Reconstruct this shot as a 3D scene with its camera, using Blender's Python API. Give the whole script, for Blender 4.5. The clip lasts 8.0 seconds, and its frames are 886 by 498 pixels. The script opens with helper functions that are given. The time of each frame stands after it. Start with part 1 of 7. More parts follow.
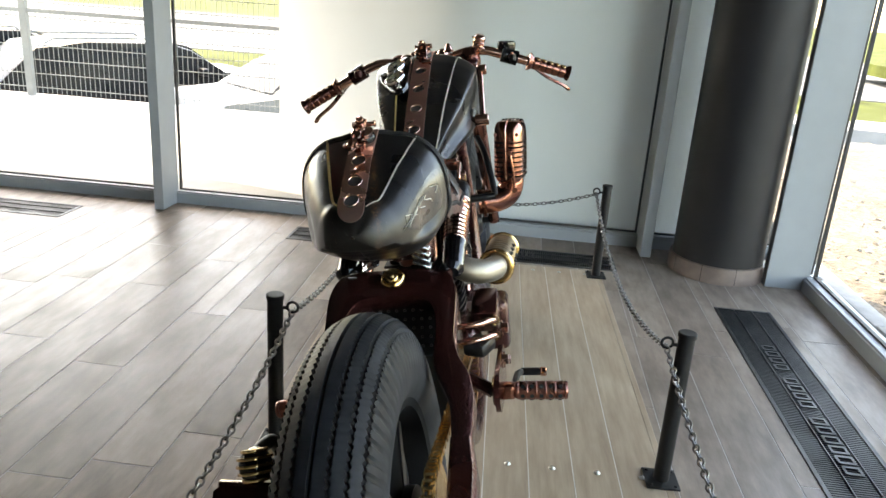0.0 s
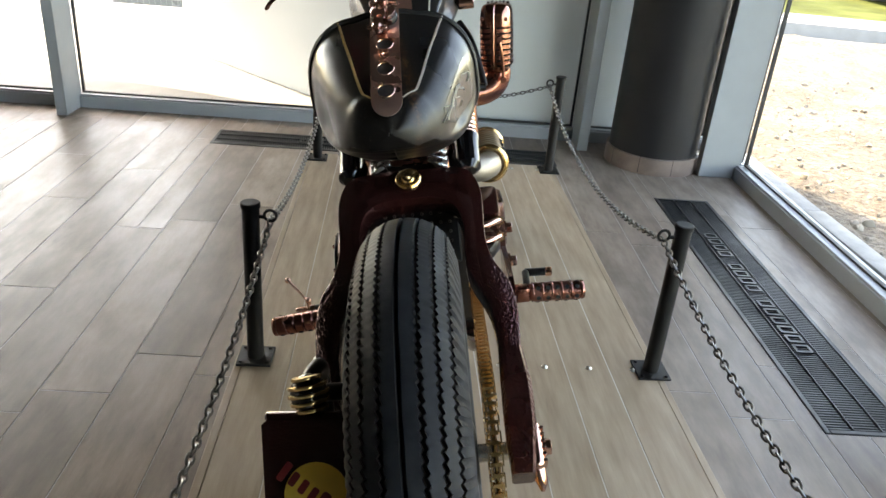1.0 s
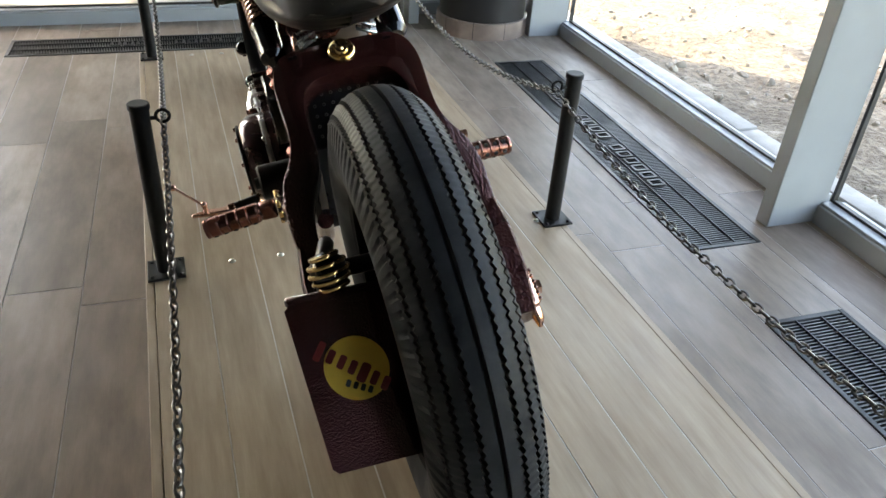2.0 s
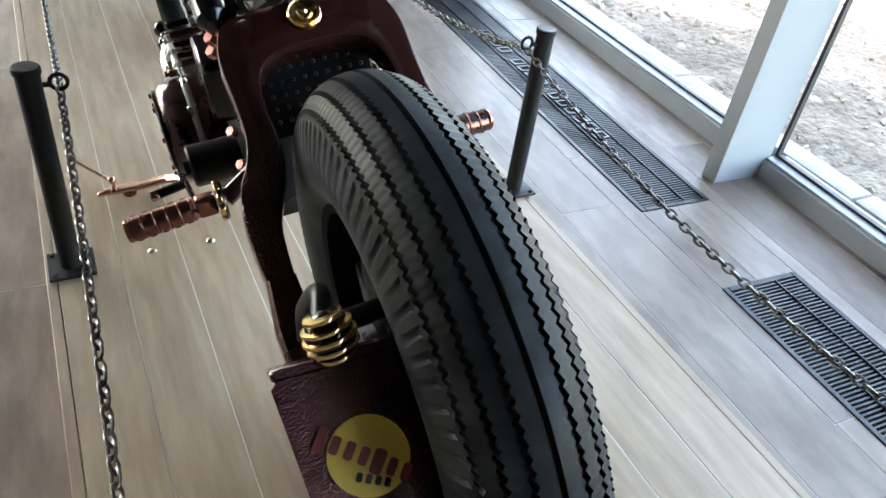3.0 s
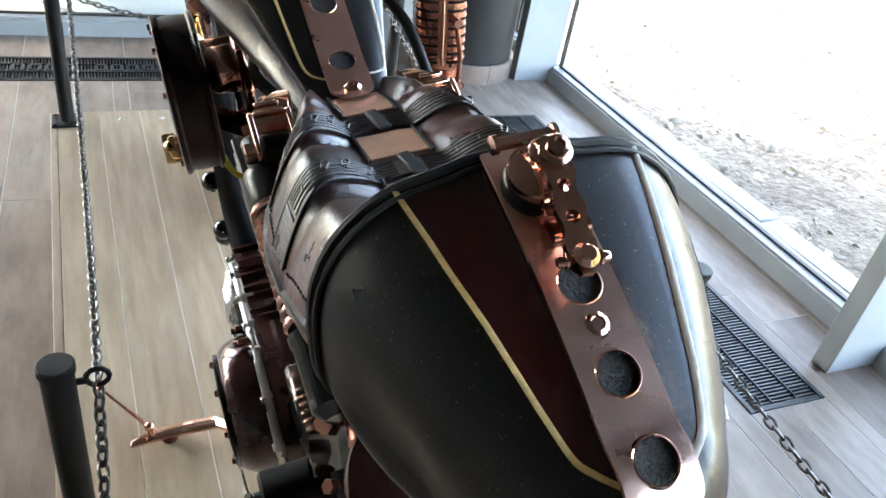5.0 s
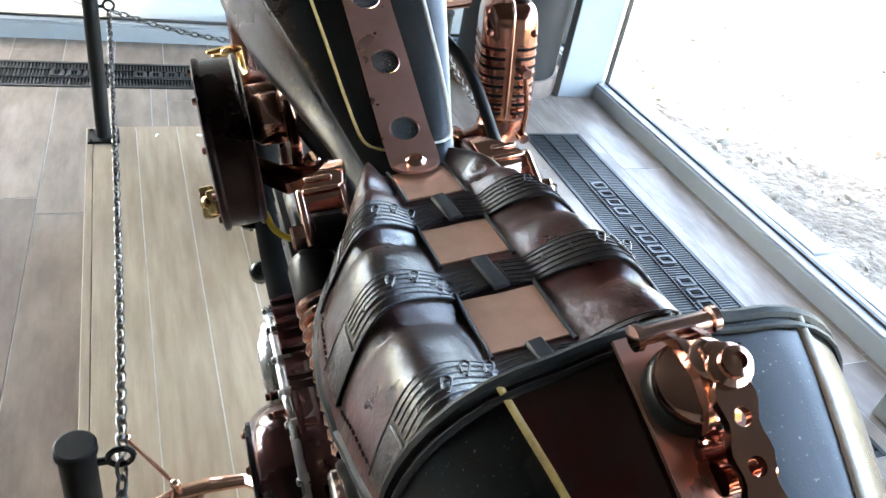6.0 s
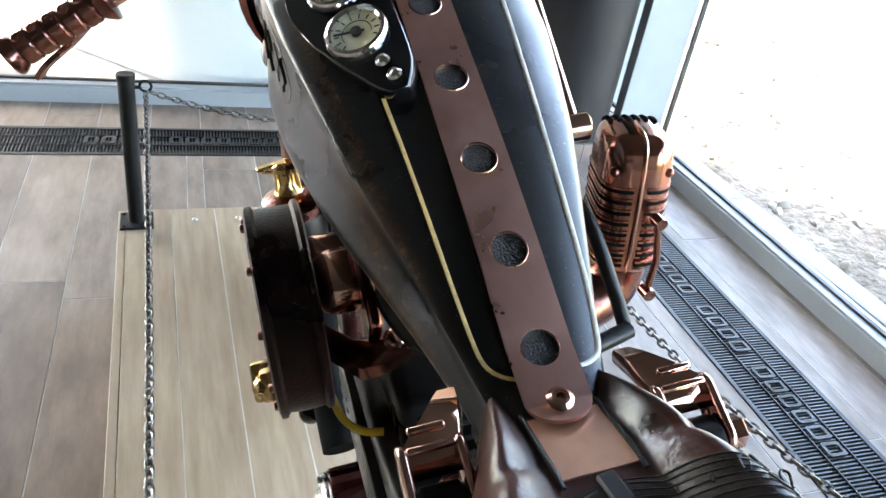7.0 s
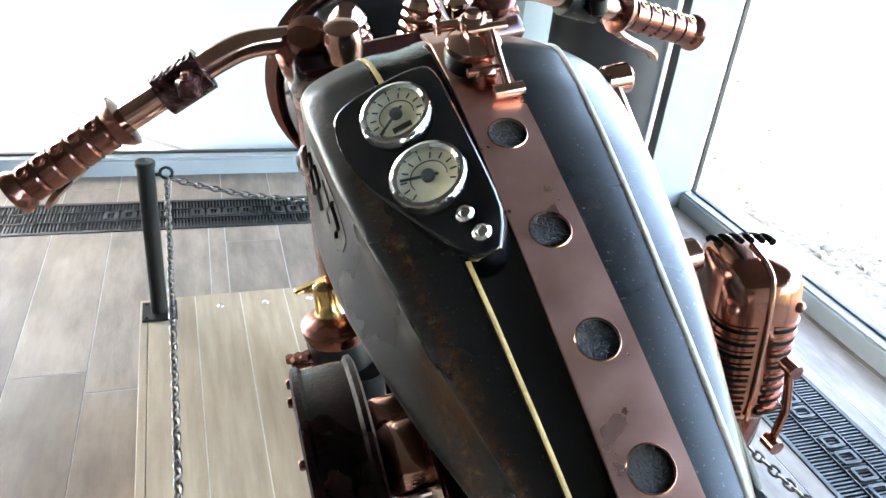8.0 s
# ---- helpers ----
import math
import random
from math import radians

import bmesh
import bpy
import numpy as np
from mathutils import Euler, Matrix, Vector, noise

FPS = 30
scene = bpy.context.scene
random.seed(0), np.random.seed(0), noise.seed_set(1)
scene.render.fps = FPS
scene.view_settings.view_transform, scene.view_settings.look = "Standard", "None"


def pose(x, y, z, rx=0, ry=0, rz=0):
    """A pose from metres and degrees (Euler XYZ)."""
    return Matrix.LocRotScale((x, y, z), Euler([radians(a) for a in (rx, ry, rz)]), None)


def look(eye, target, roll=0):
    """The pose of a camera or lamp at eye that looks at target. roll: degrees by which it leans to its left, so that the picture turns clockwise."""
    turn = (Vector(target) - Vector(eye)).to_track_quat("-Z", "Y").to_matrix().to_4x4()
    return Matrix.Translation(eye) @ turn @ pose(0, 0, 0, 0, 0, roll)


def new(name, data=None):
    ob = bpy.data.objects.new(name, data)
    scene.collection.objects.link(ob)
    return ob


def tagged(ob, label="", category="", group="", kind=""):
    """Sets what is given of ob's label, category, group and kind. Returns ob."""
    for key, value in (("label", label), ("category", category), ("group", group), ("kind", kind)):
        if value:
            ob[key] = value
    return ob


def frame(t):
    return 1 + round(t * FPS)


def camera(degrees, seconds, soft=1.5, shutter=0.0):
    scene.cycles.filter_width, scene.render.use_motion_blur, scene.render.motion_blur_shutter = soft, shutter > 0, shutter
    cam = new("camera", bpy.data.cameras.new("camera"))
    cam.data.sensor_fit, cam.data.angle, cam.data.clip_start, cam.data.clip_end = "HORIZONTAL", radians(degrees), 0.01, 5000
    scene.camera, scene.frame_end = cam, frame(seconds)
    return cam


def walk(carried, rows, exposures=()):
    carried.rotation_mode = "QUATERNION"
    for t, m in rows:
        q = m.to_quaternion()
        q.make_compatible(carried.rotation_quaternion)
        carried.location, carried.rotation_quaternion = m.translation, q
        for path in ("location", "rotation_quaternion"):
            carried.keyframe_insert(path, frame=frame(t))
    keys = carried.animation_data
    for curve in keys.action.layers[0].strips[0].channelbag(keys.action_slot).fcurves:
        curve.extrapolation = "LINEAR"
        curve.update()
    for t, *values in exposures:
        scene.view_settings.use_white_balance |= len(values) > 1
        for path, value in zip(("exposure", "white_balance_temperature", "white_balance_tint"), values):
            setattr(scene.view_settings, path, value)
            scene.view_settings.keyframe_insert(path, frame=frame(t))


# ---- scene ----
cam = camera(61.38, 8.0)
PATH = [
    (0, 0.0047, -1.5929, 1.4057, 71.318, -3.783, 4.720),
    (0.5, -0.0986, -1.5380, 1.3649, 67.082, -2.928, 2.482),
    (1, -0.1874, -1.4956, 1.3521, 64.232, -4.410, -2.837),
    (1.5, -0.3179, -1.4991, 1.3236, 61.761, -3.829, -10.661),
    (1.7, -0.3611, -1.5040, 1.3229, 60.109, -3.385, -14.275),
    (2.8, -0.4245, -1.2708, 1.2507, 51.231, -6.192, -26.229),
    (3, -0.4286, -1.2172, 1.2750, 52.081, -6.951, -25.916),
    (3.5, -0.4359, -1.0883, 1.3119, 53.571, -6.620, -24.438),
    (4, -0.4553, -0.9510, 1.3508, 54.296, -7.902, -24.280),
    (4.5, -0.4507, -0.8212, 1.3671, 55.447, -7.125, -23.367),
    (4.7, -0.4285, -0.7714, 1.3674, 55.801, -8.879, -23.748),
    (5.8, -0.3951, -0.6091, 1.3698, 55.360, -8.767, -20.893),
    (6, -0.3972, -0.5820, 1.3803, 55.304, -9.310, -20.210),
    (6.5, -0.3960, -0.4696, 1.3807, 56.600, -8.735, -21.004),
    (7, -0.3958, -0.3368, 1.3878, 57.885, -8.409, -18.312),
    (7.5, -0.3984, -0.2311, 1.3920, 58.069, -5.417, -16.620),
    (8, -0.3989, -0.1781, 1.4032, 60.909, -5.685, -18.307),
]  # end of path
walk(cam, [(t, pose(x, y, z, rx, ry, rz)) for t, x, y, z, rx, ry, rz in PATH], exposures=[(0, 3.95, 9000, 12), (1.5, 3.9, 9200, 13), (3, 4.72, 7850, 10), (4, 4.75, 7700, 10), (4.5, 4.8, 7800, 11), (6, 5.1, 7600, 10), (7, 4.9, 7700, 11), (8, 5.3, 7600, 9)])

# ---- light ----
SUN_ELEV, SUN_AZ = radians(54.4), radians(317.8)
world = bpy.data.worlds.new("sky")
scene.world = world
world.use_nodes = True
wn = world.node_tree.nodes
sky = wn.new("ShaderNodeTexSky")
sky.sky_type = "NISHITA"
sky.sun_disc = False
sky.sun_elevation, sky.sun_rotation = SUN_ELEV, SUN_AZ
sky.air_density, sky.dust_density = 1.0, 1.6
world.node_tree.links.new(sky.outputs[0], wn["Background"].inputs[0])
wn["Background"].inputs[1].default_value = 0.15
sun = new("sun", bpy.data.lights.new("sun", "SUN"))
sun.data.energy, sun.data.angle, sun.data.color = 1.0, radians(0.53), (1.0, 0.96, 0.9)
sun_dir = Vector((math.sin(SUN_AZ) * math.cos(SUN_ELEV), math.cos(SUN_AZ) * math.cos(SUN_ELEV), math.sin(SUN_ELEV)))
sun.matrix_world = look(sun_dir * 30, (0, 0, 0))

# ---- mesh tools ----
V = Vector


def bm_new():
    return bmesh.new()


def add_box(bm, c, s, m=None, bevel=0.0, seg=1):
    """A box of size s about c, turned by m about its centre."""
    mat = Matrix.Translation(c) @ (m if m is not None else Matrix()) @ Matrix.Diagonal((*s, 1))
    vs = bmesh.ops.create_cube(bm, size=1.0, matrix=mat)["verts"]
    if bevel:
        es = {e for v in vs for e in v.link_edges}
        bmesh.ops.bevel(bm, geom=list(es), offset=bevel, segments=seg, affect="EDGES", profile=0.5)
    return bm


def frames_along(pts):
    pts = [V(p) for p in pts]
    tans = []
    for i in range(len(pts)):
        a, b = pts[max(i - 1, 0)], pts[min(i + 1, len(pts) - 1)]
        tans.append((b - a).normalized())
    up = V((0, 0, 1)) if abs(tans[0].z) < 0.9 else V((1, 0, 0))
    n = (up - tans[0] * up.dot(tans[0])).normalized()
    out = []
    for p, t in zip(pts, tans):
        n = (n - t * n.dot(t)).normalized()
        out.append((p, t, n, t.cross(n)))
    return out


def smooth_path(pts, per=6):
    """A Catmull-Rom curve through the points."""
    P = [V(p) for p in pts]
    out = []
    for i in range(len(P) - 1):
        a, b, c, d = P[max(i - 1, 0)], P[i], P[i + 1], P[min(i + 2, len(P) - 1)]
        for k in range(per):
            t = k / per
            out.append(0.5 * ((2 * b) + (c - a) * t + (2 * a - 5 * b + 4 * c - d) * t * t + (3 * b - a - 3 * c + d) * t ** 3))
    return out + [P[-1]]


def add_loft(bm, rings, cap=True, closed_ring=True, closed_path=False):
    rows = [[bm.verts.new(p) for p in r] for r in rings]
    n = len(rows[0])
    last = len(rows) if closed_path else len(rows) - 1
    for i in range(last):
        a, b = rows[i], rows[(i + 1) % len(rows)]
        for j in range(n if closed_ring else n - 1):
            k = (j + 1) % n
            bm.faces.new((a[j], a[k], b[k], b[j]))
    if cap and closed_ring and not closed_path:
        bm.faces.new(list(reversed(rows[0])))
        bm.faces.new(rows[-1])
    return bm


def add_tube(bm, pts, r, seg=10, cap=True, closed=False):
    fr = frames_along(pts)
    rings = []
    for i, (p, t, n, b) in enumerate(fr):
        rr = r[i] if isinstance(r, (list, tuple)) else r
        rings.append([p + (n * math.cos(2 * math.pi * j / seg) + b * math.sin(2 * math.pi * j / seg)) * rr for j in range(seg)])
    return add_loft(bm, rings, cap=cap and not closed, closed_path=closed)


def axis_matrix(origin, axis, side=None):
    """A pose whose z runs along axis (and whose x lies towards side)."""
    z = V(axis).normalized()
    s = V(side) if side is not None else (V((0, 0, 1)) if abs(z.z) < 0.9 else V((0, 1, 0)))
    x = (s - z * s.dot(z)).normalized()
    y = z.cross(x)
    m = Matrix((x, y, z)).transposed().to_4x4()
    m.translation = V(origin)
    return m


def add_lathe(bm, prof, m, seg=24, cap=True):
    """Turns the profile of (radius, height) about the z of m."""
    rings = []
    for r, h in prof:
        r = max(r, 1e-4)
        rings.append([m @ V((r * math.cos(2 * math.pi * j / seg), r * math.sin(2 * math.pi * j / seg), h)) for j in range(seg)])
    return add_loft(bm, rings, cap=cap)


def add_cyl(bm, a, b, r, seg=16, bevel=0.0, r2=None):
    a, b = V(a), V(b)
    h = (b - a).length
    r2 = r if r2 is None else r2
    if bevel:
        prof = [(r - bevel, 0), (r, bevel), (r2, h - bevel), (r2 - bevel, h)]
    else:
        prof = [(r, 0), (r2, h)]
    return add_lathe(bm, prof, axis_matrix(a, b - a), seg)


def add_plate(bm, outline, thick, m, holes=()):
    """A flat plate of the outline (2D, in m's xy), with round or shaped holes, thick along m's z (from 0 up)."""
    edges = []
    for loop in (outline, *holes):
        vs = [bm.verts.new(m @ V((x, y, 0))) for x, y in loop]
        edges += [bm.edges.new((vs[i], vs[(i + 1) % len(vs)])) for i in range(len(vs))]
    fs = [g for g in bmesh.ops.triangle_fill(bm, use_beauty=True, use_dissolve=False, edges=edges)["geom"] if isinstance(g, bmesh.types.BMFace)]
    ext = bmesh.ops.extrude_face_region(bm, geom=fs)["geom"]
    shift = m.to_3x3() @ V((0, 0, thick))
    bmesh.ops.translate(bm, vec=shift, verts=[g for g in ext if isinstance(g, bmesh.types.BMVert)])
    return bm


def circle2(cx, cy, r, n=20):
    return [(cx + r * math.cos(2 * math.pi * i / n), cy + r * math.sin(2 * math.pi * i / n)) for i in range(n)]


def rounded2(w, h, r, n=4):
    """A rounded rectangle about the origin."""
    out = []
    for sx, sy, a0 in ((1, 1, 0), (-1, 1, 90), (-1, -1, 180), (1, -1, 270)):
        for k in range(n + 1):
            a = radians(a0 + 90 * k / n)
            out.append((sx * (w / 2 - r) + r * math.cos(a), sy * (h / 2 - r) + r * math.sin(a)))
    return out


def add_hex(bm, c, axis, r, h):
    return add_lathe(bm, [(r, 0), (r, h * 0.85), (r * 0.85, h)], axis_matrix(c, axis), 6)


def add_bolt(bm, c, axis, r=0.006, h=0.005):
    m = axis_matrix(c, axis)
    add_lathe(bm, [(r * 1.3, 0), (r * 1.3, h * 0.25), (r, h * 0.3), (r, h * 0.8), (r * 0.8, h)], m, 10)
    return bm


def add_sphere(bm, c, r, m=None, u=14, v=8, scale=(1, 1, 1)):
    mat = Matrix.Translation(c) @ (m if m is not None else Matrix()) @ Matrix.Diagonal((*scale, 1))
    bmesh.ops.create_uvsphere(bm, u_segments=u, v_segments=v, radius=r, matrix=mat)
    return bm


def mesh_of(name, bm, mat, angle=38):
    bmesh.ops.recalc_face_normals(bm, faces=bm.faces[:])
    for f in bm.faces:
        f.smooth = True
    lim = radians(angle)
    for e in bm.edges:
        e.smooth = not (len(e.link_faces) == 2 and e.calc_face_angle(0) > lim)
    me = bpy.data.meshes.new(name)
    bm.to_mesh(me)
    bm.free()
    if mat:
        me.materials.append(mat)
    return me


def part(name, bm, mat, parent=None, label="", angle=38):
    ob = new(name, mesh_of(name, bm, mat, angle))
    if parent is not None:
        ob.parent = parent
    if label:
        ob["label"] = label
    return ob


def thing(name, m, label, category, group="", kind=""):
    ob = new(name)
    ob.empty_display_size = 0.05
    ob.matrix_world = m
    ob.matrix_basis = m
    return tagged(ob, label, category, group, kind)

# ---- materials ----
def mat_new(name, rough=0.5, metal=0.0, color=(0.5, 0.5, 0.5), coat=0.0, spec=0.5):
    m = bpy.data.materials.new(name)
    m.use_nodes = True
    b = m.node_tree.nodes["Principled BSDF"]
    b.inputs["Base Color"].default_value = (*color, 1)
    b.inputs["Roughness"].default_value = rough
    b.inputs["Metallic"].default_value = metal
    b.inputs["Coat Weight"].default_value = coat
    b.inputs["Specular IOR Level"].default_value = spec
    return m


class Nodes:
    """Shortcuts for building a node tree."""

    def __init__(self, m):
        self.t = m.node_tree
        self.b = self.t.nodes["Principled BSDF"]

    def add(self, kind, **sets):
        n = self.t.nodes.new(kind)
        for k, v in sets.items():
            n.inputs[k.replace("_", " ")].default_value = v
        return n

    def link(self, a, b):
        self.t.links.new(a, b)

    def coords(self, scale=(1, 1, 1), obj=True):
        c = self.t.nodes.new("ShaderNodeTexCoord")
        mp = self.t.nodes.new("ShaderNodeMapping")
        mp.inputs["Scale"].default_value = scale
        self.link(c.outputs["Object" if obj else "Generated"], mp.inputs["Vector"])
        return mp.outputs["Vector"]

    def noise(self, vec, scale, detail=4.0, rough=0.55):
        n = self.add("ShaderNodeTexNoise", Scale=scale, Detail=detail, Roughness=rough)
        self.link(vec, n.inputs["Vector"])
        return n.outputs["Fac"]

    def ramp(self, fac, stops):
        r = self.t.nodes.new("ShaderNodeValToRGB")
        els = r.color_ramp.elements
        while len(els) < len(stops):
            els.new(0.5)
        for e, (p, c) in zip(els, stops):
            e.position = p
            e.color = (*c, 1) if len(c) == 3 else c
        self.link(fac, r.inputs["Fac"])
        return r.outputs["Color"]

    def mix(self, fac, a, b, kind="MIX"):
        n = self.t.nodes.new("ShaderNodeMix")
        n.data_type = "RGBA"
        n.blend_type = kind
        for src, i in ((fac, 0), (a, 6), (b, 7)):
            if isinstance(src, (int, float)):
                n.inputs[i].default_value = src
            elif isinstance(src, tuple):
                n.inputs[i].default_value = (*src, 1)
            else:
                self.link(src, n.inputs[i])
        return n.outputs[2]

    def range(self, fac, lo, hi, a=0.0, b=1.0):
        n = self.add("ShaderNodeMapRange")
        for i, v in ((1, a), (2, b), (3, lo), (4, hi)):
            n.inputs[i].default_value = v
        self.link(fac, n.inputs[0])
        return n.outputs[0]

    def bump(self, height, strength=0.3, dist=0.002):
        n = self.add("ShaderNodeBump", Strength=strength, Distance=dist)
        self.link(height, n.inputs["Height"])
        self.link(n.outputs["Normal"], self.b.inputs["Normal"])

    def color(self, c):
        self.link(c, self.b.inputs["Base Color"])

    def rough(self, r):
        self.link(r, self.b.inputs["Roughness"])


def simple(name, color, rough=0.5, metal=0.0, vary=0.15, scale=20.0, bump=0.0, coat=0.0, rvar=0.12, bscale=None):
    """A plain material with mottled colour, uneven gloss and some relief."""
    m = mat_new(name, rough, metal, color, coat)
    n = Nodes(m)
    v = n.coords()
    a = n.noise(v, scale, 6)
    b = n.noise(v, scale * 0.21, 3)
    lo = tuple(max(0, c * (1 - vary)) for c in color)
    hi = tuple(min(1, c * (1 + vary)) for c in color)
    n.color(n.mix(n.range(b, 0, 0.5, 0.35, 0.7), n.ramp(a, [(0.3, lo), (0.7, hi)]), tuple(c * (1 - vary) for c in color)))
    n.rough(n.range(b, max(0.02, rough - rvar), min(1, rough + rvar), 0.3, 0.7))
    if bump:
        n.bump(n.noise(v, bscale or scale * 4, 5), bump, 0.002)
    return m


def wood(name, dark, light, stain, rough=0.5, stretch=7.0, fibre=0.3, blotch=0.5, tones=(0.8, 1.1), knots=0.0):
    """Boards whose grain runs along their y: cloudy grain, fine fibres, stains, a tone of its own for each piece."""
    m = mat_new(name, rough)
    n = Nodes(m)
    info = n.t.nodes.new("ShaderNodeObjectInfo")
    c = n.t.nodes.new("ShaderNodeTexCoord")
    off = n.add("ShaderNodeVectorMath")
    off.operation = "MULTIPLY_ADD"
    comb = n.add("ShaderNodeCombineXYZ")
    for k in range(3):
        n.link(info.outputs["Random"], comb.inputs[k])
    off.inputs[1].default_value = (31.0, 17.0, 11.0)
    n.link(comb.outputs[0], off.inputs[0])
    n.link(c.outputs["Object"], off.inputs[2])

    def stretched(x, y):
        mp = n.t.nodes.new("ShaderNodeMapping")
        mp.inputs["Scale"].default_value = (x, y, x)
        n.link(off.outputs[0], mp.inputs["Vector"])
        return mp.outputs[0]

    grain = n.noise(stretched(stretch, 1.0), 5.0, 7, 0.6)
    fib = n.noise(stretched(70, 2.2), 5.0, 4)
    broad = n.noise(stretched(1.6, 0.7), 3.4, 4, 0.6)
    col = n.ramp(grain, [(0.3, dark), (0.5, tuple((a + b) / 2 for a, b in zip(dark, light))), (0.72, light)])
    col = n.mix(n.range(fib, 0.0, fibre, 0.4, 0.75), col, dark)
    lo, hi = tones
    tone = n.ramp(info.outputs["Random"], [(0.0, (lo, lo * 0.98, lo * 0.97)), (0.5, (1, 1, 1)), (1.0, (hi, hi * 0.99, hi * 0.97))])
    col = n.mix(1.0, col, tone, "MULTIPLY")
    col = n.mix(n.range(broad, 0.0, blotch, 0.46, 0.7), col, stain)
    if knots:
        vo = n.add("ShaderNodeTexVoronoi", Scale=2.2)
        n.link(stretched(1.0, 0.45), vo.inputs["Vector"])
        col = n.mix(n.range(vo.outputs["Distance"], knots, 0.0, 0.012, 0.035), col, tuple(d * 0.35 for d in dark))
    n.color(col)
    n.rough(n.range(broad, rough - 0.09, rough + 0.1, 0.3, 0.7))
    n.bump(fib, 0.15, 0.001)
    return m


M_TILE = wood("wood_look_floor_tile", (0.16, 0.124, 0.1), (0.3, 0.245, 0.2), (0.12, 0.088, 0.066), 0.4, 4.0, 0.22, 0.55, (0.78, 1.12))
M_PLANK = wood("oiled_oak_plank", (0.285, 0.203, 0.137), (0.446, 0.346, 0.242), (0.246, 0.166, 0.107), 0.42, 9.0, 0.2, 0.35, (0.9, 1.07), 0.85)
M_FILLER = simple("pale_joint_filler", (0.58, 0.53, 0.45), 0.85)
M_GROUT = simple("floor_grout", (0.42, 0.4, 0.375), 0.9)
M_ALU = simple("grey_coated_aluminium", (0.26, 0.28, 0.292), 0.45, 0.0, 0.04, 8, rvar=0.06)
M_RUBBER_SEAL = simple("black_rubber_seal", (0.02, 0.02, 0.02), 0.6)
M_COLUMN = simple("charcoal_painted_column", (0.0078, 0.0073, 0.0085), 0.58, 0, 0.08, 10, bump=0.05)
M_SKIRT = simple("brown_stone_skirting", (0.17, 0.125, 0.105), 0.45, 0, 0.25, 14)
M_CEIL = simple("grey_ceiling", (0.06, 0.06, 0.059), 0.8, 0, 0.1, 3)
M_BACKWALL = simple("grey_plaster", (0.1, 0.1, 0.098), 0.8, 0, 0.08, 3)
M_RENDER = simple("pale_rendered_wall", (0.68, 0.69, 0.68), 0.85, 0, 0.05, 1.5, bump=0.1, bscale=200)
M_PAVE = simple("pale_concrete_paving", (0.27, 0.265, 0.255), 0.85, 0, 0.1, 5, bump=0.2)
M_GRILLE = simple("anodised_dark_grille", (0.017, 0.018, 0.019), 0.45, 0.2, 0.1, 30)
M_GRILLE_LETTER = simple("pale_grille_letter", (0.026, 0.0275, 0.0285), 0.5, 0.2, 0.1, 30)
# near-black that paints the shade inside openings: trench, peg holes, louvres
M_OPENING_SHADE = simple("near_black_opening_shade", (0.01, 0.01, 0.01), 0.8)
M_BLACK_POST = simple("black_powder_coat", (0.0035, 0.0035, 0.004), 0.5, 0, 0.2, 40, bump=0.05)
M_CHAIN = simple("dark_steel_chain", (0.16, 0.155, 0.15), 0.35, 1.0, 0.3, 120)
M_SCREW = simple("zinc_screw", (0.55, 0.52, 0.45), 0.3, 1.0, 0.1, 60)
M_TILE.node_tree.nodes["Principled BSDF"].inputs["Specular IOR Level"].default_value = 0.2
for dull in (M_PLANK, M_BLACK_POST, M_COLUMN, M_GRILLE, M_GRILLE_LETTER):
    dull.node_tree.nodes["Principled BSDF"].inputs["Specular IOR Level"].default_value = 0.3
M_GLASS = mat_new("window_glass", 0.0, 0.0, (0.97, 0.99, 0.98))
M_GLASS.node_tree.nodes["Principled BSDF"].inputs["Transmission Weight"].default_value = 1.0
M_GLASS.node_tree.nodes["Principled BSDF"].inputs["IOR"].default_value = 1.05

# ---- the room ----
HOUSE = pose(0, 0, 0, 0, 0, -1.8)  # the building stands slightly askew to the plinth
FLOOR_X0, FLOOR_X1, FLOOR_Y0, FLOOR_Y1 = -7.0, 1.74, -6.0, 3.02
GLASS_X, GLASS_Y = 1.74, 3.025
CEIL = 3.4
# Trench grilles: x0, x1, y0, y1
TRENCHES = [(1.122, 1.402, 0.215, 2.062), (1.122, 1.402, -2.02, -0.168), (-1.25, 0.677, 2.462, 2.71), (-4.57, -2.643, 2.44, 2.7)]


def subtract(rects, cut):
    """Rectangles with one rectangle cut away."""
    a0, a1, b0, b1 = cut
    out = []
    for x0, x1, y0, y1 in rects:
        if x1 <= a0 or x0 >= a1 or y1 <= b0 or y0 >= b1:
            out.append((x0, x1, y0, y1))
            continue
        if x0 < a0:
            out.append((x0, a0, y0, y1))
        if x1 > a1:
            out.append((a1, x1, y0, y1))
        lo, hi = max(x0, a0), min(x1, a1)
        if y0 < b0:
            out.append((lo, hi, y0, b0))
        if y1 > b1:
            out.append((lo, hi, b1, y1))
    return out


bm = bm_new()
add_box(bm, ((FLOOR_X0 + FLOOR_X1) / 2, (FLOOR_Y0 + FLOOR_Y1) / 2, -0.12), (FLOOR_X1 - FLOOR_X0, FLOOR_Y1 - FLOOR_Y0, 0.14))
floor = tagged(part("floor", bm, M_GROUT), "grey-brown wood-look porcelain plank floor with thin grout joints", "floor", kind="structure")
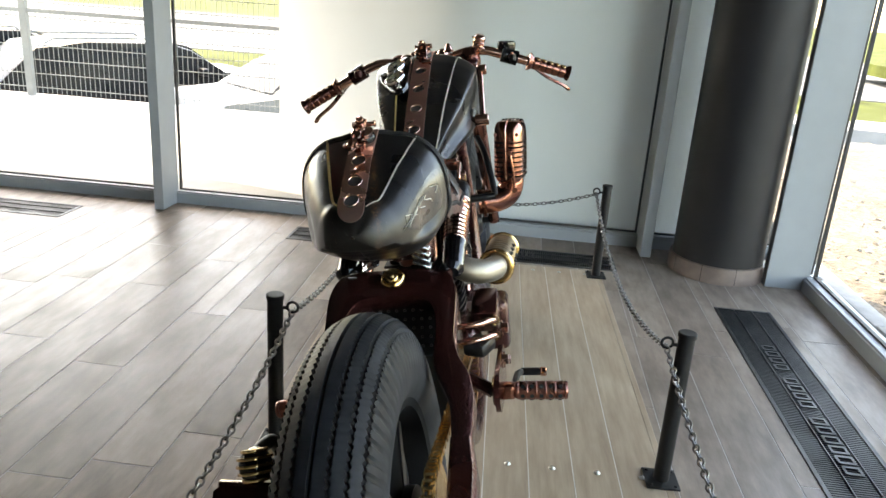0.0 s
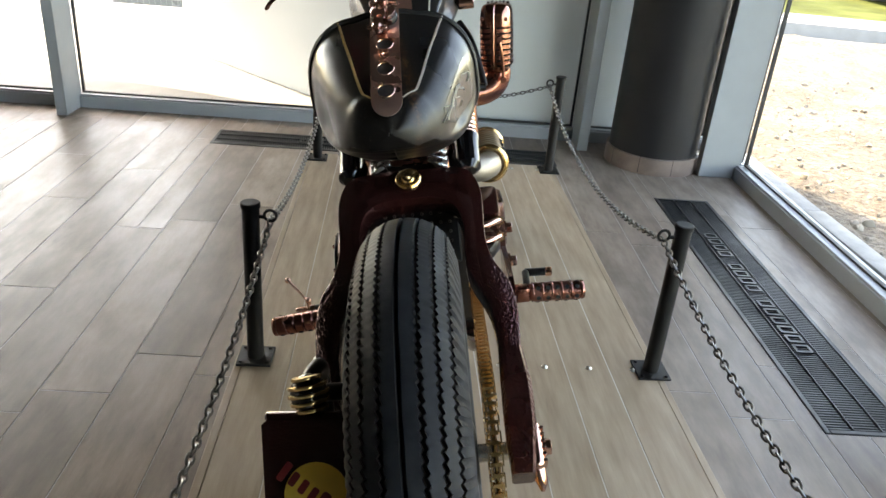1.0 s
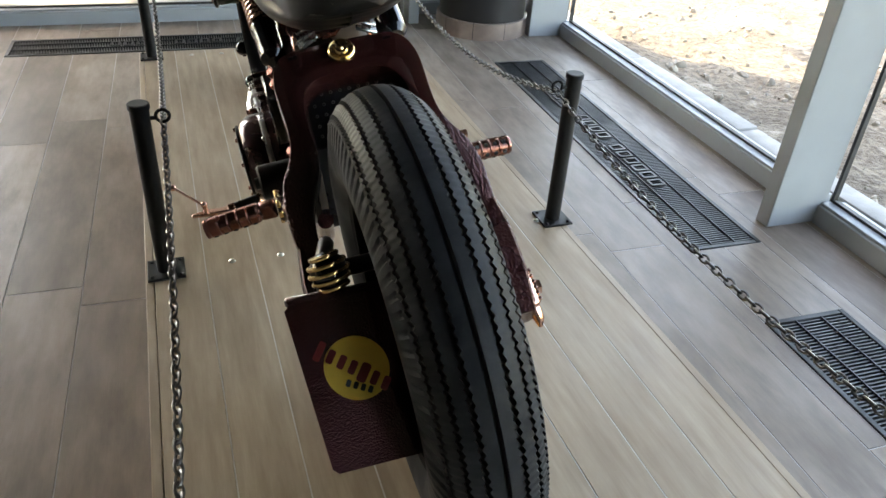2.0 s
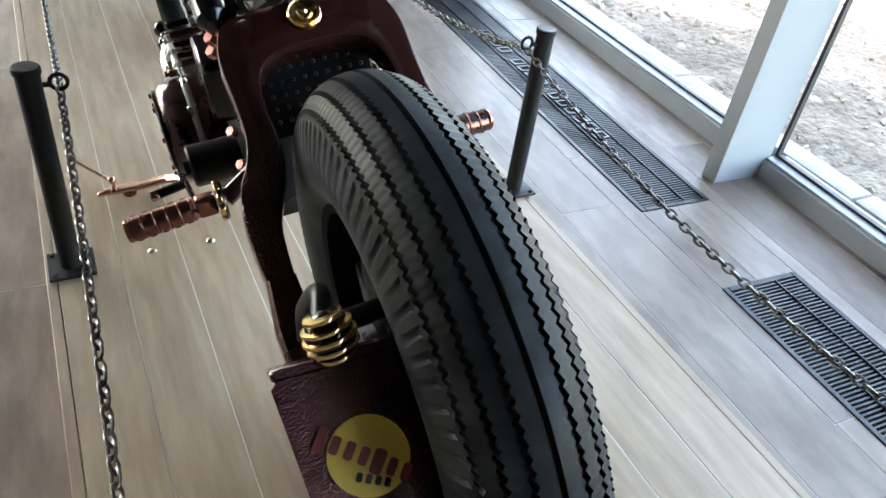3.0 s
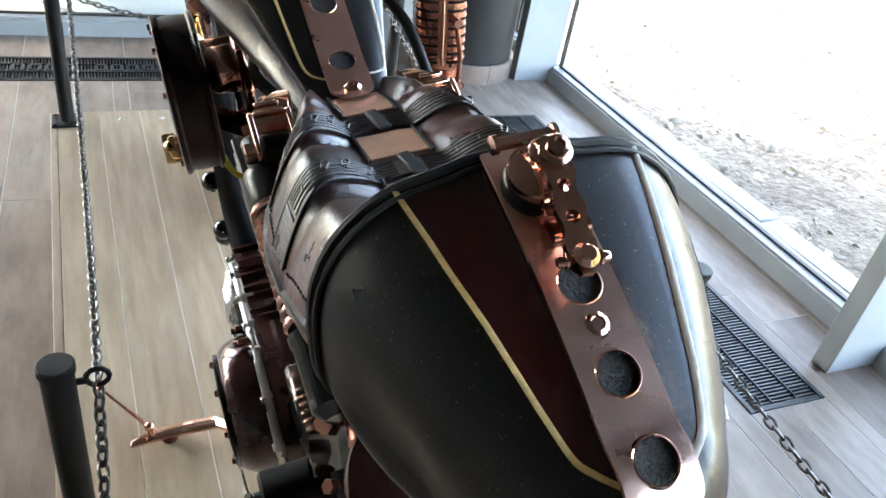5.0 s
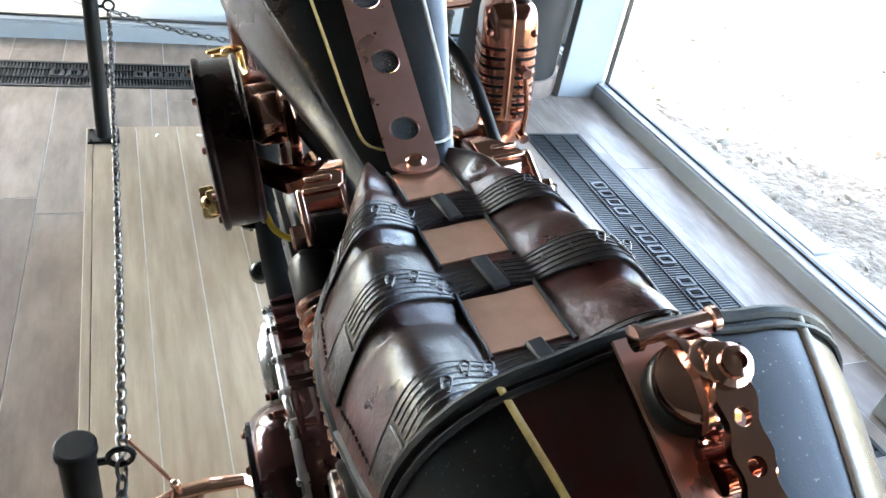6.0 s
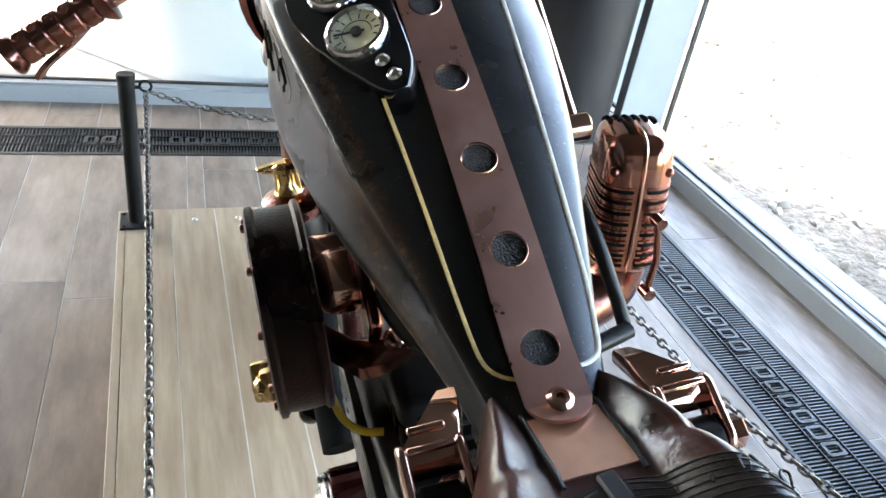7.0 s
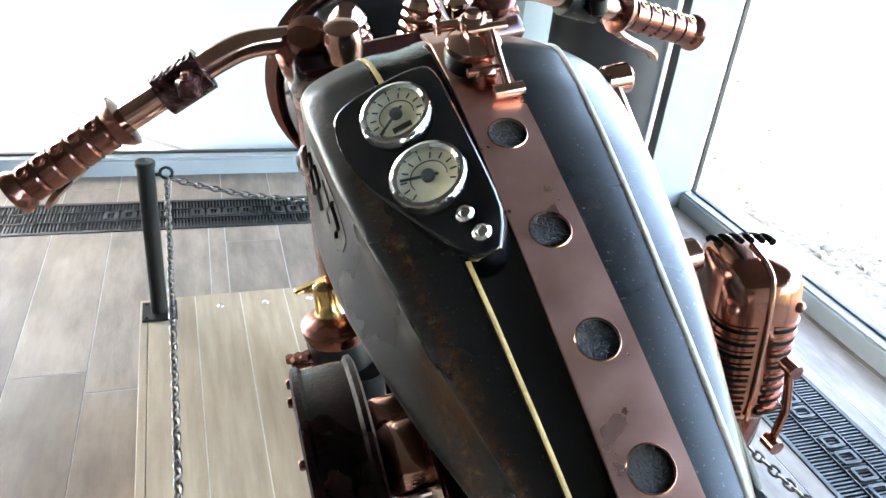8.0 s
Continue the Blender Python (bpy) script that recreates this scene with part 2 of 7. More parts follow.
# the bed in which the tiles lie, open over the trenches
bm = bm_new()
beds = [(FLOOR_X0, FLOOR_X1, FLOOR_Y0, FLOOR_Y1)]
for cut in TRENCHES:
    beds = subtract(beds, cut)
for x0, x1, y0, y1 in beds:
    add_box(bm, ((x0 + x1) / 2, (y0 + y1) / 2, -0.0255), (x1 - x0, y1 - y0, 0.049))
part("tile_bed", bm, M_GROUT, floor)

bm = bm_new()
# unseen eaves: outlined for their shadow, notched to let light onto the outside wall
shade_eaves = [(p.x, p.y) for p in smooth_path([(-1.3, 4.6, 0), (-1.9, 4.9, 0), (-2.5, 5.0, 0), (-3.1, 5.22, 0), (-3.75, 5.42, 0), (-4.6, 5.5, 0)], 4)]
add_plate(bm, [(-7.2, -6.2), (2.0, -6.2), (2.0, 4.2), (1.5, 4.2), (1.45, 3.2), (-0.3, 3.2), (-0.3, 4.1)] + shade_eaves + [(-7.2, 5.5)], 0.3, pose(0, 0, CEIL))
tagged(part("ceiling", bm, M_CEIL), "plain grey ceiling slab with unseen eaves shaped to block the sun", "ceiling", kind="structure")
bm = bm_new()
add_box(bm, (FLOOR_X0 - 0.1, (FLOOR_Y0 + GLASS_Y) / 2, CEIL / 2), (0.2, GLASS_Y - FLOOR_Y0, CEIL))
tagged(part("wall_west", bm, M_BACKWALL), "plain grey painted wall", "wall", kind="structure")
bm = bm_new()
add_box(bm, ((FLOOR_X0 + FLOOR_X1) / 2, FLOOR_Y0 - 0.1, CEIL / 2), (FLOOR_X1 - FLOOR_X0 + 0.4, 0.2, CEIL))
tagged(part("wall_south", bm, M_BACKWALL), "plain grey painted wall", "wall", kind="structure")


# ---- glazed fronts: deep grey mullions, low sill rails, big panes ----
def mullion(name, x0, x1, y0, y1):
    bm = bm_new()
    add_box(bm, ((x0 + x1) / 2, (y0 + y1) / 2, CEIL / 2), (x1 - x0, y1 - y0, CEIL), bevel=0.003)
    return tagged(part(name, bm, M_ALU), "deep grey powder-coated aluminium window mullion", "mullion", group="window mullions", kind="structure")


for y in (2.459, 0.294, -1.87, -4.03):
    mullion("mullion", 1.484, 1.715, y, y + 0.062)
for x in (-7.0, -5.27, -2.21, 0.847):
    mullion("mullion", x, x + 0.062, 2.78, 3.0)
mullion("mullion", 1.685, 1.79, 2.975, 3.08)


def window_run(name, a, b, along):
    """Sill rail, head rail and one pane between two mullions; along is 'x' or 'y'."""
    w = thing(name, Matrix(), "tall fixed pane in a grey aluminium frame", "window", "windows", "structure")
    L, mid = b - a, (a + b) / 2

    def bx(bm, u, v, z, su, sv, sz, bev=0.003):
        # v: distance inwards of the pane's plane
        if along == "y":
            add_box(bm, (GLASS_X - v, u, z), (sv, su, sz), bevel=bev)
        else:
            add_box(bm, (u, GLASS_Y - v, z), (su, sv, sz), bevel=bev)

    bm = bm_new()
    bx(bm, mid, 0.0, 0.032, L, 0.12, 0.075)
    bx(bm, mid, 0.025, 0.074, L, 0.05, 0.012, 0.002)
    part("sill_rail", bm, M_ALU, w)
    bm = bm_new()
    bx(bm, mid, 0.0, CEIL - 0.03, L, 0.12, 0.06)
    part("head_rail", bm, M_ALU, w)
    bm = bm_new()
    bx(bm, mid, -0.012, CEIL / 2 + 0.02, L - 0.004, 0.008, CEIL - 0.1, 0)
    pane = part("pane", bm, M_GLASS, w)
    pane.visible_shadow = False
    bm = bm_new()
    for e in (a + 0.006, b - 0.006):
        bx(bm, e, 0.0, CEIL / 2, 0.012, 0.02, CEIL - 0.15, 0)
    bx(bm, mid, 0.0, 0.084, L, 0.02, 0.01, 0)
    part("glazing_seal", bm, M_RUBBER_SEAL, w)
    return w


for a, b in ((2.521, 2.975), (0.356, 2.459), (-1.808, 0.294), (-3.968, -1.87), (-6.0, -4.03)):
    window_run("window", a, b, "y")
for a, b in ((-6.938, -5.27), (-5.208, -2.21), (-2.148, 0.847), (0.909, 1.685)):
    window_run("window", a, b, "x")

# ---- round column in the corner ----
column = thing("column", pose(1.26, 2.665, 0), "round charcoal-painted column with a brown tiled foot", "column", kind="structure")
bm = bm_new()
add_lathe(bm, [(0.25, 0.0), (0.25, CEIL)], Matrix(), 64)
part("shaft", bm, M_COLUMN, column)
for k in range(9):
    bm = bm_new()
    a0, a1 = 2 * math.pi * k / 9 + 0.006, 2 * math.pi * (k + 1) / 9 - 0.006
    rings = []
    for r, z in ((0.251, 0.0), (0.266, 0.0), (0.266, 0.092), (0.262, 0.096), (0.251, 0.096)):
        rings.append([V((r * math.cos(a0 + (a1 - a0) * j / 6), r * math.sin(a0 + (a1 - a0) * j / 6), z)) for j in range(7)])
    add_loft(bm, rings, closed_ring=False)
    part("skirting_tile", bm, M_SKIRT, column, "brown stone-look skirting tile")

# ---- trench grilles ----
def grille(x0, x1, y0, y1, words):
    along_y = (y1 - y0) > (x1 - x0)
    L, W = (y1 - y0, x1 - x0) if along_y else (x1 - x0, y1 - y0)
    m = pose((x0 + x1) / 2, (y0 + y1) / 2, 0, 0, 0, -90 if along_y else 0)
    g = thing("floor_grille", m, "long dark metal trench grille set flush in the floor", "floor grille", "trench grilles")
    # shallow near-black sheet; the trench's depth shade is in its colour
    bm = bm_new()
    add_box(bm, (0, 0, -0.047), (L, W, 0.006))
    part("trench", bm, M_OPENING_SHADE, g)
    bm = bm_new()
    for sy in (-1, 1):
        add_box(bm, (0, sy * (W / 2 - 0.009), -0.021), (L, 0.018, 0.05), bevel=0.002)
    for sx in (-1, 1):
        add_box(bm, (sx * (L / 2 - 0.009), 0, -0.021), (0.018, W - 0.037, 0.05), bevel=0.002)
    part("frame", bm, M_GRILLE, g)
    bm = bm_new()
    n = int((L - 0.04) / 0.0125)
    for i in range(n):
        x = -L / 2 + 0.026 + (L - 0.052) * i / (n - 1)
        add_box(bm, (x, 0, -0.008), (0.0055, W - 0.037, 0.018))
    tagged(part("slats", bm, M_GRILLE, g), kind="stuff")
    for k in (-1, 1):
        bm = bm_new()
        add_box(bm, (0, k * W * 0.16, -0.005), (L - 0.037, 0.004, 0.021))
        part("rod", bm, M_GRILLE, g)
    if words:
        # the maker's name as plain letter-sized shapes
        total = sum(words) + len(words) - 1
        step = 1.0 / total
        k = 0
        for wlen in words:
            for i in range(wlen):
                x = -0.5 + step * (k + 0.5)
                bm = bm_new()
                w, h = step * 0.8, 0.062
                add_plate(bm, rounded2(w, h, 0.008, 2), 0.003, pose(x, 0, 0.0045), holes=[rounded2(w * 0.56, h * 0.68, 0.004, 2)])
                part("letter_shape", bm, M_GRILLE_LETTER, g, "raised pale metal letter shape")
                k += 1
            k += 1
    return g


for i, tr in enumerate(TRENCHES):
    grille(*tr, (4, 4, 6) if i in (0, 2) else ())

# ---- plinth of oak planks ----
for ob in [o for o in scene.objects if o.parent is None and o.type in ("MESH", "EMPTY")]:
    ob.matrix_basis = HOUSE @ ob.matrix_basis
PX0, PX1, PY0, PY1, PZ = -0.524, 0.506, -1.505, 1.505, 0.3201
plinth = thing("display_plinth", Matrix(), "low plinth of pale oiled oak planks, screwed down", "plinth", kind="structure")
bm = bm_new()
add_box(bm, ((PX0 + PX1) / 2, (PY0 + PY1) / 2, (PZ - 0.024) / 2), (PX1 - PX0 - 0.012, PY1 - PY0 - 0.012, PZ - 0.026))
part("box", bm, M_PLANK, plinth)
bm = bm_new()
for x in (PX0 + 0.009, PX1 - 0.009):
    add_box(bm, (x, (PY0 + PY1) / 2, PZ - 0.0135), (0.018, PY1 - PY0, 0.025), bevel=0.0015)
part("edge_strip", bm, M_PLANK, plinth)
bm = bm_new()
add_box(bm, ((PX0 + PX1) / 2, (PY0 + PY1) / 2, PZ - 0.013), (PX1 - PX0 - 0.04, PY1 - PY0 - 0.004, 0.0246))
part("joint_filler", bm, M_FILLER, plinth, "pale filler in the plank joints")
NPL = 9
pw = (PX1 - PX0 - 0.036) / NPL
for i in range(NPL):
    bm = bm_new()
    add_box(bm, (0, 0, 0), (pw - 0.0024, PY1 - PY0, 0.025), bevel=0.0007)
    ob = part("plank", bm, M_PLANK, plinth)
    ob.location = (PX0 + 0.018 + pw * (i + 0.5), (PY0 + PY1) / 2, PZ - 0.0125 + random.uniform(-0.0006, 0.0006))
bm = bm_new()
add_lathe(bm, [(0.0085, 0), (0.0085, 0.001), (0.006, 0.004), (0.002, 0.0055)], Matrix(), 12)
screw_mesh = mesh_of("screw", bm, M_SCREW)
for i in range(NPL):
    for y in (1.447, 0.006, -1.44):
        ob = new("screw", screw_mesh)
        ob.parent = plinth
        ob.location = (PX0 + 0.018 + pw * (i + 0.5) + 0.004, y, PZ)

# ---- barrier posts and chains ----
POST_H = 0.39
def barrier_post(x, y, hook_dirs):
    p = thing("barrier_post", pose(x, y, PZ), "slim black steel barrier post on a square foot plate", "barrier post", "barrier posts")
    bm = bm_new()
    add_box(bm, (0, 0, 0.003), (0.08, 0.08, 0.006), bevel=0.001)
    part("foot_plate", bm, M_BLACK_POST, p)
    bm = bm_new()
    for sx in (-1, 1):
        for sy in (-1, 1):
            add_bolt(bm, (0.03 * sx, 0.03 * sy, 0.006), (0, 0, 1), 0.004, 0.004)
    tagged(part("foot_bolt", bm, M_BLACK_POST, p), kind="stuff")
    bm = bm_new()
    add_lathe(bm, [(0.019, 0.006), (0.019, POST_H - 0.004), (0.0215, POST_H - 0.0035), (0.0215, POST_H + 0.006), (0.019, POST_H + 0.008)], Matrix(), 24)
    part("tube", bm, M_BLACK_POST, p)
    bm = bm_new()
    s = 1 if x < 0 else -1
    add_tube(bm, [(s * 0.018, 0, POST_H - 0.025), (s * 0.03, 0, POST_H - 0.025)], 0.0045, 8)
    ring = [V(q) for q in [(s * (0.042 + 0.013 * math.cos(a)), 0, POST_H - 0.022 + 0.013 * math.sin(a)) for a in [2 * math.pi * k / 12 for k in range(12)]]]
    add_tube(bm, ring, 0.0035, 6, closed=True)
    part("hook", bm, M_BLACK_POST, p)
    return V((x + s * 0.042, y, PZ + POST_H - 0.033))


hooks = {}
for sx, x in (("l", -0.479), ("r", 0.481)):
    for sy, y in (("n", 0.004), ("f", 1.445), ("b", -1.44)):
        hooks[sy + sx] = barrier_post(x, y, ())
bm = bm_new()
add_tube(bm, [V((math.cos(a) * 0.0062 , math.sin(a) * 0.0115 , 0)) for a in [2 * math.pi * k / 14 for k in range(14)]], 0.0024, 6, closed=True)
link_mesh = mesh_of("link", bm, M_CHAIN)


def chain(a, b, sag):
    c = thing("barrier_chain", Matrix.Translation(a), "sagging dark steel link chain between two posts", "chain", "barrier chains")
    a, b = V(a), V(b)
    pts = []
    for i in range(401):
        t = i / 400
        p = a.lerp(b, t)
        p.z -= 4 * sag * t * (1 - t)
        pts.append(p)
    pitch, acc, k, last = 0.0178, 0.0, 0, pts[0]
    for i in range(1, len(pts)):
        acc += (pts[i] - last).length
        last = pts[i]
        if acc >= pitch:
            acc -= pitch
            d = (pts[i] - pts[i - 1]).normalized()
            side = V((0, 0, 1)) if abs(d.z) < 0.95 else V((1, 0, 0))
            x = d.cross(side).normalized()
            z = x.cross(d)
            r = Matrix((x, d, z)).transposed().to_4x4()
            ob = new("link", link_mesh)
            ob.parent = c
            ob.matrix_basis = Matrix.Translation(pts[i] - a) @ r @ pose(0, 0, 0, 0, 45 if k % 2 else -45, 0)
            k += 1
    return c


chain(hooks["nl"], hooks["fl"], 0.085)
chain(hooks["nr"], hooks["fr"], 0.105)
chain(hooks["bl"] + V((-0.04, 0.03, 0)), hooks["nl"], 0.1)
chain(hooks["br"], hooks["nr"], 0.08)
chain(hooks["fl"], hooks["fr"], 0.08)

out_first = set(scene.objects)
# ---- outside ----
M_GRASS = simple("spring_grass", (0.066, 0.076, 0.02), 0.95, 0, 0.5, 0.8)
M_ROAD = simple("sunlit_asphalt", (0.13, 0.13, 0.13), 0.85, 0, 0.15, 1.0)
for dull in (M_GRASS, M_ROAD):
    dull.node_tree.nodes["Principled BSDF"].inputs["Specular IOR Level"].default_value = 0.05
M_SOIL = mat_new("stony_sandy_soil", 0.95)
n = Nodes(M_SOIL)
v = n.coords()
a, b2, c2 = n.noise(v, 2.2, 6), n.noise(v, 24, 5), n.noise(v, 7, 4)
col = n.ramp(a, [(0.3, (0.1, 0.08, 0.058)), (0.55, (0.15, 0.122, 0.09)), (0.75, (0.21, 0.178, 0.138))])
col = n.mix(n.range(b2, 0, 0.7, 0.45, 0.62), col, (0.06, 0.046, 0.033))
col = n.mix(n.range(c2, 0, 0.8, 0.58, 0.66), col, (0.24, 0.21, 0.17))
n.color(col)
n.bump(b2, 1.0, 0.05)

M_GUTTER = simple("grey_concrete_strip", (0.055, 0.055, 0.054), 0.85, 0, 0.12, 6)
bm = bm_new()
S = 400
grid = [-S, -60, -20, 20, 60, S]
vs = [[bm.verts.new((x, y, -1.1)) for y in grid] for x in grid]
for i in range(5):
    for j in range(5):
        bm.faces.new((vs[i][j], vs[i + 1][j], vs[i + 1][j + 1], vs[i][j + 1]))
bmesh.ops.recalc_face_normals(bm, faces=bm.faces[:])
if bm.faces[:][0].normal.z < 0:
    bmesh.ops.reverse_faces(bm, faces=bm.faces[:])
tagged(part("ground", bm, M_GRASS), "sunlit spring grass reaching to the horizon", "ground", kind="structure")
bm = bm_new()
add_box(bm, (-20, 13.35, -1.11), (120, 13.1, 0.1))
tagged(part("road", bm, M_ROAD), "pale sunlit asphalt car park", "road", kind="structure")
bm = bm_new()
add_box(bm, (-20, 43, -1.11), (200, 33, 0.08))
tagged(part("road", bm, M_ROAD), "pale sunlit road beyond a grass strip", "road", kind="structure")
bm = bm_new()
add_box(bm, (-9.0, 5.0, -0.46), (21.5, 3.8, 0.9), bevel=0.01)
tagged(part("pavement", bm, M_PAVE), "pale concrete terrace in front of the glass", "pavement", kind="structure")
# concrete kerb stones and a strip of small setts between them and the glass
M_KERB = simple("weathered_kerb_concrete", (0.27, 0.265, 0.25), 0.85, 0, 0.25, 9, bump=0.3)
M_SETT = simple("grey_setts", (0.1, 0.098, 0.094), 0.8, 0, 0.4, 14, bump=0.4)
kerb = thing("kerb", Matrix(), "row of pale concrete kerb stones below the window", "kerb", kind="structure")
bm = bm_new()
add_box(bm, (0, 0, 0), (0.12, 0.992, 0.4), bevel=0.012, seg=2)
kerb_mesh = mesh_of("kerb_stone", bm, M_KERB)
for k in range(9):
    ob = new("kerb_stone", kerb_mesh)
    ob.parent = kerb
    ob.location = (2.07 + 0.004 * math.sin(k * 2.3), 2.56 - k, -0.232 + 0.004 * math.sin(k * 1.7))
bm = bm_new()
add_box(bm, (1.9, -1.4, -0.2), (0.22, 8.9, 0.2))
strip = tagged(part("pavement", bm, M_GUTTER), "strip of small grey setts along the window", "pavement", kind="structure")
bm = bm_new()
add_box(bm, (0, 0, 0), (0.096, 0.096, 0.06), bevel=0.008)
sett_mesh = mesh_of("sett", bm, M_SETT)
rk = random.Random(11)
for i in range(2):
    for k in range(88):
        ob = new("sett", sett_mesh)
        ob.parent = strip
        ob.location = (1.862 + 0.102 * i, 3.0 - 0.102 * k, -0.1 + rk.uniform(-0.004, 0.004))
        ob.rotation_euler = (rk.uniform(-0.03, 0.03), rk.uniform(-0.03, 0.03), rk.uniform(-0.05, 0.05))

# uneven stony soil beside the building
bm = bm_new()
NX, NY = 110, 110
X0, X1, Y0, Y1 = 2.125, 15.0, -7.0, 9.0
gv = []
for i in range(NX + 1):
    rowv = []
    for j in range(NY + 1):
        u = (i / NX) ** 1.5
        x, y = X0 + (X1 - X0) * u, Y0 + (Y1 - Y0) * j / NY
        p = V((x, y, 0))
        z = -0.12 + 0.05 * noise.noise(p * 0.9) + 0.035 * noise.noise(p * 3.1) + 0.02 * noise.noise(p * 9.0)
        rowv.append(bm.verts.new((x, y, z)))
    gv.append(rowv)
for i in range(NX):
    for j in range(NY):
        bm.faces.new((gv[i][j], gv[i + 1][j], gv[i + 1][j + 1], gv[i][j + 1]))
tagged(part("soil", bm, M_SOIL), "bare stony sandy soil beside the building", "soil", kind="structure")
M_STONE = simple("pale_rubble", (0.26, 0.23, 0.19), 0.9, 0, 0.3, 12)
bm = bm_new()
rs = random.Random(5)
for k in range(2400):
    x, y = 2.2 + 6.0 * rs.random() ** 1.6, rs.uniform(-4.5, 6.5)
    p = V((x, y, 0))
    z = -0.12 + 0.05 * noise.noise(p * 0.9) + 0.035 * noise.noise(p * 3.1) + 0.02 * noise.noise(p * 9.0)
    r = 0.006 + 0.026 * rs.random() ** 2.5
    res = bmesh.ops.create_icosphere(bm, subdivisions=1, radius=r, matrix=pose(x, y, z + r * 0.1, rs.uniform(0, 360), rs.uniform(0, 360), 0) @ Matrix.Diagonal((1, rs.uniform(0.6, 1.3), rs.uniform(0.4, 0.8), 1)))
    for q in res["verts"]:
        q.co += V((rs.uniform(-1, 1), rs.uniform(-1, 1), rs.uniform(-1, 1))) * r * 0.18
tagged(part("stones", bm, M_STONE), "scattered pale stones on the soil", "stones", kind="stuff")
bm = bm_new()
add_box(bm, (16.0, 9.6, -0.2), (28, 1.3, 0.2), m=pose(0, 0, 0, 0, 0, -8))
tagged(part("path", bm, M_PAVE), "pale footpath beyond the soil", "path", kind="structure")
bm = bm_new()
add_box(bm, (32, 8, -0.45), (33, 60, 0.5))
tagged(part("lawn", bm, M_GRASS), "sunlit grass beyond the soil", "lawn", kind="structure")

# oblique pale wall that meets the glass front
bm = bm_new()
front = [(-2.065, 4.84), (-0.72, 3.498)] + [(p.x, p.y) for p in smooth_path([(-0.62, 3.4, 0), (-0.42, 3.24, 0), (-0.15, 3.15, 0), (0.2, 3.13, 0)], 5)] + [(1.42, 3.13)]
out = front + [(1.42, 3.4), (0.2, 3.45), (-0.3, 3.6), (-1.93, 4.975)]
# unseen top raised past the roof to keep sun out of the room
add_plate(bm, out, 4.7, pose(0, 0, -0.02))
tagged(part("wall_outside", bm, M_RENDER), "pale rendered wall standing at a slant outside", "wall", kind="structure")
for ob in [o for o in scene.objects if o.parent is None and o not in out_first and o.type == "MESH"]:
    ob.matrix_basis = HOUSE @ ob.matrix_basis

# ---- fence and parked cars beyond the terrace ----
street_first = set(scene.objects)
M_FENCE = simple("galvanised_fence", (0.22, 0.225, 0.22), 0.5, 0.3, 0.08, 10)
M_CAR_BLACK = simple("black_car_paint", (0.006, 0.0065, 0.008), 0.3, 0, 0.1, 5)
M_CAR_SILVER = simple("silver_car_paint", (0.12, 0.125, 0.13), 0.3, 0.3, 0.05, 5)
M_CAR_GLASS = simple("dark_car_glass", (0.012, 0.014, 0.016), 0.08, 0, 0.1, 3)
for dull in (M_CAR_BLACK, M_CAR_GLASS):
    dull.node_tree.nodes["Principled BSDF"].inputs["Specular IOR Level"].default_value = 0.15
M_CAR_LAMP = simple("red_tail_lamp", (0.4, 0.02, 0.02), 0.2)
FY = 6.75
fence = thing("mesh_fence", Matrix.Translation((0, FY, 0)), "galvanised wire mesh fence with square posts", "fence")
for k in range(-9, 2):
    bm = bm_new()
    add_box(bm, (-4.2 + 1.7 * k + 0.2, 0, 0.72), (0.09, 0.06, 1.5), bevel=0.004)
    part("post", bm, M_FENCE, fence)
for z in (1.42, 0.95):
    bm = bm_new()
    add_box(bm, (-8.0, 0, z), (19.0, 0.04, 0.045))
    part("rail", bm, M_FENCE, fence)
bm = bm_new()
for k in range(-190, 40):
    add_box(bm, (-4.2 + 0.06 * k, 0.03, 0.7), (0.0045, 0.0045, 1.36))
for k in range(9):
    add_box(bm, (-8.0, 0.034, 0.08 + 0.16 * k), (19.0, 0.006, 0.009))
tagged(part("wire", bm, M_FENCE, fence), kind="stuff")


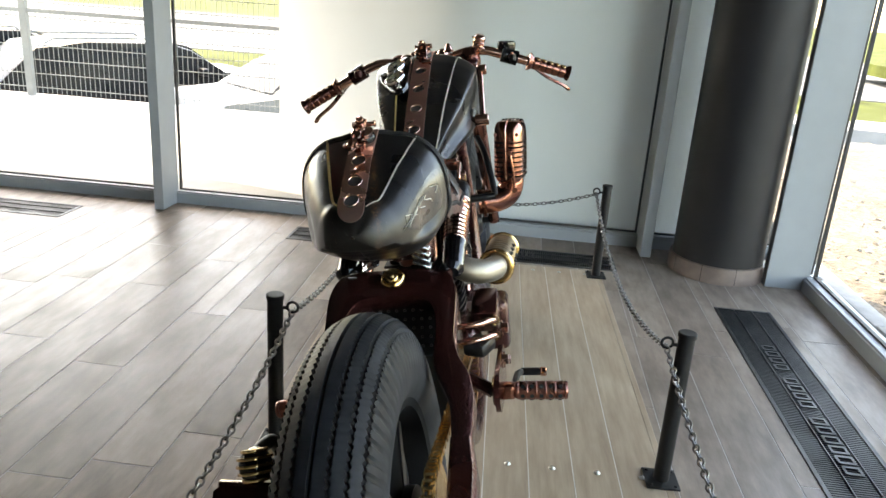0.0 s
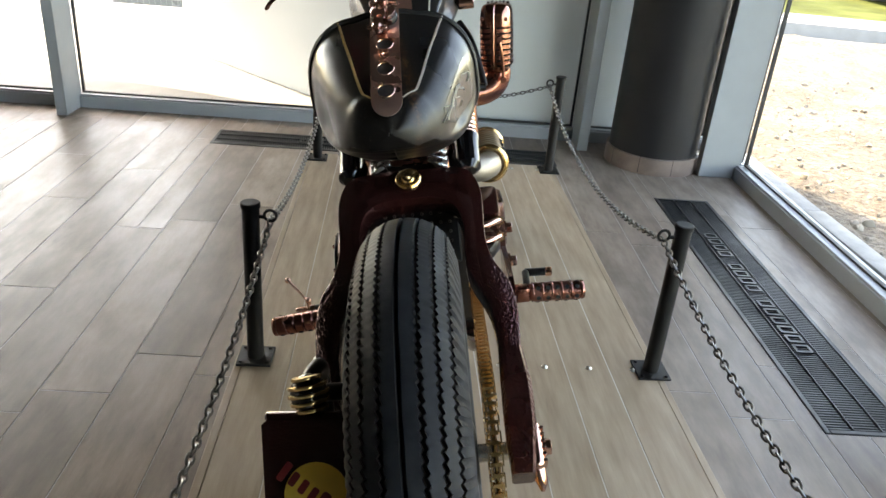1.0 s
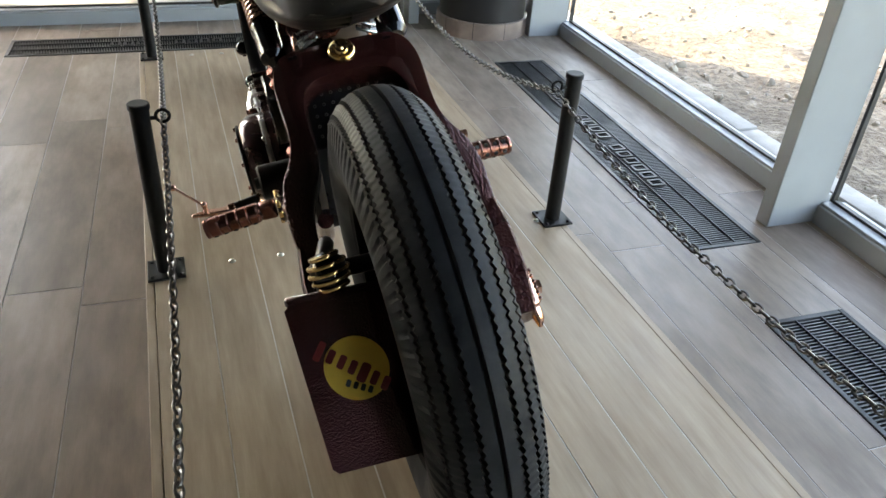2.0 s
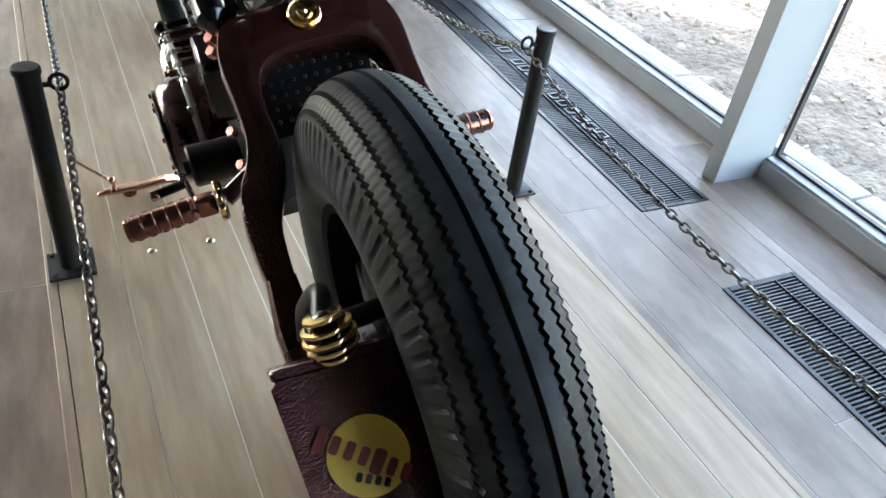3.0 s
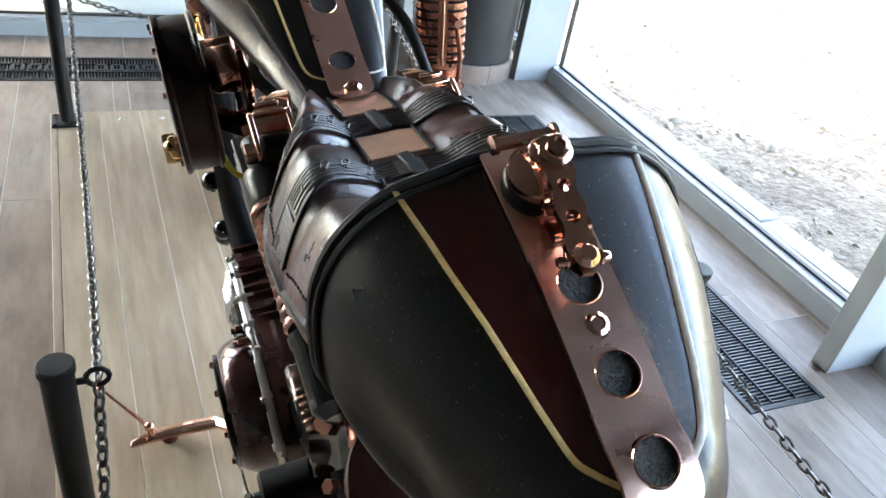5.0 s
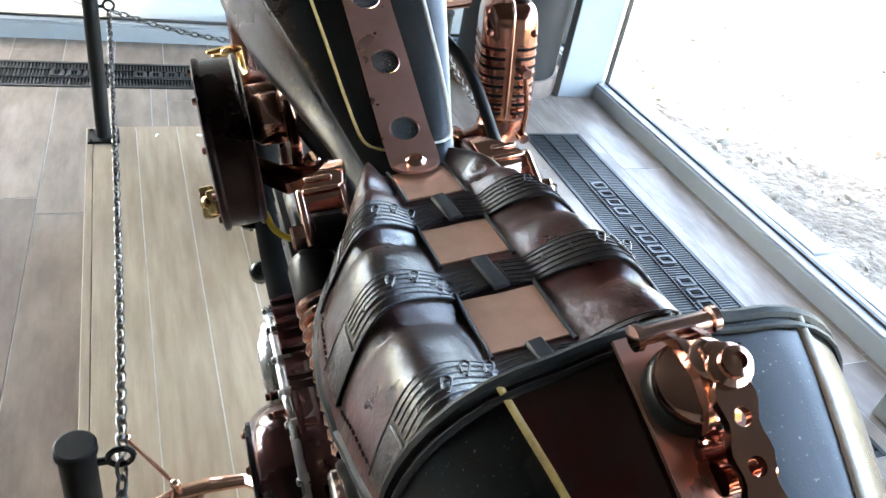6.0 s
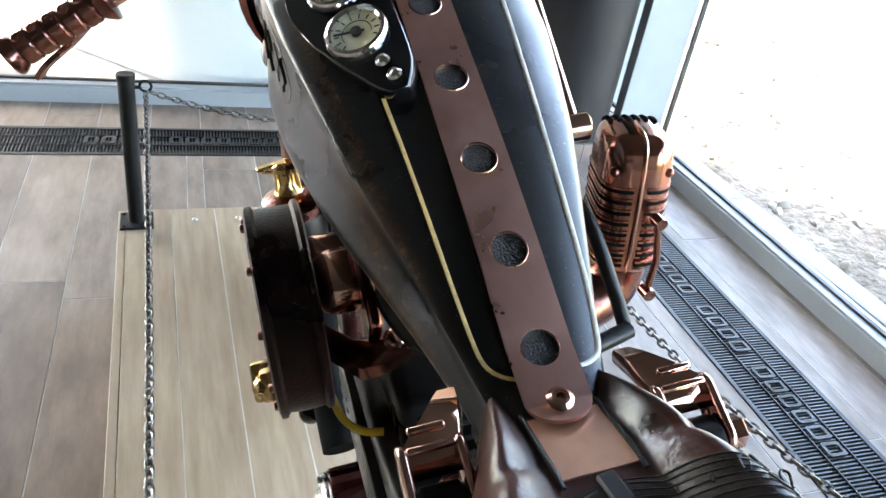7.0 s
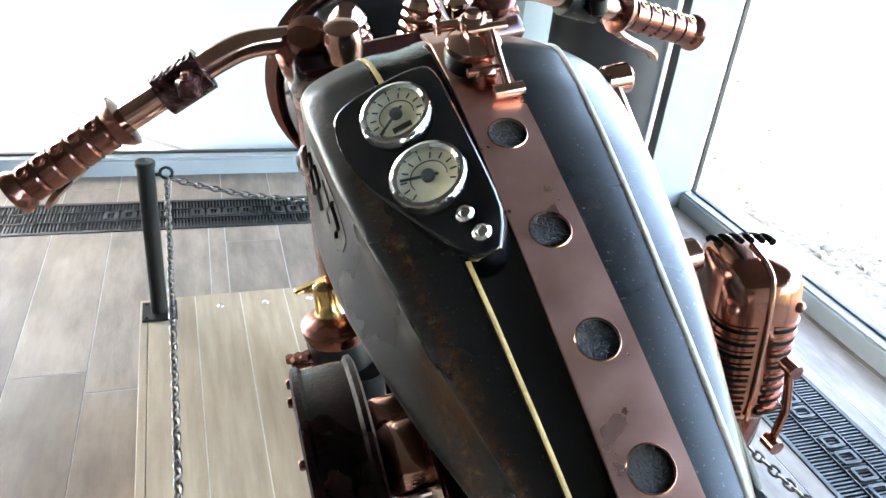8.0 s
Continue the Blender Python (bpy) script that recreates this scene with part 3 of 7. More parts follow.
def car(name, m, paint, label, estate=True):
    """A parked car, its length along x."""
    c = thing(name, m, label, "car", "parked cars")
    L, Wd = 4.5, 1.78
    side = [(-2.25, 0.45), (-2.22, 0.8), (-2.1, 0.95), (-1.3, 1.0), (-0.75, 1.35), (-0.4, 1.46), (0.9, 1.47), (1.6, 1.38), (2.05, 1.0), (2.2, 0.85), (2.25, 0.5), (2.1, 0.3), (-2.1, 0.3)]
    rings = []
    for f, k in ((-1, 0.86), (-0.97, 0.95), (-0.6, 1.0), (0.6, 1.0), (0.97, 0.95), (1, 0.86)):
        row = []
        for x, z in side:
            inset = 0.86 if z > 1.1 else 1.0
            row.append(V((x * (0.97 + 0.03 * k), f * Wd / 2 * inset, 0.3 + (z - 0.3) * (0.9 + 0.1 * k))))
        rings.append(row)
    bm = bm_new()
    add_loft(bm, rings)
    part("body", bm, paint, c)
    for s in (-1, 1):
        for x0, x1 in ((-0.95, -0.1), (0.0, 0.85), (0.95, 1.6)):
            bm = bm_new()
            zt = 1.38
            out = [(x0, 1.02), (x1, 1.02), (x1 - (0.1 if x1 > 1.5 else 0), zt - (0.06 if x1 > 1.5 else 0)), (x0 + (0.3 if x0 < -0.5 else 0), zt - (0.05 if x0 < -0.5 else 0))]
            add_plate(bm, out, 0.02, Matrix(((1, 0, 0, 0), (0, 0, -1, s * Wd / 2 * 0.9 + 0.01), (0, 1, 0, 0), (0, 0, 0, 1))))
            part("window", bm, M_CAR_GLASS, c)
        bm = bm_new()
        add_tube(bm, [(-0.4, s * 0.6, 1.45), (-0.3, s * 0.6, 1.51), (1.3, s * 0.6, 1.5), (1.45, s * 0.6, 1.42)], 0.018, 8)
        part("roof_rail", bm, M_FENCE, c)
        for x in (-1.4, 1.35):
            bm = bm_new()
            add_lathe(bm, [(0.2, -0.1), (0.31, -0.1), (0.32, -0.06), (0.32, 0.06), (0.31, 0.1), (0.2, 0.1)], axis_matrix((x, s * 0.78, 0.32), (0, 1, 0)), 28)
            w = part("wheel", bm, M_RUBBER_SEAL, c)
            bm = bm_new()
            add_lathe(bm, [(0.19, -0.09), (0.21, -0.105), (0.05, -0.1), (0.05, 0.1), (0.21, 0.105), (0.19, 0.09)], axis_matrix((x, s * 0.78, 0.32), (0, 1, 0)), 20)
            part("rim", bm, M_FENCE, w)
        bm = bm_new()
        add_box(bm, (-0.85, s * 0.98, 1.02), (0.14, 0.2, 0.12), bevel=0.03, seg=2)
        part("mirror", bm, paint, c)
        bm = bm_new()
        add_box(bm, (2.17, s * 0.7, 0.85), (0.08, 0.3, 0.16), bevel=0.02)
        part("tail_lamp", bm, M_CAR_LAMP, c)
    bm = bm_new()
    add_plate(bm, [(-0.66, -1.28), (0.66, -1.28), (0.56, -0.78), (-0.56, -0.78)], 0.02, Matrix(((0, 1, 0, 0), (1, 0, 0, 0), (0, 0.72, 0.7, 1.94), (0, 0, 0, 1))))
    part("windscreen", bm, M_CAR_GLASS, c)
    return c


car("car", pose(-6.55, 10.6, -1.06, 0, 0, 228), M_CAR_BLACK, "black estate car with roof rails, parked behind the fence")
car("car", pose(-9.3, 10.9, -1.06, 0, 0, 228), M_CAR_BLACK, "black estate car parked behind another car")
car("car", pose(-3.1, 10.0, -1.06, 0, 0, 50), M_CAR_SILVER, "silver car parked behind the fence")
for ob in [o for o in scene.objects if o.parent is None and o not in street_first and o.type in ("MESH", "EMPTY")]:
    ob.matrix_basis = HOUSE @ ob.matrix_basis

# ---- motorcycle materials ----
def hammered(name, color, rough=0.28, metal=1.0, scale=160.0, strength=0.5, coat=0.3):
    """Beaten metal: small facets and a patchy darker patina."""
    m = mat_new(name, rough, metal, color, coat)
    n = Nodes(m)
    v = n.coords()
    vo = n.add("ShaderNodeTexVoronoi", Scale=scale)
    n.link(v, vo.inputs["Vector"])
    pat = n.noise(v, 9, 5)
    fine = n.noise(v, 70, 4)
    dark = tuple(c * 0.55 for c in color)
    n.color(n.mix(n.range(pat, 0.0, 0.75, 0.36, 0.8), n.ramp(fine, [(0.3, color), (0.7, tuple(min(1, c * 1.15) for c in color))]), dark))
    n.rough(n.range(pat, rough - 0.08, rough + 0.14, 0.35, 0.7))
    n.bump(vo.outputs["Distance"], strength, 0.002)
    return m


M_BURG = hammered("dark_burgundy_beaten_metal", (0.05, 0.014, 0.012), 0.22, 0.7, 230, 0.12, 0.5)
M_BURG_ARM = hammered("burgundy_plate_beaten_towards_the_axle", (0.05, 0.014, 0.012), 0.17, 0.7, 260, 1.0, 0.5)
n = Nodes(M_BURG_ARM)
place = n.add("ShaderNodeSeparateXYZ")
n.link(n.coords(), place.inputs[0])
dents = [q for q in n.t.nodes if q.type == "BUMP"][0]
n.link(n.range(place.outputs[1], 1.0, 0.08, -0.52, -0.465), dents.inputs["Strength"])
dents.inputs["Distance"].default_value = 0.002
M_BURG_ROUGH = hammered("coarsely_beaten_burgundy_metal", (0.055, 0.016, 0.014), 0.22, 0.8, 230, 1.0, 0.3)
[q for q in M_BURG_ROUGH.node_tree.nodes if q.type == "BUMP"][0].inputs["Distance"].default_value = 0.0016
M_BURG_PEEL = hammered("burgundy_orange_peel_metal", (0.045, 0.009, 0.009), 0.17, 0.7, 420, 0.35, 0.7)
M_BURG_GLOSS = hammered("glossy_burgundy_casting", (0.045, 0.013, 0.012), 0.2, 0.6, 240, 0.06, 0.6)
M_COPPER = hammered("polished_copper", (0.7, 0.41, 0.325), 0.11, 1.0, 60, 0.05, 0.2)
M_COPPER_DK = hammered("dark_antique_copper", (0.28, 0.112, 0.083), 0.22, 1.0, 90, 0.12, 0.3)
M_COPPER_MIC = hammered("lacquered_copper", (0.46, 0.2, 0.14), 0.1, 1.0, 40, 0.03, 0.3)
M_COPPER_SHEET = hammered("brushed_copper_sheet", (0.47, 0.225, 0.18), 0.24, 1.0, 22, 0.05, 0.0)
n = Nodes(M_COPPER_SHEET)
v = n.coords()
n.color(n.mix(n.range(n.noise(v, 12, 3), 0, 0.4, 0.3, 0.74), n.ramp(n.noise(v, 60, 5), [(0.3, (0.68, 0.38, 0.31)), (0.7, (0.75, 0.44, 0.365))]), (0.62, 0.31, 0.245)))
n.rough(n.range(n.noise(v, 34, 4), 0.27, 0.38, 0.35, 0.68))
n.bump(n.noise(v, 26, 2), 0.12, 0.003)
M_COPPER_TAIL = hammered("pink_copper_sheet", (0.66, 0.42, 0.35), 0.3, 1.0, 22, 0.06, 0.0)
n = Nodes(M_COPPER_TAIL)
n.bump(n.noise(n.coords(), 34, 2), 0.22, 0.003)
M_COPPER_PALE = hammered("pale_copper_sheet", (0.68, 0.38, 0.26), 0.38, 0.8, 22, 0.08, 0.0)
M_BRASS = simple("polished_brass", (0.8, 0.53, 0.23), 0.2, 1.0, 0.15, 60)
M_BLACK = simple("satin_black_metal", (0.003, 0.003, 0.0034), 0.35, 0.0, 0.25, 50, bump=0.08)
M_GLOSS = simple("gloss_black_paint", (0.0025, 0.0025, 0.003), 0.12, 0.0, 0.2, 30, coat=0.2)
M_WRAP = simple("oxblood_textured_drum", (0.011, 0.0032, 0.0036), 0.34, 0.0, 0.5, 45, bump=0.4, bscale=220)
M_DULL = mat_new("matt_black_metal", 0.85, 0.0, (0.003, 0.003, 0.0032), 0.0, 0.1)
M_CHROME = mat_new("chrome", 0.06, 1.0, (0.85, 0.84, 0.82))
M_STEEL = simple("scuffed_aluminium", (0.55, 0.55, 0.54), 0.28, 1.0, 0.1, 60)
M_PIPE = simple("heat_tinted_steel_pipe", (0.33, 0.29, 0.235), 0.42, 1.0, 0.2, 25)
M_BRONZE = simple("heat_browned_bronze", (0.27, 0.19, 0.115), 0.4, 1.0, 0.3, 40)
M_RUBBER = mat_new("tyre_rubber", 0.55, 0.0, (0.02, 0.02, 0.021), 0.0, 0.11)
n = Nodes(M_RUBBER)
v = n.coords()
n.color(n.ramp(n.noise(v, 30, 6), [(0.35, (0.0095, 0.01, 0.011)), (0.7, (0.018, 0.019, 0.0205))]))
n.rough(n.range(n.noise(v, 8, 3), 0.42, 0.62, 0.35, 0.7))
n.bump(n.noise(v, 350, 4), 0.15, 0.001)
M_LEATHER = mat_new("dark_brown_glossy_leather", 0.35, 0.0, (0.05, 0.022, 0.016), 0.04, 0.4)
n = Nodes(M_LEATHER)
v = n.coords()
vo = n.add("ShaderNodeTexVoronoi", Scale=330.0)
n.link(v, vo.inputs["Vector"])
n.color(n.ramp(n.noise(v, 13, 5), [(0.3, (0.006, 0.0035, 0.003)), (0.48, (0.026, 0.0075, 0.0055)), (0.7, (0.06, 0.014, 0.01))]))
n.rough(n.range(n.noise(v, 20, 4), 0.24, 0.46, 0.3, 0.7))
n.bump(vo.outputs["Distance"], 0.1, 0.0015)
# puckers and soft creases of stretched hide
pucker = n.add("ShaderNodeBump", Strength=0.32, Distance=0.005)
n.link(n.noise(v, 36, 3, 0.5), pucker.inputs["Height"])
bumps = [q for q in M_LEATHER.node_tree.nodes if q.type == "BUMP" and q != pucker]
n.link(pucker.outputs[0], bumps[0].inputs["Normal"])
M_STRAP = simple("tooled_brown_leather", (0.02, 0.0125, 0.0105), 0.33, 0, 0.5, 60, bump=0.35, bscale=260)
M_PIPING = simple("black_leather_piping", (0.006, 0.006, 0.006), 0.58, 0, 0.2, 90, bump=0.2)
M_PIN = simple("aged_gold_pinstripe", (0.6, 0.42, 0.15), 0.4, 0.3, 0.3, 200)
M_PATCH = simple("worn_grey_transfer", (0.1, 0.098, 0.088), 0.45, 0.0, 0.6, 120)
M_PIN_PALE = simple("ivory_pinstripe", (0.75, 0.7, 0.6), 0.4, 0.0, 0.12, 200)
M_SPONGE = simple("black_textured_inlay", (0.012, 0.0115, 0.011), 0.5, 0, 0.6, 160, bump=1.0, bscale=520)
[q for q in M_SPONGE.node_tree.nodes if q.type == "BUMP"][0].inputs["Distance"].default_value = 0.006
M_DIAL = simple("ivory_dial", (0.76, 0.7, 0.5), 0.5, 0, 0.08, 40)
M_INK = simple("black_dial_print", (0.02, 0.02, 0.02), 0.5)
M_YELLOW = simple("yellow_enamel", (0.75, 0.5, 0.07), 0.4, 0, 0.1, 40)
M_YCABLE = simple("yellow_cable", (0.65, 0.42, 0.03), 0.35)
M_REDINK = simple("dark_red_print", (0.2, 0.02, 0.02), 0.4)

# worn paint of tank and tail: black, rubbed to bronze and rust along the shoulders, with flecks
M_PAINT = mat_new("rubbed_black_bronze_paint", 0.3, 0.0, (0.03, 0.03, 0.03), 0.0, 0.36)
n = Nodes(M_PAINT)
v = n.coords()
big, mid_n, fleck = n.noise(v, 7, 4), n.noise(v, 34, 7, 0.7), n.noise(v, 520, 2)
col = n.ramp(big, [(0.3, (0.0025, 0.0027, 0.0034)), (0.55, (0.0036, 0.0034, 0.0034)), (0.75, (0.008, 0.006, 0.0045))])
# bronze and rust where the left shoulder is rubbed through
xyz = n.add("ShaderNodeSeparateXYZ")
n.link(v, xyz.inputs[0])
line = n.add("ShaderNodeMath")
line.operation = "MULTIPLY_ADD"
n.link(xyz.outputs[1], line.inputs[0])
line.inputs[1].default_value, line.inputs[2].default_value = 0.165, 0.059
off_x = n.add("ShaderNodeMath")
off_x.operation = "ADD"
n.link(xyz.outputs[0], off_x.inputs[0])
n.link(line.outputs[0], off_x.inputs[1])
dist = n.add("ShaderNodeMath")
dist.operation = "ABSOLUTE"
n.link(off_x.outputs[0], dist.inputs[0])
near = n.range(dist.outputs[0], 1.0, 0.0, 0.001, 0.0085)
rub = n.add("ShaderNodeMath")
rub.operation = "MULTIPLY"
n.link(near, rub.inputs[0])
n.link(n.range(n.noise(v, 210, 6, 0.75), 0.0, 0.75, 0.42, 0.74), rub.inputs[1])
col = n.mix(rub.outputs[0], col, n.ramp(n.noise(v, 80, 4), [(0.35, (0.045, 0.017, 0.006)), (0.55, (0.14, 0.055, 0.018)), (0.7, (0.3, 0.19, 0.1))]))
col = n.mix(n.range(mid_n, 0, 0.3, 0.56, 0.8), col, (0.03, 0.016, 0.008))
col = n.mix(n.range(fleck, 0, 0.6, 0.68, 0.74), col, (0.2, 0.17, 0.14))
n.color(col)
n.rough(n.range(big, 0.25, 0.33, 0.3, 0.7))
n.bump(n.noise(v, 900, 2), 0.12, 0.0006)
M_BAND_BLACK = simple("deep_black_lacquer", (0.0018, 0.0017, 0.002), 0.13, 0.0, 0.5, 6, coat=0.4)
M_BAND = simple("deep_black_cherry_lacquer", (0.02, 0.0013, 0.002), 0.12, 0.0, 0.5, 6, coat=0.5)
# lighter grey that paints the silver sheen of the tail's hollow
M_DENT = simple("hollow_sheen_grey", (0.035, 0.032, 0.029), 0.34, 0.3, 0.35, 18, coat=0.2)

for dull, spec in ((M_BLACK, 0.24), (M_WRAP, 0.22), (M_SPONGE, 0.35), (M_STRAP, 0.4), (M_PIPING, 0.35)):
    dull.node_tree.nodes["Principled BSDF"].inputs["Specular IOR Level"].default_value = spec
BIKE = pose(-0.0353, 0, 0.3201, 0, -10.14, -1.73)
bike = thing("motorcycle", BIKE, "custom bobber motorcycle in black, burgundy and copper on its stand", "motorcycle")


def bp(name, bm, mat, label="", parent=None, angle=38):
    return part(name, bm, mat, bike if parent is None else parent, label, angle)


def curve1(table, t):
    """Smooth interpolation in a table of (t, value)."""
    if t <= table[0][0]:
        return table[0][1]
    for (a, va), (b, vb) in zip(table, table[1:]):
        if t <= b:
            s = (t - a) / (b - a)
            return va + (vb - va) * s
    return table[-1][1]


# ---- wheels ----
AXLE_R, R_TYRE = V((0, -0.70, 0.332)), 0.332
AXLE_F = V((0, 0.98, 0.335))


def tyre(axle, R, half, teeth=150):
    """A classic saw-tooth ribbed tyre: zigzag grooves round the crown and cut shoulders."""
    grooves = [(-0.72, 0.026, 1), (-0.475, 0.024, 1), (-0.237, 0.024, 1), (0.0, 0.022, 0), (0.237, 0.024, 1), (0.475, 0.024, 1), (0.72, 0.026, 1)]
    cols = []          # (s, depth, saw) across the crown, s in -1..1
    for c, g, saw in grooves:
        cols += [(c - g - 0.01, 0, saw), (c - g, 1, saw), (c + g, 1, saw), (c + g + 0.01, 0, saw)]
    for c in (-0.92, -0.85, -0.81, 0.81, 0.85, 0.92):
        cols += [(c, 0, 0)]
    for c in (-0.6, -0.355, -0.118, 0.118, 0.355, 0.6):
        cols += [(c, 0, 0)]
    cols += [(-1.0, 0, 0), (1.0, 0, 0)]
    cols.sort()
    crown = []
    for s, d, saw in cols:
        a = s * radians(80)
        crown.append((s, d, saw, half * math.sin(a) / math.sin(radians(80)), -0.052 * (1 - math.cos(a)) / (1 - math.cos(radians(80)))))
    side = [(1.06, -0.066), (1.08, -0.085), (1.05, -0.105), (0.96, -0.12), (0.86, -0.13)]
    rings = []
    for i in range(teeth * 3):
        th = 2 * math.pi * i / (teeth * 3)
        ph = (i % 3) / 2.0
        lug = 1 if i % 6 < 2 else 0
        prof = []
        for x, dr in reversed(side):
            prof.append((-x * half, dr - (0.006 if lug and dr > -0.07 else 0)))
        for s, d, saw, x, dr in crown:
            xx = x + (0.0032 * (ph - 0.5) if saw else 0)
            dd = dr - 0.009 * d
            if abs(s) > 0.8 and lug:
                dd -= 0.008
            prof.append((xx, dd))
        for x, dr in side:
            prof.append((x * half, dr - (0.006 if lug and dr > -0.07 else 0)))
        rings.append([axle + V((x, (R + dr) * math.cos(th), (R + dr) * math.sin(th))) for x, dr in prof])
    bm = bm_new()
    add_loft(bm, rings, closed_ring=False, closed_path=True)
    return bm


bp("rear_tyre", tyre(AXLE_R, R_TYRE, 0.064, 180), M_RUBBER, "black rubber tyre with zigzag ribbed tread", angle=30)
bm = bm_new()
add_lathe(bm, [(0.19, -0.052), (0.212, -0.056), (0.212, -0.05), (0.2, -0.044), (0.185, -0.02), (0.183, 0), (0.185, 0.02), (0.2, 0.044), (0.212, 0.05), (0.212, 0.056), (0.19, 0.052), (0.176, 0.0), (0.19, -0.052)], axis_matrix(AXLE_R, (1, 0, 0)), 48, cap=False)
bp("rear_rim", bm, M_DULL, "black wheel rim")
bm = bm_new()
add_lathe(bm, [(0.03, -0.07), (0.06, -0.066), (0.065, -0.05), (0.045, -0.035), (0.045, 0.035), (0.075, 0.045), (0.075, 0.06), (0.03, 0.07)], axis_matrix(AXLE_R, (1, 0, 0)), 28)
bp("rear_hub", bm, M_BLACK)
for k in range(10):
    a = 2 * math.pi * k / 10
    bm = bm_new()
    d = V((0, math.cos(a), math.sin(a)))
    s = 1 if k % 2 else -1
    add_tube(bm, [AXLE_R + d * 0.05 + V((s * 0.03, 0, 0)), AXLE_R + d * 0.19 + V((s * 0.012, 0, 0))], [0.014, 0.009], 8)
    bp("spoke", bm, M_BLACK)
bp("front_tyre", tyre(AXLE_F, 0.335, 0.05, 100), M_RUBBER, angle=30)
bm = bm_new()
add_lathe(bm, [(0.2, -0.042), (0.216, -0.046), (0.2, -0.03), (0.19, 0), (0.2, 0.03), (0.216, 0.046), (0.2, 0.042), (0.182, 0), (0.2, -0.042)], axis_matrix(AXLE_F, (1, 0, 0)), 40, cap=False)
bp("front_rim", bm, M_BLACK)
bm = bm_new()
add_lathe(bm, [(0.04, -0.05), (0.06, -0.03), (0.06, 0.03), (0.04, 0.05)], axis_matrix(AXLE_F, (1, 0, 0)), 20)
add_tube(bm, [AXLE_F + V((-0.11, 0, 0)), AXLE_F + V((0.11, 0, 0))], 0.011, 10)
bp("front_hub", bm, M_BLACK)
for k in range(12):
    a = 2 * math.pi * k / 12
    bm = bm_new()
    d = V((0, math.cos(a), math.sin(a)))
    add_tube(bm, [AXLE_F + d * 0.05, AXLE_F + d * 0.19], 0.004, 6)
    bp("spoke", bm, M_STEEL)

# ---- swing arm: a beaten plate that arches over the tyre ----
SW_N = V((0, -0.53, 0.848)).normalized()
SW_D = V((0, -0.848, -0.53)).normalized()
SW_M = Matrix((V((1, 0, 0)), SW_D, V((1, 0, 0)).cross(SW_D))).transposed().to_4x4()
SW_M.translation = V((0, -0.365, 0.614))
if (SW_M.to_3x3() @ V((0, 0, 1))).z < 0:
    SW_SIGN = -1
else:
    SW_SIGN = 1


def sw(x, y):
    return (x, -(y + 0.365) / 0.848)


outer_half = [(0.0, -0.345), (0.05, -0.346), (0.088, -0.351), (0.104, -0.363), (0.113, -0.385), (0.115, -0.41), (0.113, -0.45), (0.1145, -0.482), (0.124, -0.508), (0.138, -0.53), (0.146, -0.56), (0.147, -0.59), (0.143, -0.64)]
inner_half = [(0.0, -0.396), (0.035, -0.397), (0.06, -0.405), (0.074, -0.422), (0.08, -0.45), (0.079, -0.5), (0.086, -0.53), (0.1, -0.556), (0.11, -0.585), (0.114, -0.64)]


def smooth2(pts):
    return [(p.x, p.y) for p in smooth_path([(x, y, 0) for x, y in pts], 3)]


o2 = smooth2(outer_half)
i2 = smooth2(inner_half)
loop = [sw(-x, y) for x, y in reversed(o2)] + [sw(x, y) for x, y in o2[1:]] + [sw(x, y) for x, y in reversed(i2)] + [sw(-x, y) for x, y in i2[1:]]
bm = bm_new()
add_plate(bm, loop, -0.042 * SW_SIGN, SW_M)
top_edges = [e for e in bm.edges if len(e.link_faces) == 2 and e.calc_face_angle(0) > 1.0]
bmesh.ops.bevel(bm, geom=top_edges, offset=0.004, segments=2, affect="EDGES", profile=0.5)
swing = bp("swing_arm", bm, M_BURG_ARM, "dark burgundy beaten-metal swing arm arching over the tyre")
for s in (-1, 1):
    # lower legs to the axle, coarsely beaten
    pts = [(0.1285, -0.625), (0.131, -0.67), (0.13, -0.72), (0.126, -0.775)]
    bm = bm_new()
    rings = []
    for (x, y), hw, th in zip(pts, (0.0165, 0.021, 0.021, 0.015), (0.042, 0.056, 0.06, 0.05)):
        u, w = sw(s * x, y)
        c = SW_M @ V((u, w, 0))
        c = c - SW_N * (th / 2 - 0.004)
        a, b = V((hw, 0, 0)), SW_N * (th / 2)
        r = 0.25
        rings.append([c + a * ca + b * sa for ca, sa in ((1, -1 + r), (1, 1 - r), (1 - r, 1), (-1 + r, 1), (-1, 1 - r), (-1, -1 + r), (-1 + r, -1), (1 - r, -1))])
    add_loft(bm, rings)
    bp("axle_leg", bm, M_BURG_ROUGH, "coarsely beaten burgundy leg", swing)
bm = bm_new()
bc = SW_M @ V((0, 0.0, 0)) + SW_N * 0.001
add_lathe(bm, [(0.021, -0.004), (0.021, 0.004), (0.019, 0.0065), (0.0165, 0.005), (0.0155, 0.0075), (0.011, 0.006), (0.009, 0.009), (0.004, 0.0075), (0.001, 0.01)], axis_matrix(bc, SW_N), 28)
bp("badge", bm, M_BRASS, "round embossed brass badge", swing)

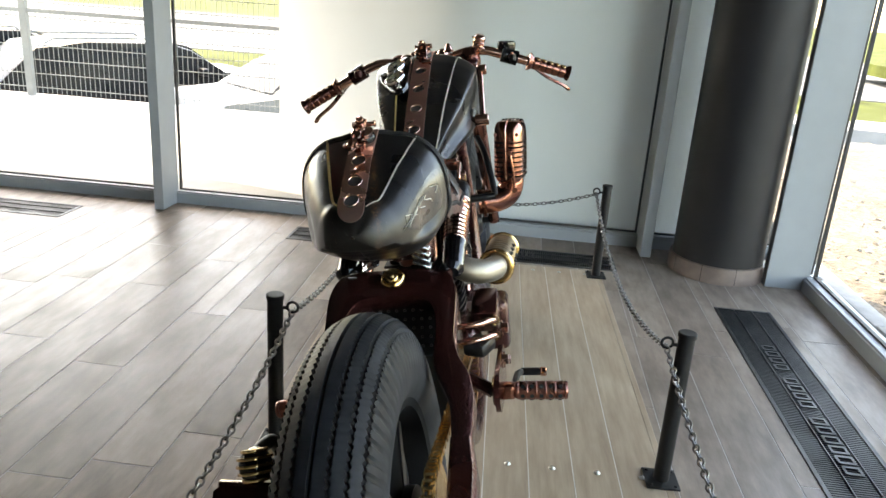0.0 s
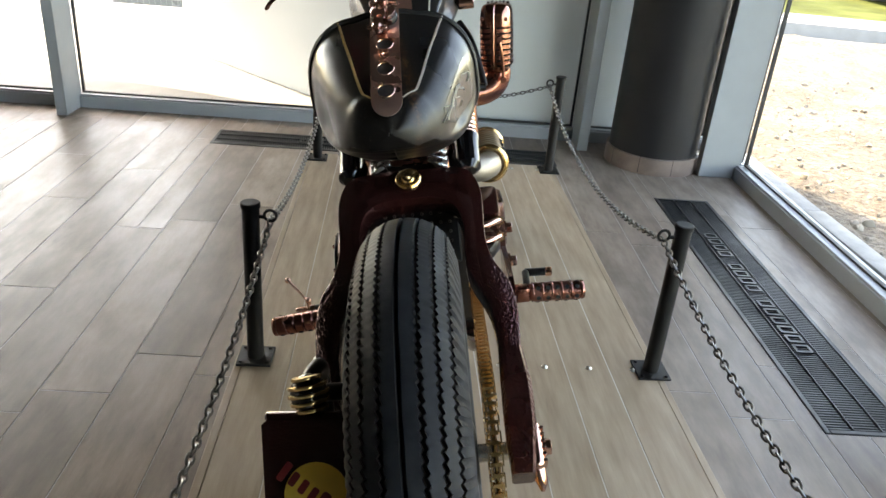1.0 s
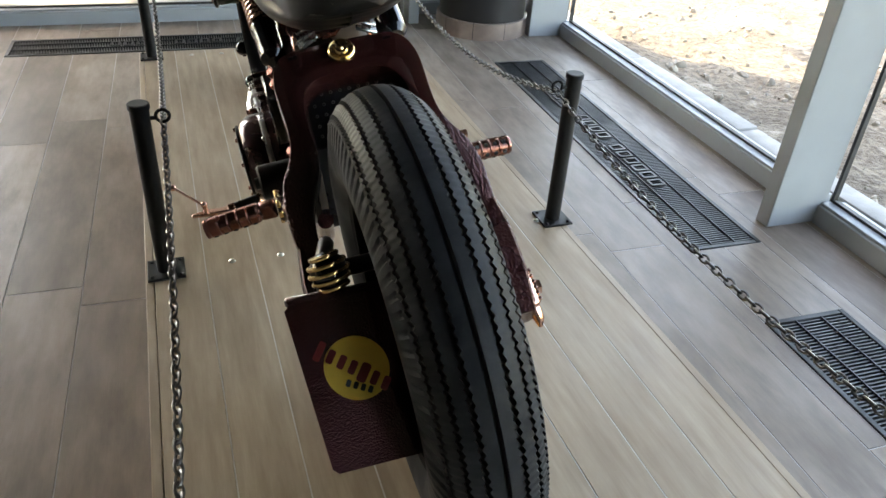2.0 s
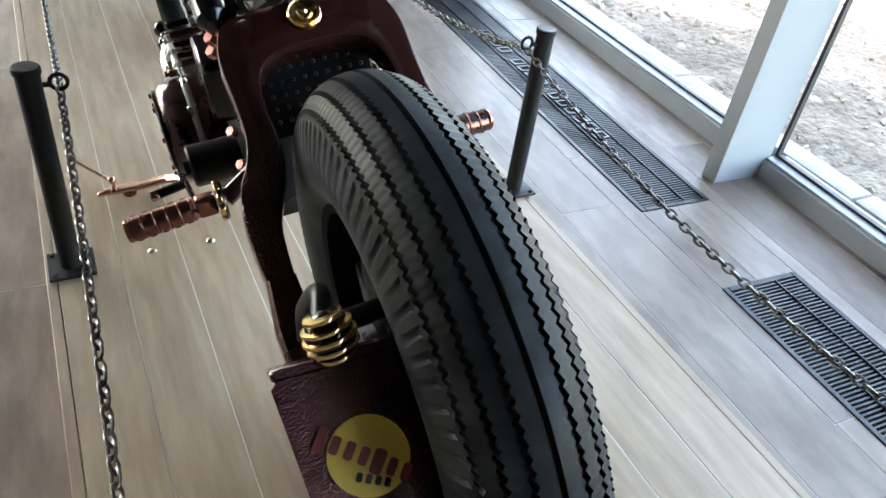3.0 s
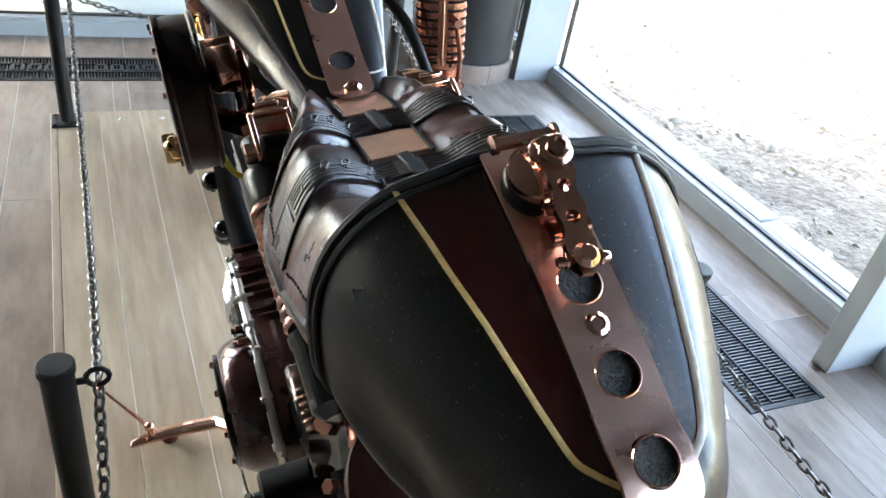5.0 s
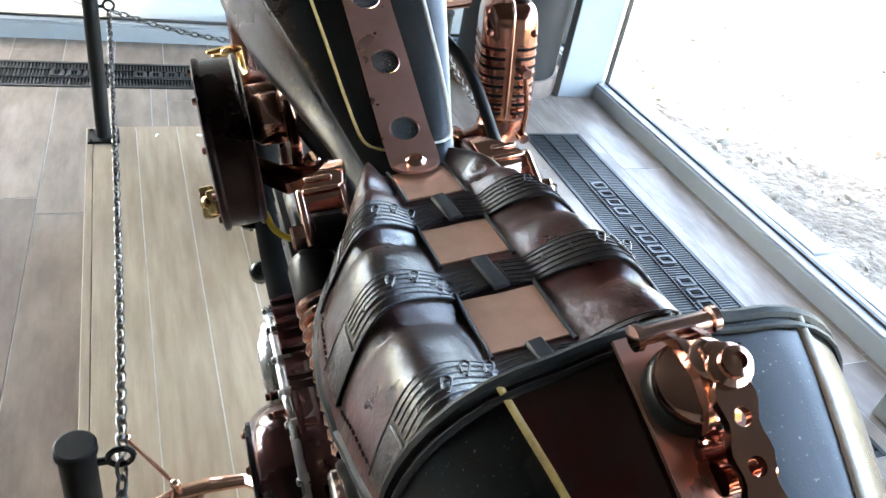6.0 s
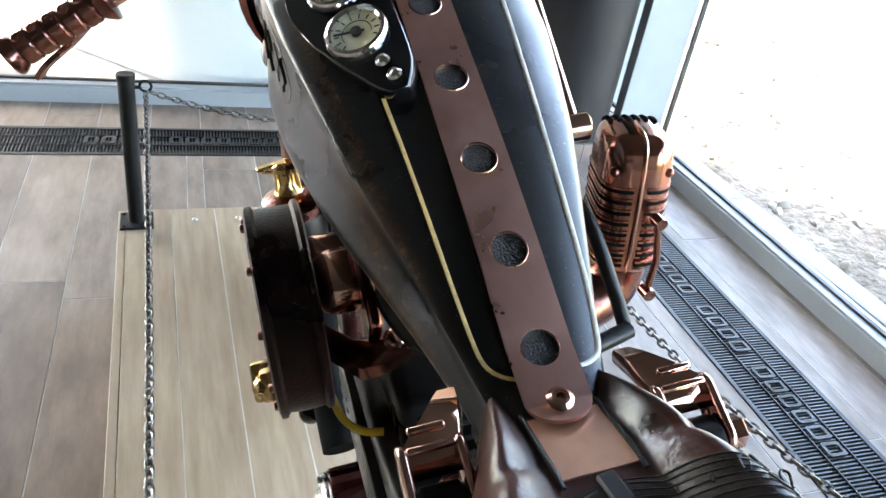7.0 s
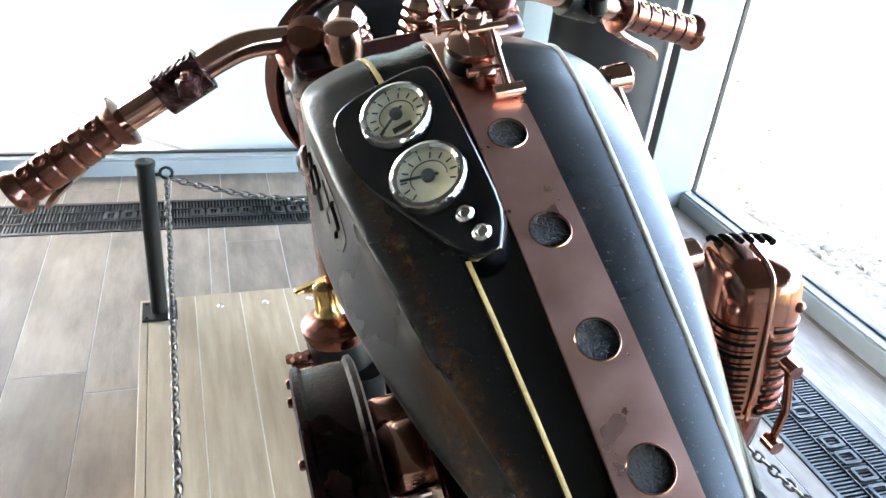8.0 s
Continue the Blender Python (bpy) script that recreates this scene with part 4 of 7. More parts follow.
# ---- axle, adjusters and nuts ----
bm = bm_new()
add_tube(bm, [AXLE_R + V((-0.165, 0, 0)), AXLE_R + V((0.165, 0, 0))], 0.0125, 14)
bp("rear_axle", bm, M_STEEL)
for s in (-1, 1):
    bm = bm_new()
    c = V((s * 0.146, -0.722, 0.352))
    add_box(bm, c, (0.022, 0.066, 0.038), m=pose(0, 0, 0, 30), bevel=0.01, seg=3)
    ax_m = pose(0, 0, 0, 30)
    add_hex(bm, c + V((s * 0.014, 0, 0)), (s, 0, 0), 0.011, 0.008)
    add_tube(bm, [c + ax_m @ V((0, -0.03, 0.0)), c + ax_m @ V((s * 0.004, -0.045, -0.004)), c + ax_m @ V((s * 0.004, -0.054, -0.012))], [0.011, 0.008, 0.003], 10)
    adj = bp("axle_adjuster", bm, M_COPPER, "ribbed copper axle adjuster with hexagon nut")
    for k in range(6):
        bm = bm_new()
        add_box(bm, c + ax_m @ V((s * 0.011, -0.022 + 0.0088 * k, 0)), (0.006, 0.005, 0.032), m=ax_m, bevel=0.0018, seg=2)
        part("rib", bm, M_COPPER, adj)

# ---- drive chain and sprocket ----
CH_X = 0.092
SPR_C, SPR_R, SPF_C, SPF_R = V((CH_X, AXLE_R.y, AXLE_R.z)), 0.112, V((CH_X, -0.1, 0.3)), 0.045
bm = bm_new()
add_lathe(bm, [(0.05, -0.003), (0.104, -0.003), (0.108, -0.0015), (0.108, 0.0015), (0.104, 0.003), (0.05, 0.003)], axis_matrix(SPR_C, (1, 0, 0)), 44)
bp("sprocket", bm, M_BRASS)
path = []
dvec = SPR_C - SPF_C
base = math.atan2(dvec.z, dvec.y)
off = math.acos((SPR_R - SPF_R) / dvec.length)
for k in range(41):
    a = base + off - 2 * off * k / 40
    path.append(SPR_C + V((0, math.cos(a), math.sin(a))) * SPR_R)
for k in range(21):
    a = base - off - (2 * math.pi - 2 * off) * k / 20
    path.append(SPF_C + V((0, math.cos(a), math.sin(a))) * SPF_R)
path.append(path[0])
bm = bm_new()
acc, k, last = 0.0, 0, path[0]
fine = []
for a, b in zip(path, path[1:]):
    m_ = max(1, int((b - a).length / 0.001))
    fine += [a.lerp(b, j / m_) for j in range(m_)]
for p_, q_ in zip(fine, fine[1:]):
    acc += (q_ - p_).length
    if acc > 0.0127:
        acc -= 0.0127
        d = (q_ - p_).normalized()
        side = V((1, 0, 0))
        up = side.cross(d)
        r = Matrix((d, side, up)).transposed().to_4x4()
        w = 0.0085 if k % 2 else 0.0065
        for sx in (-1, 1):
            add_box(bm, q_ + side * sx * w, (0.0155, 0.0016, 0.0105 if k % 2 else 0.0085), m=r)
        add_box(bm, q_ + d * 0.0064, (0.005, 0.011, 0.005), m=r)
        k += 1
tagged(bp("drive_chain", bm, M_BRASS, "gilded roller chain"), kind="stuff")

# ---- tail light, plate holder ----
tl = V((-0.116, -0.795, 0.526))
TL_AX = V((0.1, -0.45, -0.9)).normalized()
bm = bm_new()
add_lathe(bm, [(0.022 * math.sin(math.pi * k / 16), -0.024 * math.cos(math.pi * k / 16)) for k in range(17)], axis_matrix(tl, TL_AX), 24)
lens = bp("tail_light", bm, M_GLOSS, "dark beehive tail light caged in gilded rings")
for k in range(5):
    z = -0.019 + 0.0092 * k
    r = 0.0225 * math.sqrt(max(0.05, 1 - (z / 0.026) ** 2))
    bm = bm_new()
    add_lathe(bm, [(r - 0.001, -0.0026), (r + 0.0022, -0.0018), (r + 0.0028, 0.0), (r + 0.0022, 0.0018), (r - 0.001, 0.0026)], axis_matrix(tl + TL_AX * z, TL_AX), 28)
    part("ring", bm, M_BRASS, lens, "gilded ring")
bm = bm_new()
add_tube(bm, smooth_path([(-0.12, -0.786, 0.535), (-0.11, -0.745, 0.53), (-0.12, -0.7, 0.47), (-0.125, -0.69, 0.42)], 5), 0.0095, 12)
add_tube(bm, [(-0.125, -0.765, 0.505), (-0.055, -0.755, 0.495)], 0.011, 12)
bp("light_stalk", bm, M_BLACK)
PL_M = Matrix((V((1, 0.0, -0.1)).normalized(), V((0, -0.66, -0.75)).normalized(), V((1, 0.0, -0.1)).normalized().cross(V((0, -0.66, -0.75)).normalized()))).transposed().to_4x4()
PL_M.translation = V((-0.115, -0.797, 0.49))
PL_S = 1 if (PL_M.to_3x3() @ V((0, 0, 1))).y < 0 else -1
bm = bm_new()
tilt_out = [(-0.062, 0.006), (-0.055, 0.0), (0.052, 0.0), (0.058, 0.006), (0.056, 0.19), (0.05, 0.196), (-0.05, 0.196), (-0.056, 0.19)]
add_plate(bm, tilt_out, 0.006 * PL_S, PL_M)
plate = bp("plate_holder", bm, M_BURG_PEEL, "beaten burgundy plate holder with a round yellow emblem")
bm = bm_new()
add_box(bm, PL_M @ V((0, -0.004, -0.012 * PL_S)), (0.118, 0.012, 0.03), m=PL_M.to_3x3().to_4x4(), bevel=0.003)
part("top_lip", bm, M_BURG_PEEL, plate)
bm = bm_new()
add_plate(bm, circle2(0.0, 0.085, 0.037, 36), 0.0025 * PL_S, PL_M @ Matrix.Translation((0, 0, 0.006 * PL_S)))
part("emblem_disc", bm, M_YELLOW, plate, "round yellow enamel disc")


def bar_shape(cx, cy, w, h, ang, mat, lab=""):
    bm = bm_new()
    m = PL_M @ Matrix.Translation((cx, cy, 0.0086 * PL_S)) @ pose(0, 0, 0, 0, 0, ang)
    add_plate(bm, rounded2(w, h, min(w, h) * 0.3, 2), 0.001 * PL_S, m)
    part("emblem_mark", bm, mat, plate, lab)


for k in range(7):
    bar_shape(-0.036 + 0.0105 * k, 0.058 + 0.0085 * k, 0.008 if k != 4 else 0.011, 0.017 if k not in (0, 4) else 0.024, 38, M_REDINK, "dark red lettering shape")
for k in range(4):
    bar_shape(-0.014 + 0.0075 * k, 0.1 + 0.004 * k, 0.0052, 0.0085, 32, M_INK, "dark lettering shape")
bm = bm_new()
add_tube(bm, smooth_path([(-0.11, -0.82, 0.45), (-0.1, -0.78, 0.42), (-0.12, -0.73, 0.37)], 4), 0.008, 8)
bp("plate_bracket", bm, M_BLACK)

# ---- grid panel inside the arch, discs that darken the wheel ----
bm = bm_new()
add_box(bm, (0, -0.372, 0.535), (0.15, 0.012, 0.13), m=pose(0, 0, 0, -25), bevel=0.003)
panel = bp("grid_panel", bm, M_DULL, "black panel of small studs behind the tyre")
bm = bm_new()
for i in range(9):
    for j in range(6):
        c = V((-0.06 + 0.015 * i, 0, -0.045 + 0.016 * j))
        c = V((0, -0.372, 0.535)) + (pose(0, 0, 0, -25) @ (c + V((0, -0.006, 0))))
        add_lathe(bm, [(0.0028, 0), (0.0028, 0.003), (0.0013, 0.0055)], axis_matrix(c, V((0, -0.9, 0.42))), 7)
tagged(part("stud", bm, M_BLACK, panel), kind="stuff")
# added discs, not a wheel part: their black stands for the shade inside
for s in (-1, 1):
    bm = bm_new()
    add_lathe(bm, [(0.186, 0.012), (0.15, 0.022), (0.1, 0.03), (0.05, 0.04), (0.05, 0.034), (0.1, 0.024), (0.15, 0.016), (0.186, 0.006)], axis_matrix(AXLE_R, (s, 0, 0)), 48, cap=False)
    bp("wheel_disc", bm, M_DULL, "added black dished disc that darkens the wheel's inside")

# ---- tank ----
TANK_TOP = [(-0.075, 0.742), (-0.047, 0.755), (-0.011, 0.772), (0.05, 0.811), (0.115, 0.849), (0.183, 0.885), (0.255, 0.921), (0.31, 0.945), (0.355, 0.958), (0.39, 0.957), (0.42, 0.945), (0.445, 0.92), (0.462, 0.885)]
TANK_W = [(-0.075, 0.031), (-0.047, 0.0385), (0.0, 0.0503), (0.05, 0.0653), (0.11, 0.0832), (0.16, 0.0973), (0.21, 0.1075), (0.27, 0.119), (0.33, 0.1255), (0.37, 0.126), (0.41, 0.117), (0.44, 0.0999), (0.462, 0.075)]
TANK_H = [(-0.075, 0.028), (0.0, 0.05), (0.1, 0.085), (0.2, 0.113), (0.3, 0.14), (0.4, 0.14), (0.462, 0.097)]
TANK_N = 1.72


def tank_point(y, a, lift=0.0):
    """A point of the tank's skin: a = 0 at the ridge, 1 at the shoulder, 2 at the flank's foot, 3 below; negative to the left."""
    zt, w, h = curve1(TANK_TOP, y), curve1(TANK_W, y), curve1(TANK_H, y)
    u = (y + 0.06) / 0.51
    s = 1 if a >= 0 else -1
    drop = h * (0.24 + 0.13 * u) + 0.004 if s > 0 else h * (0.12 + 0.075 * u) + 0.004
    a = abs(a)
    if a <= 1:
        t = a * math.pi / 2
        x = w * abs(math.sin(t)) ** (2 / TANK_N)
        z = zt - drop * (1 - abs(math.cos(t)) ** (2 / TANK_N))
        # a shallow saddle beside the ridge, under the gauges
        if s < 0:
            z -= 0.003 * math.exp(-((x / w - 0.35) / 0.12) ** 2)
        out = V((s * 0.8 * x / w, -0.3, 0.9))
    elif a <= 2:
        t = a - 1
        # a long hollow under the shoulder, then a slow swell
        x = w * (1 + 0.06 * t * t) - 0.006 * math.sin(math.pi * t) * min(1.0, max(0.0, (0.36 - y) / 0.12))
        z = zt - drop - (h - drop) * t
        out = V((s, -0.15, 0.15))
    else:
        t = (a - 2) * math.pi / 2
        x = w * (0.4 + 0.66 * math.cos(t))
        z = zt - h - 0.35 * h * math.sin(t)
        out = V((s, 0, -0.6))
    # knee hollows low on the flank
    x -= 0.012 * math.exp(-((y - 0.1) / 0.08) ** 2 - ((a - 1.75) / 0.45) ** 2)
    p = V((s * x, y, z))
    return p + out.normalized() * lift if lift else p


def tank_ring(y, n_=26):
    out = []
    for k in range(-n_, n_):
        out.append(tank_point(y, 3.0 * (k + 0.5) / n_))
    return out


bm = bm_new()
ys = [-0.075 + (0.462 + 0.075) * k / 60 for k in range(61)]
add_loft(bm, [tank_ring(y, 66) for y in ys])
tank = bp("fuel_tank", bm, M_PAINT, "teardrop tank in rubbed black and bronze paint", angle=60)


def skin_strip(point, rows, thick):
    """A thin raised skin over rows of (t, a0, a1), following point(t, a)."""
    bm = bm_new()
    lo, hi = [], []
    m_ = 10
    for t, a0, a1 in rows:
        lo.append([point(t, a0 + (a1 - a0) * j / m_, -0.001) for j in range(m_ + 1)])
        hi.append([point(t, a0 + (a1 - a0) * j / m_, thick) for j in range(m_ + 1)])
    rings = [h + list(reversed(l)) for h, l in zip(hi, lo)]
    add_loft(bm, rings)
    return bm


def a_of_x(table_w, y, x):  # the tank is rounder than the tail
    """The skin parameter at which the half-width x is reached."""
    w = curve1(table_w, y)
    r = max(-1, min(1, x / w))
    return math.copysign(math.asin(abs(r) ** ((TANK_N if table_w is TANK_W else TAIL_N) / 2)) / (math.pi / 2), r)


# centre band between the pinstripes
rows = []
for k in range(30):
    y = -0.028 + (0.43 + 0.028) * k / 29
    half = curve1([(-0.028, 0.02), (-0.02, 0.032), (0.0, 0.042), (0.05, 0.047), (0.12, 0.052), (0.2, 0.06), (0.3, 0.071), (0.43, 0.074)], y)
    half = min(half, curve1(TANK_W, y) * 0.86)
    rows.append((y, a_of_x(TANK_W, y, -half), a_of_x(TANK_W, y, 0.018)))
bp("tank_band", skin_strip(tank_point, rows, 0.0008), M_BAND_BLACK, "glossy black centre band", tank, 60)


def pin_curve(pts, mat, r=0.0021, name="pinstripe", parent=None):
    bm = bm_new()
    fr = frames_along(smooth_path(pts, 3))
    rings = []
    for p, t, n_, b in fr:
        rings.append([p + n_ * r * 0.35 * math.sin(a) + b * r * math.cos(a) for a in [2 * math.pi * j / 6 for j in range(6)]])
    add_loft(bm, rings)
    return bp(name, bm, mat, "", parent)


for s, mat in ((-1, M_PIN), (1, M_PIN_PALE)):
    pts = []
    for y, x in [(-0.024, 0.021), (-0.021, 0.029), (-0.013, 0.037), (0.0, 0.0415), (0.03, 0.045), (0.06, 0.0475), (0.1, 0.0505), (0.14, 0.0535)] + [(0.14 + 0.02 * k, 0.0535 + 0.0017 * k) for k in range(1, 14)]:
        if s < 0 and 0.185 < y < 0.315:
            if pts:
                pin_curve(pts, mat, parent=tank)
            pts = []
            continue
        x = x * (0.95 if s < 0 else 1.15)
        pts.append(tank_point(y, s * a_of_x(TANK_W, y, min(x, 0.93 * curve1(TANK_W, y))), 0.0012))
    if len(pts) > 1:
        pin_curve(pts, mat, parent=tank)


# copper strap with round windows
def strap_frame(prof, y):
    z = curve1(prof, y)
    z2 = curve1(prof, y + 0.004)
    z1 = curve1(prof, y - 0.004)
    t = V((0, 0.008, z2 - z1)).normalized()
    return V((0, y, z)), t, V((1, 0, 0)).cross(t)


def strap(prof, y0, y1, half, holes, hole_r, end_round, name, mat, parent):
    """A bent metal strap with round holes along a profile; end_round rounds its lower end."""
    # lengths along the bend
    n_ = 160
    ys_ = [y0 + (y1 - y0) * k / n_ for k in range(n_ + 1)]
    ls = [0.0]
    for a, b in zip(ys_, ys_[1:]):
        ls.append(ls[-1] + math.hypot(b - a, curve1(prof, b) - curve1(prof, a)))
    L = ls[-1]

    def at(l):
        for k in range(n_):
            if ls[k + 1] >= l:
                f = (l - ls[k]) / (ls[k + 1] - ls[k])
                return ys_[k] + f * (ys_[k + 1] - ys_[k])
        return y1

    def length_of(y):
        k = min(n_ - 1, max(0, int((y - y0) / (y1 - y0) * n_)))
        return ls[k] + (y - ys_[k]) / (ys_[k + 1] - ys_[k]) * (ls[k + 1] - ls[k])

    if end_round:
        low = [(half * math.cos(a), half + half * math.sin(a)) for a in [math.pi + math.pi * k / 12 for k in range(13)]]
    else:
        low = [(-half, 0), (half, 0)]
    side_n = 24
    right = [(half, half + (L - half) * k / side_n) for k in range(1, side_n + 1)]
    out = low + right + [(-x, y) for x, y in reversed(right)]
    hl = [circle2(0, length_of(y), hole_r, 22) for y in holes]
    bm = bm_new()
    add_plate(bm, out, 0.0028, Matrix(), holes=hl)
    bmesh.ops.triangulate(bm, faces=bm.faces[:])
    for longest in (0.04, 0.02, 0.012, 0.008):
        bmesh.ops.subdivide_edges(bm, edges=[e for e in bm.edges if e.calc_length() > longest], cuts=1)
        bmesh.ops.triangulate(bm, faces=[q for q in bm.faces if len(q.verts) > 3])
        bm.normal_update()
        flat = [q for q in bm.faces if abs(q.normal.z) > 0.9]
        inner = [e for e in bm.edges if len(e.link_faces) == 2 and all(abs(q.normal.z) > 0.9 for q in e.link_faces)]
        bmesh.ops.beautify_fill(bm, faces=flat, edges=inner)
    for v_ in bm.verts:
        y = at(max(0, min(L, v_.co.y)))
        p, t, nn = strap_frame(prof, y)
        v_.co = p + V((v_.co.x, 0, 0)) + nn * (v_.co.z + 0.003) - nn * (v_.co.x ** 2) * 0.8
    ob = bp(name, bm, mat, "copper strap pierced by round windows", parent)
    for y in holes:
        p, t, nn = strap_frame(prof, y)
        bm = bm_new()
        add_lathe(bm, [(hole_r * 0.98, -0.001), (hole_r * 0.98, 0.0014)], axis_matrix(p + nn * 0.0022, nn), 22)
        part("window_inlay", bm, M_SPONGE, ob, "rough black inlay")
        bm = bm_new()
        ring_m = axis_matrix(p + nn * 0.0055, nn)
        add_tube(bm, [ring_m @ V((hole_r * math.cos(a), hole_r * math.sin(a), 0)) for a in [2 * math.pi * j / 24 for j in range(24)]], 0.0007, 6, closed=True)
        part("window_rim", bm, M_COPPER, ob)
    return ob


STRAP_TOP = [(-0.08, 0.7595), (-0.062, 0.757), (-0.047, 0.7562)] + TANK_TOP[2:]
tank_strap = strap(STRAP_TOP, -0.066, 0.385, 0.0225, [-0.011, 0.05, 0.115, 0.183, 0.255], 0.0133, True, "tank_strap", M_COPPER_SHEET, tank)
p, t, nn = strap_frame(STRAP_TOP, -0.047)
bm = bm_new()
add_lathe(bm, [(0.0065, 0.003), (0.0065, 0.006), (0.009, 0.0065), (0.009, 0.0085), (0.006, 0.011), (0.003, 0.011), (0.0025, 0.008)], axis_matrix(p, nn), 18)
part("strap_bolt", bm, M_COPPER, tank_strap, "shiny copper bolt")

# gauges in a black panel let into the left shoulder
gt = (V((-0.068, 0.290, 0.939)) - V((-0.063, 0.233, 0.916))).normalized()
gx = V((1, 0.0, 0.42)).normalized()
gx = (gx - gt * gx.dot(gt)).normalized()
gn = gx.cross(gt)
GM = Matrix((gx, gt, gn)).transposed().to_4x4()
GM.translation = V((-0.0672, 0.2595, 0.9265)) - gn * 0.003
bm = bm_new()
gout = smooth2([(0.022, -0.1), (0.034, -0.075), (0.038, -0.03), (0.04, 0.02), (0.04, 0.055), (0.028, 0.068), (-0.02, 0.07), (-0.042, 0.058), (-0.046, 0.02), (-0.036, -0.018), (-0.03, -0.03), (-0.012, -0.07), (0.006, -0.098), (0.022, -0.1)])[:-1]
add_plate(bm, gout, 0.03, GM @ Matrix.Translation((0, 0, -0.03)))
edge = [e for e in bm.edges if len(e.link_faces) == 2 and e.calc_face_angle(0) > 1.0]
bmesh.ops.bevel(bm, geom=edge, offset=0.004, segments=3, affect="EDGES", profile=0.5)
bp("gauge_panel", bm, M_GLOSS, "gloss black instrument panel", tank, 50)
for i, gy in enumerate((-0.030, 0.031)):
    c = GM @ V((0.002 if i else 0.0025, gy, 0.0))
    gm = GM.copy()
    gm.translation = c
    bm = bm_new()
    add_lathe(bm, [(0.0268, -0.004), (0.0268, 0.004), (0.0252, 0.0072), (0.0228, 0.0082), (0.0206, 0.006), (0.0206, 0.002)], gm, 40, cap=False)
    g = bp("gauge", bm, M_CHROME, "round chrome gauge with an ivory dial", tank)
    bm = bm_new()
    add_lathe(bm, [(0.021, 0.0), (0.021, 0.002)], gm, 32)
    part("dial", bm, M_DIAL, g, "ivory dial")
    for k in range(11):
        a = radians(215 - 250 * k / 10)
        bm = bm_new()
        add_box(bm, gm @ V((0.017 * math.cos(a), 0.017 * math.sin(a), 0.0025)), (0.0045, 0.0009, 0.0006), m=gm.to_3x3().to_4x4() @ pose(0, 0, 0, 0, 0, math.degrees(a)))
        part("tick", bm, M_INK, g)
    bm = bm_new()
    arc = [gm @ V((0.0125 * math.cos(a), 0.0125 * math.sin(a), 0.0024)) for a in [radians(200 - 220 * k / 20) for k in range(21)]]
    add_tube(bm, arc, 0.0004, 4)
    part("scale_arc", bm, M_INK, g)
    a = radians(215 if i else 160)
    bm = bm_new()
    add_box(bm, gm @ V((0.006 * math.cos(a), 0.006 * math.sin(a), 0.004)), (0.026, 0.0018, 0.0008), m=gm.to_3x3().to_4x4() @ pose(0, 0, 0, 0, 0, math.degrees(a)))
    add_lathe(bm, [(0.0045, 0.002), (0.0045, 0.0055), (0.002, 0.006)], gm, 14)
    part("needle", bm, M_INK, g)
    if i:
        bm = bm_new()
        add_box(bm, gm @ V((0.0, -0.0125, 0.0026)), (0.014, 0.0045, 0.0008), m=gm.to_3x3().to_4x4())
        part("odometer", bm, M_INK, g)
for gy, gx_ in ((-0.068, 0.012), (-0.086, 0.016)):
    bm = bm_new()
    add_lathe(bm, [(0.0062, -0.002), (0.0062, 0.002), (0.0045, 0.004), (0.0035, 0.003), (0.001, 0.0045)], GM @ Matrix.Translation((gx_, gy, 0)), 16)
    bp("indicator_lamp", bm, M_CHROME, "small chrome indicator lamp", tank)

# emblem on the left flank: a pale worn patch with plain strokes
rows = []
for k in range(11):
    u = k / 10
    e = math.sqrt(max(0.0, 1 - (2 * u - 1) ** 2)) * 0.24 + 0.03
    rows.append((0.275 + 0.085 * u, -(1.42 - e), -(1.42 + e)))
bp("flank_patch", skin_strip(tank_point, rows, 0.0005), M_PATCH, "worn grey emblem patch", tank, 60)
for k in range(4):
    y = 0.29 + 0.018 * k
    pts = [tank_point(y + 0.004 * math.sin(1.7 * j + k), -(1.25 + 0.06 * j), 0.0012) for j in range(6)]
    pin_curve(pts, M_INK, 0.0018, "emblem_stroke", tank)


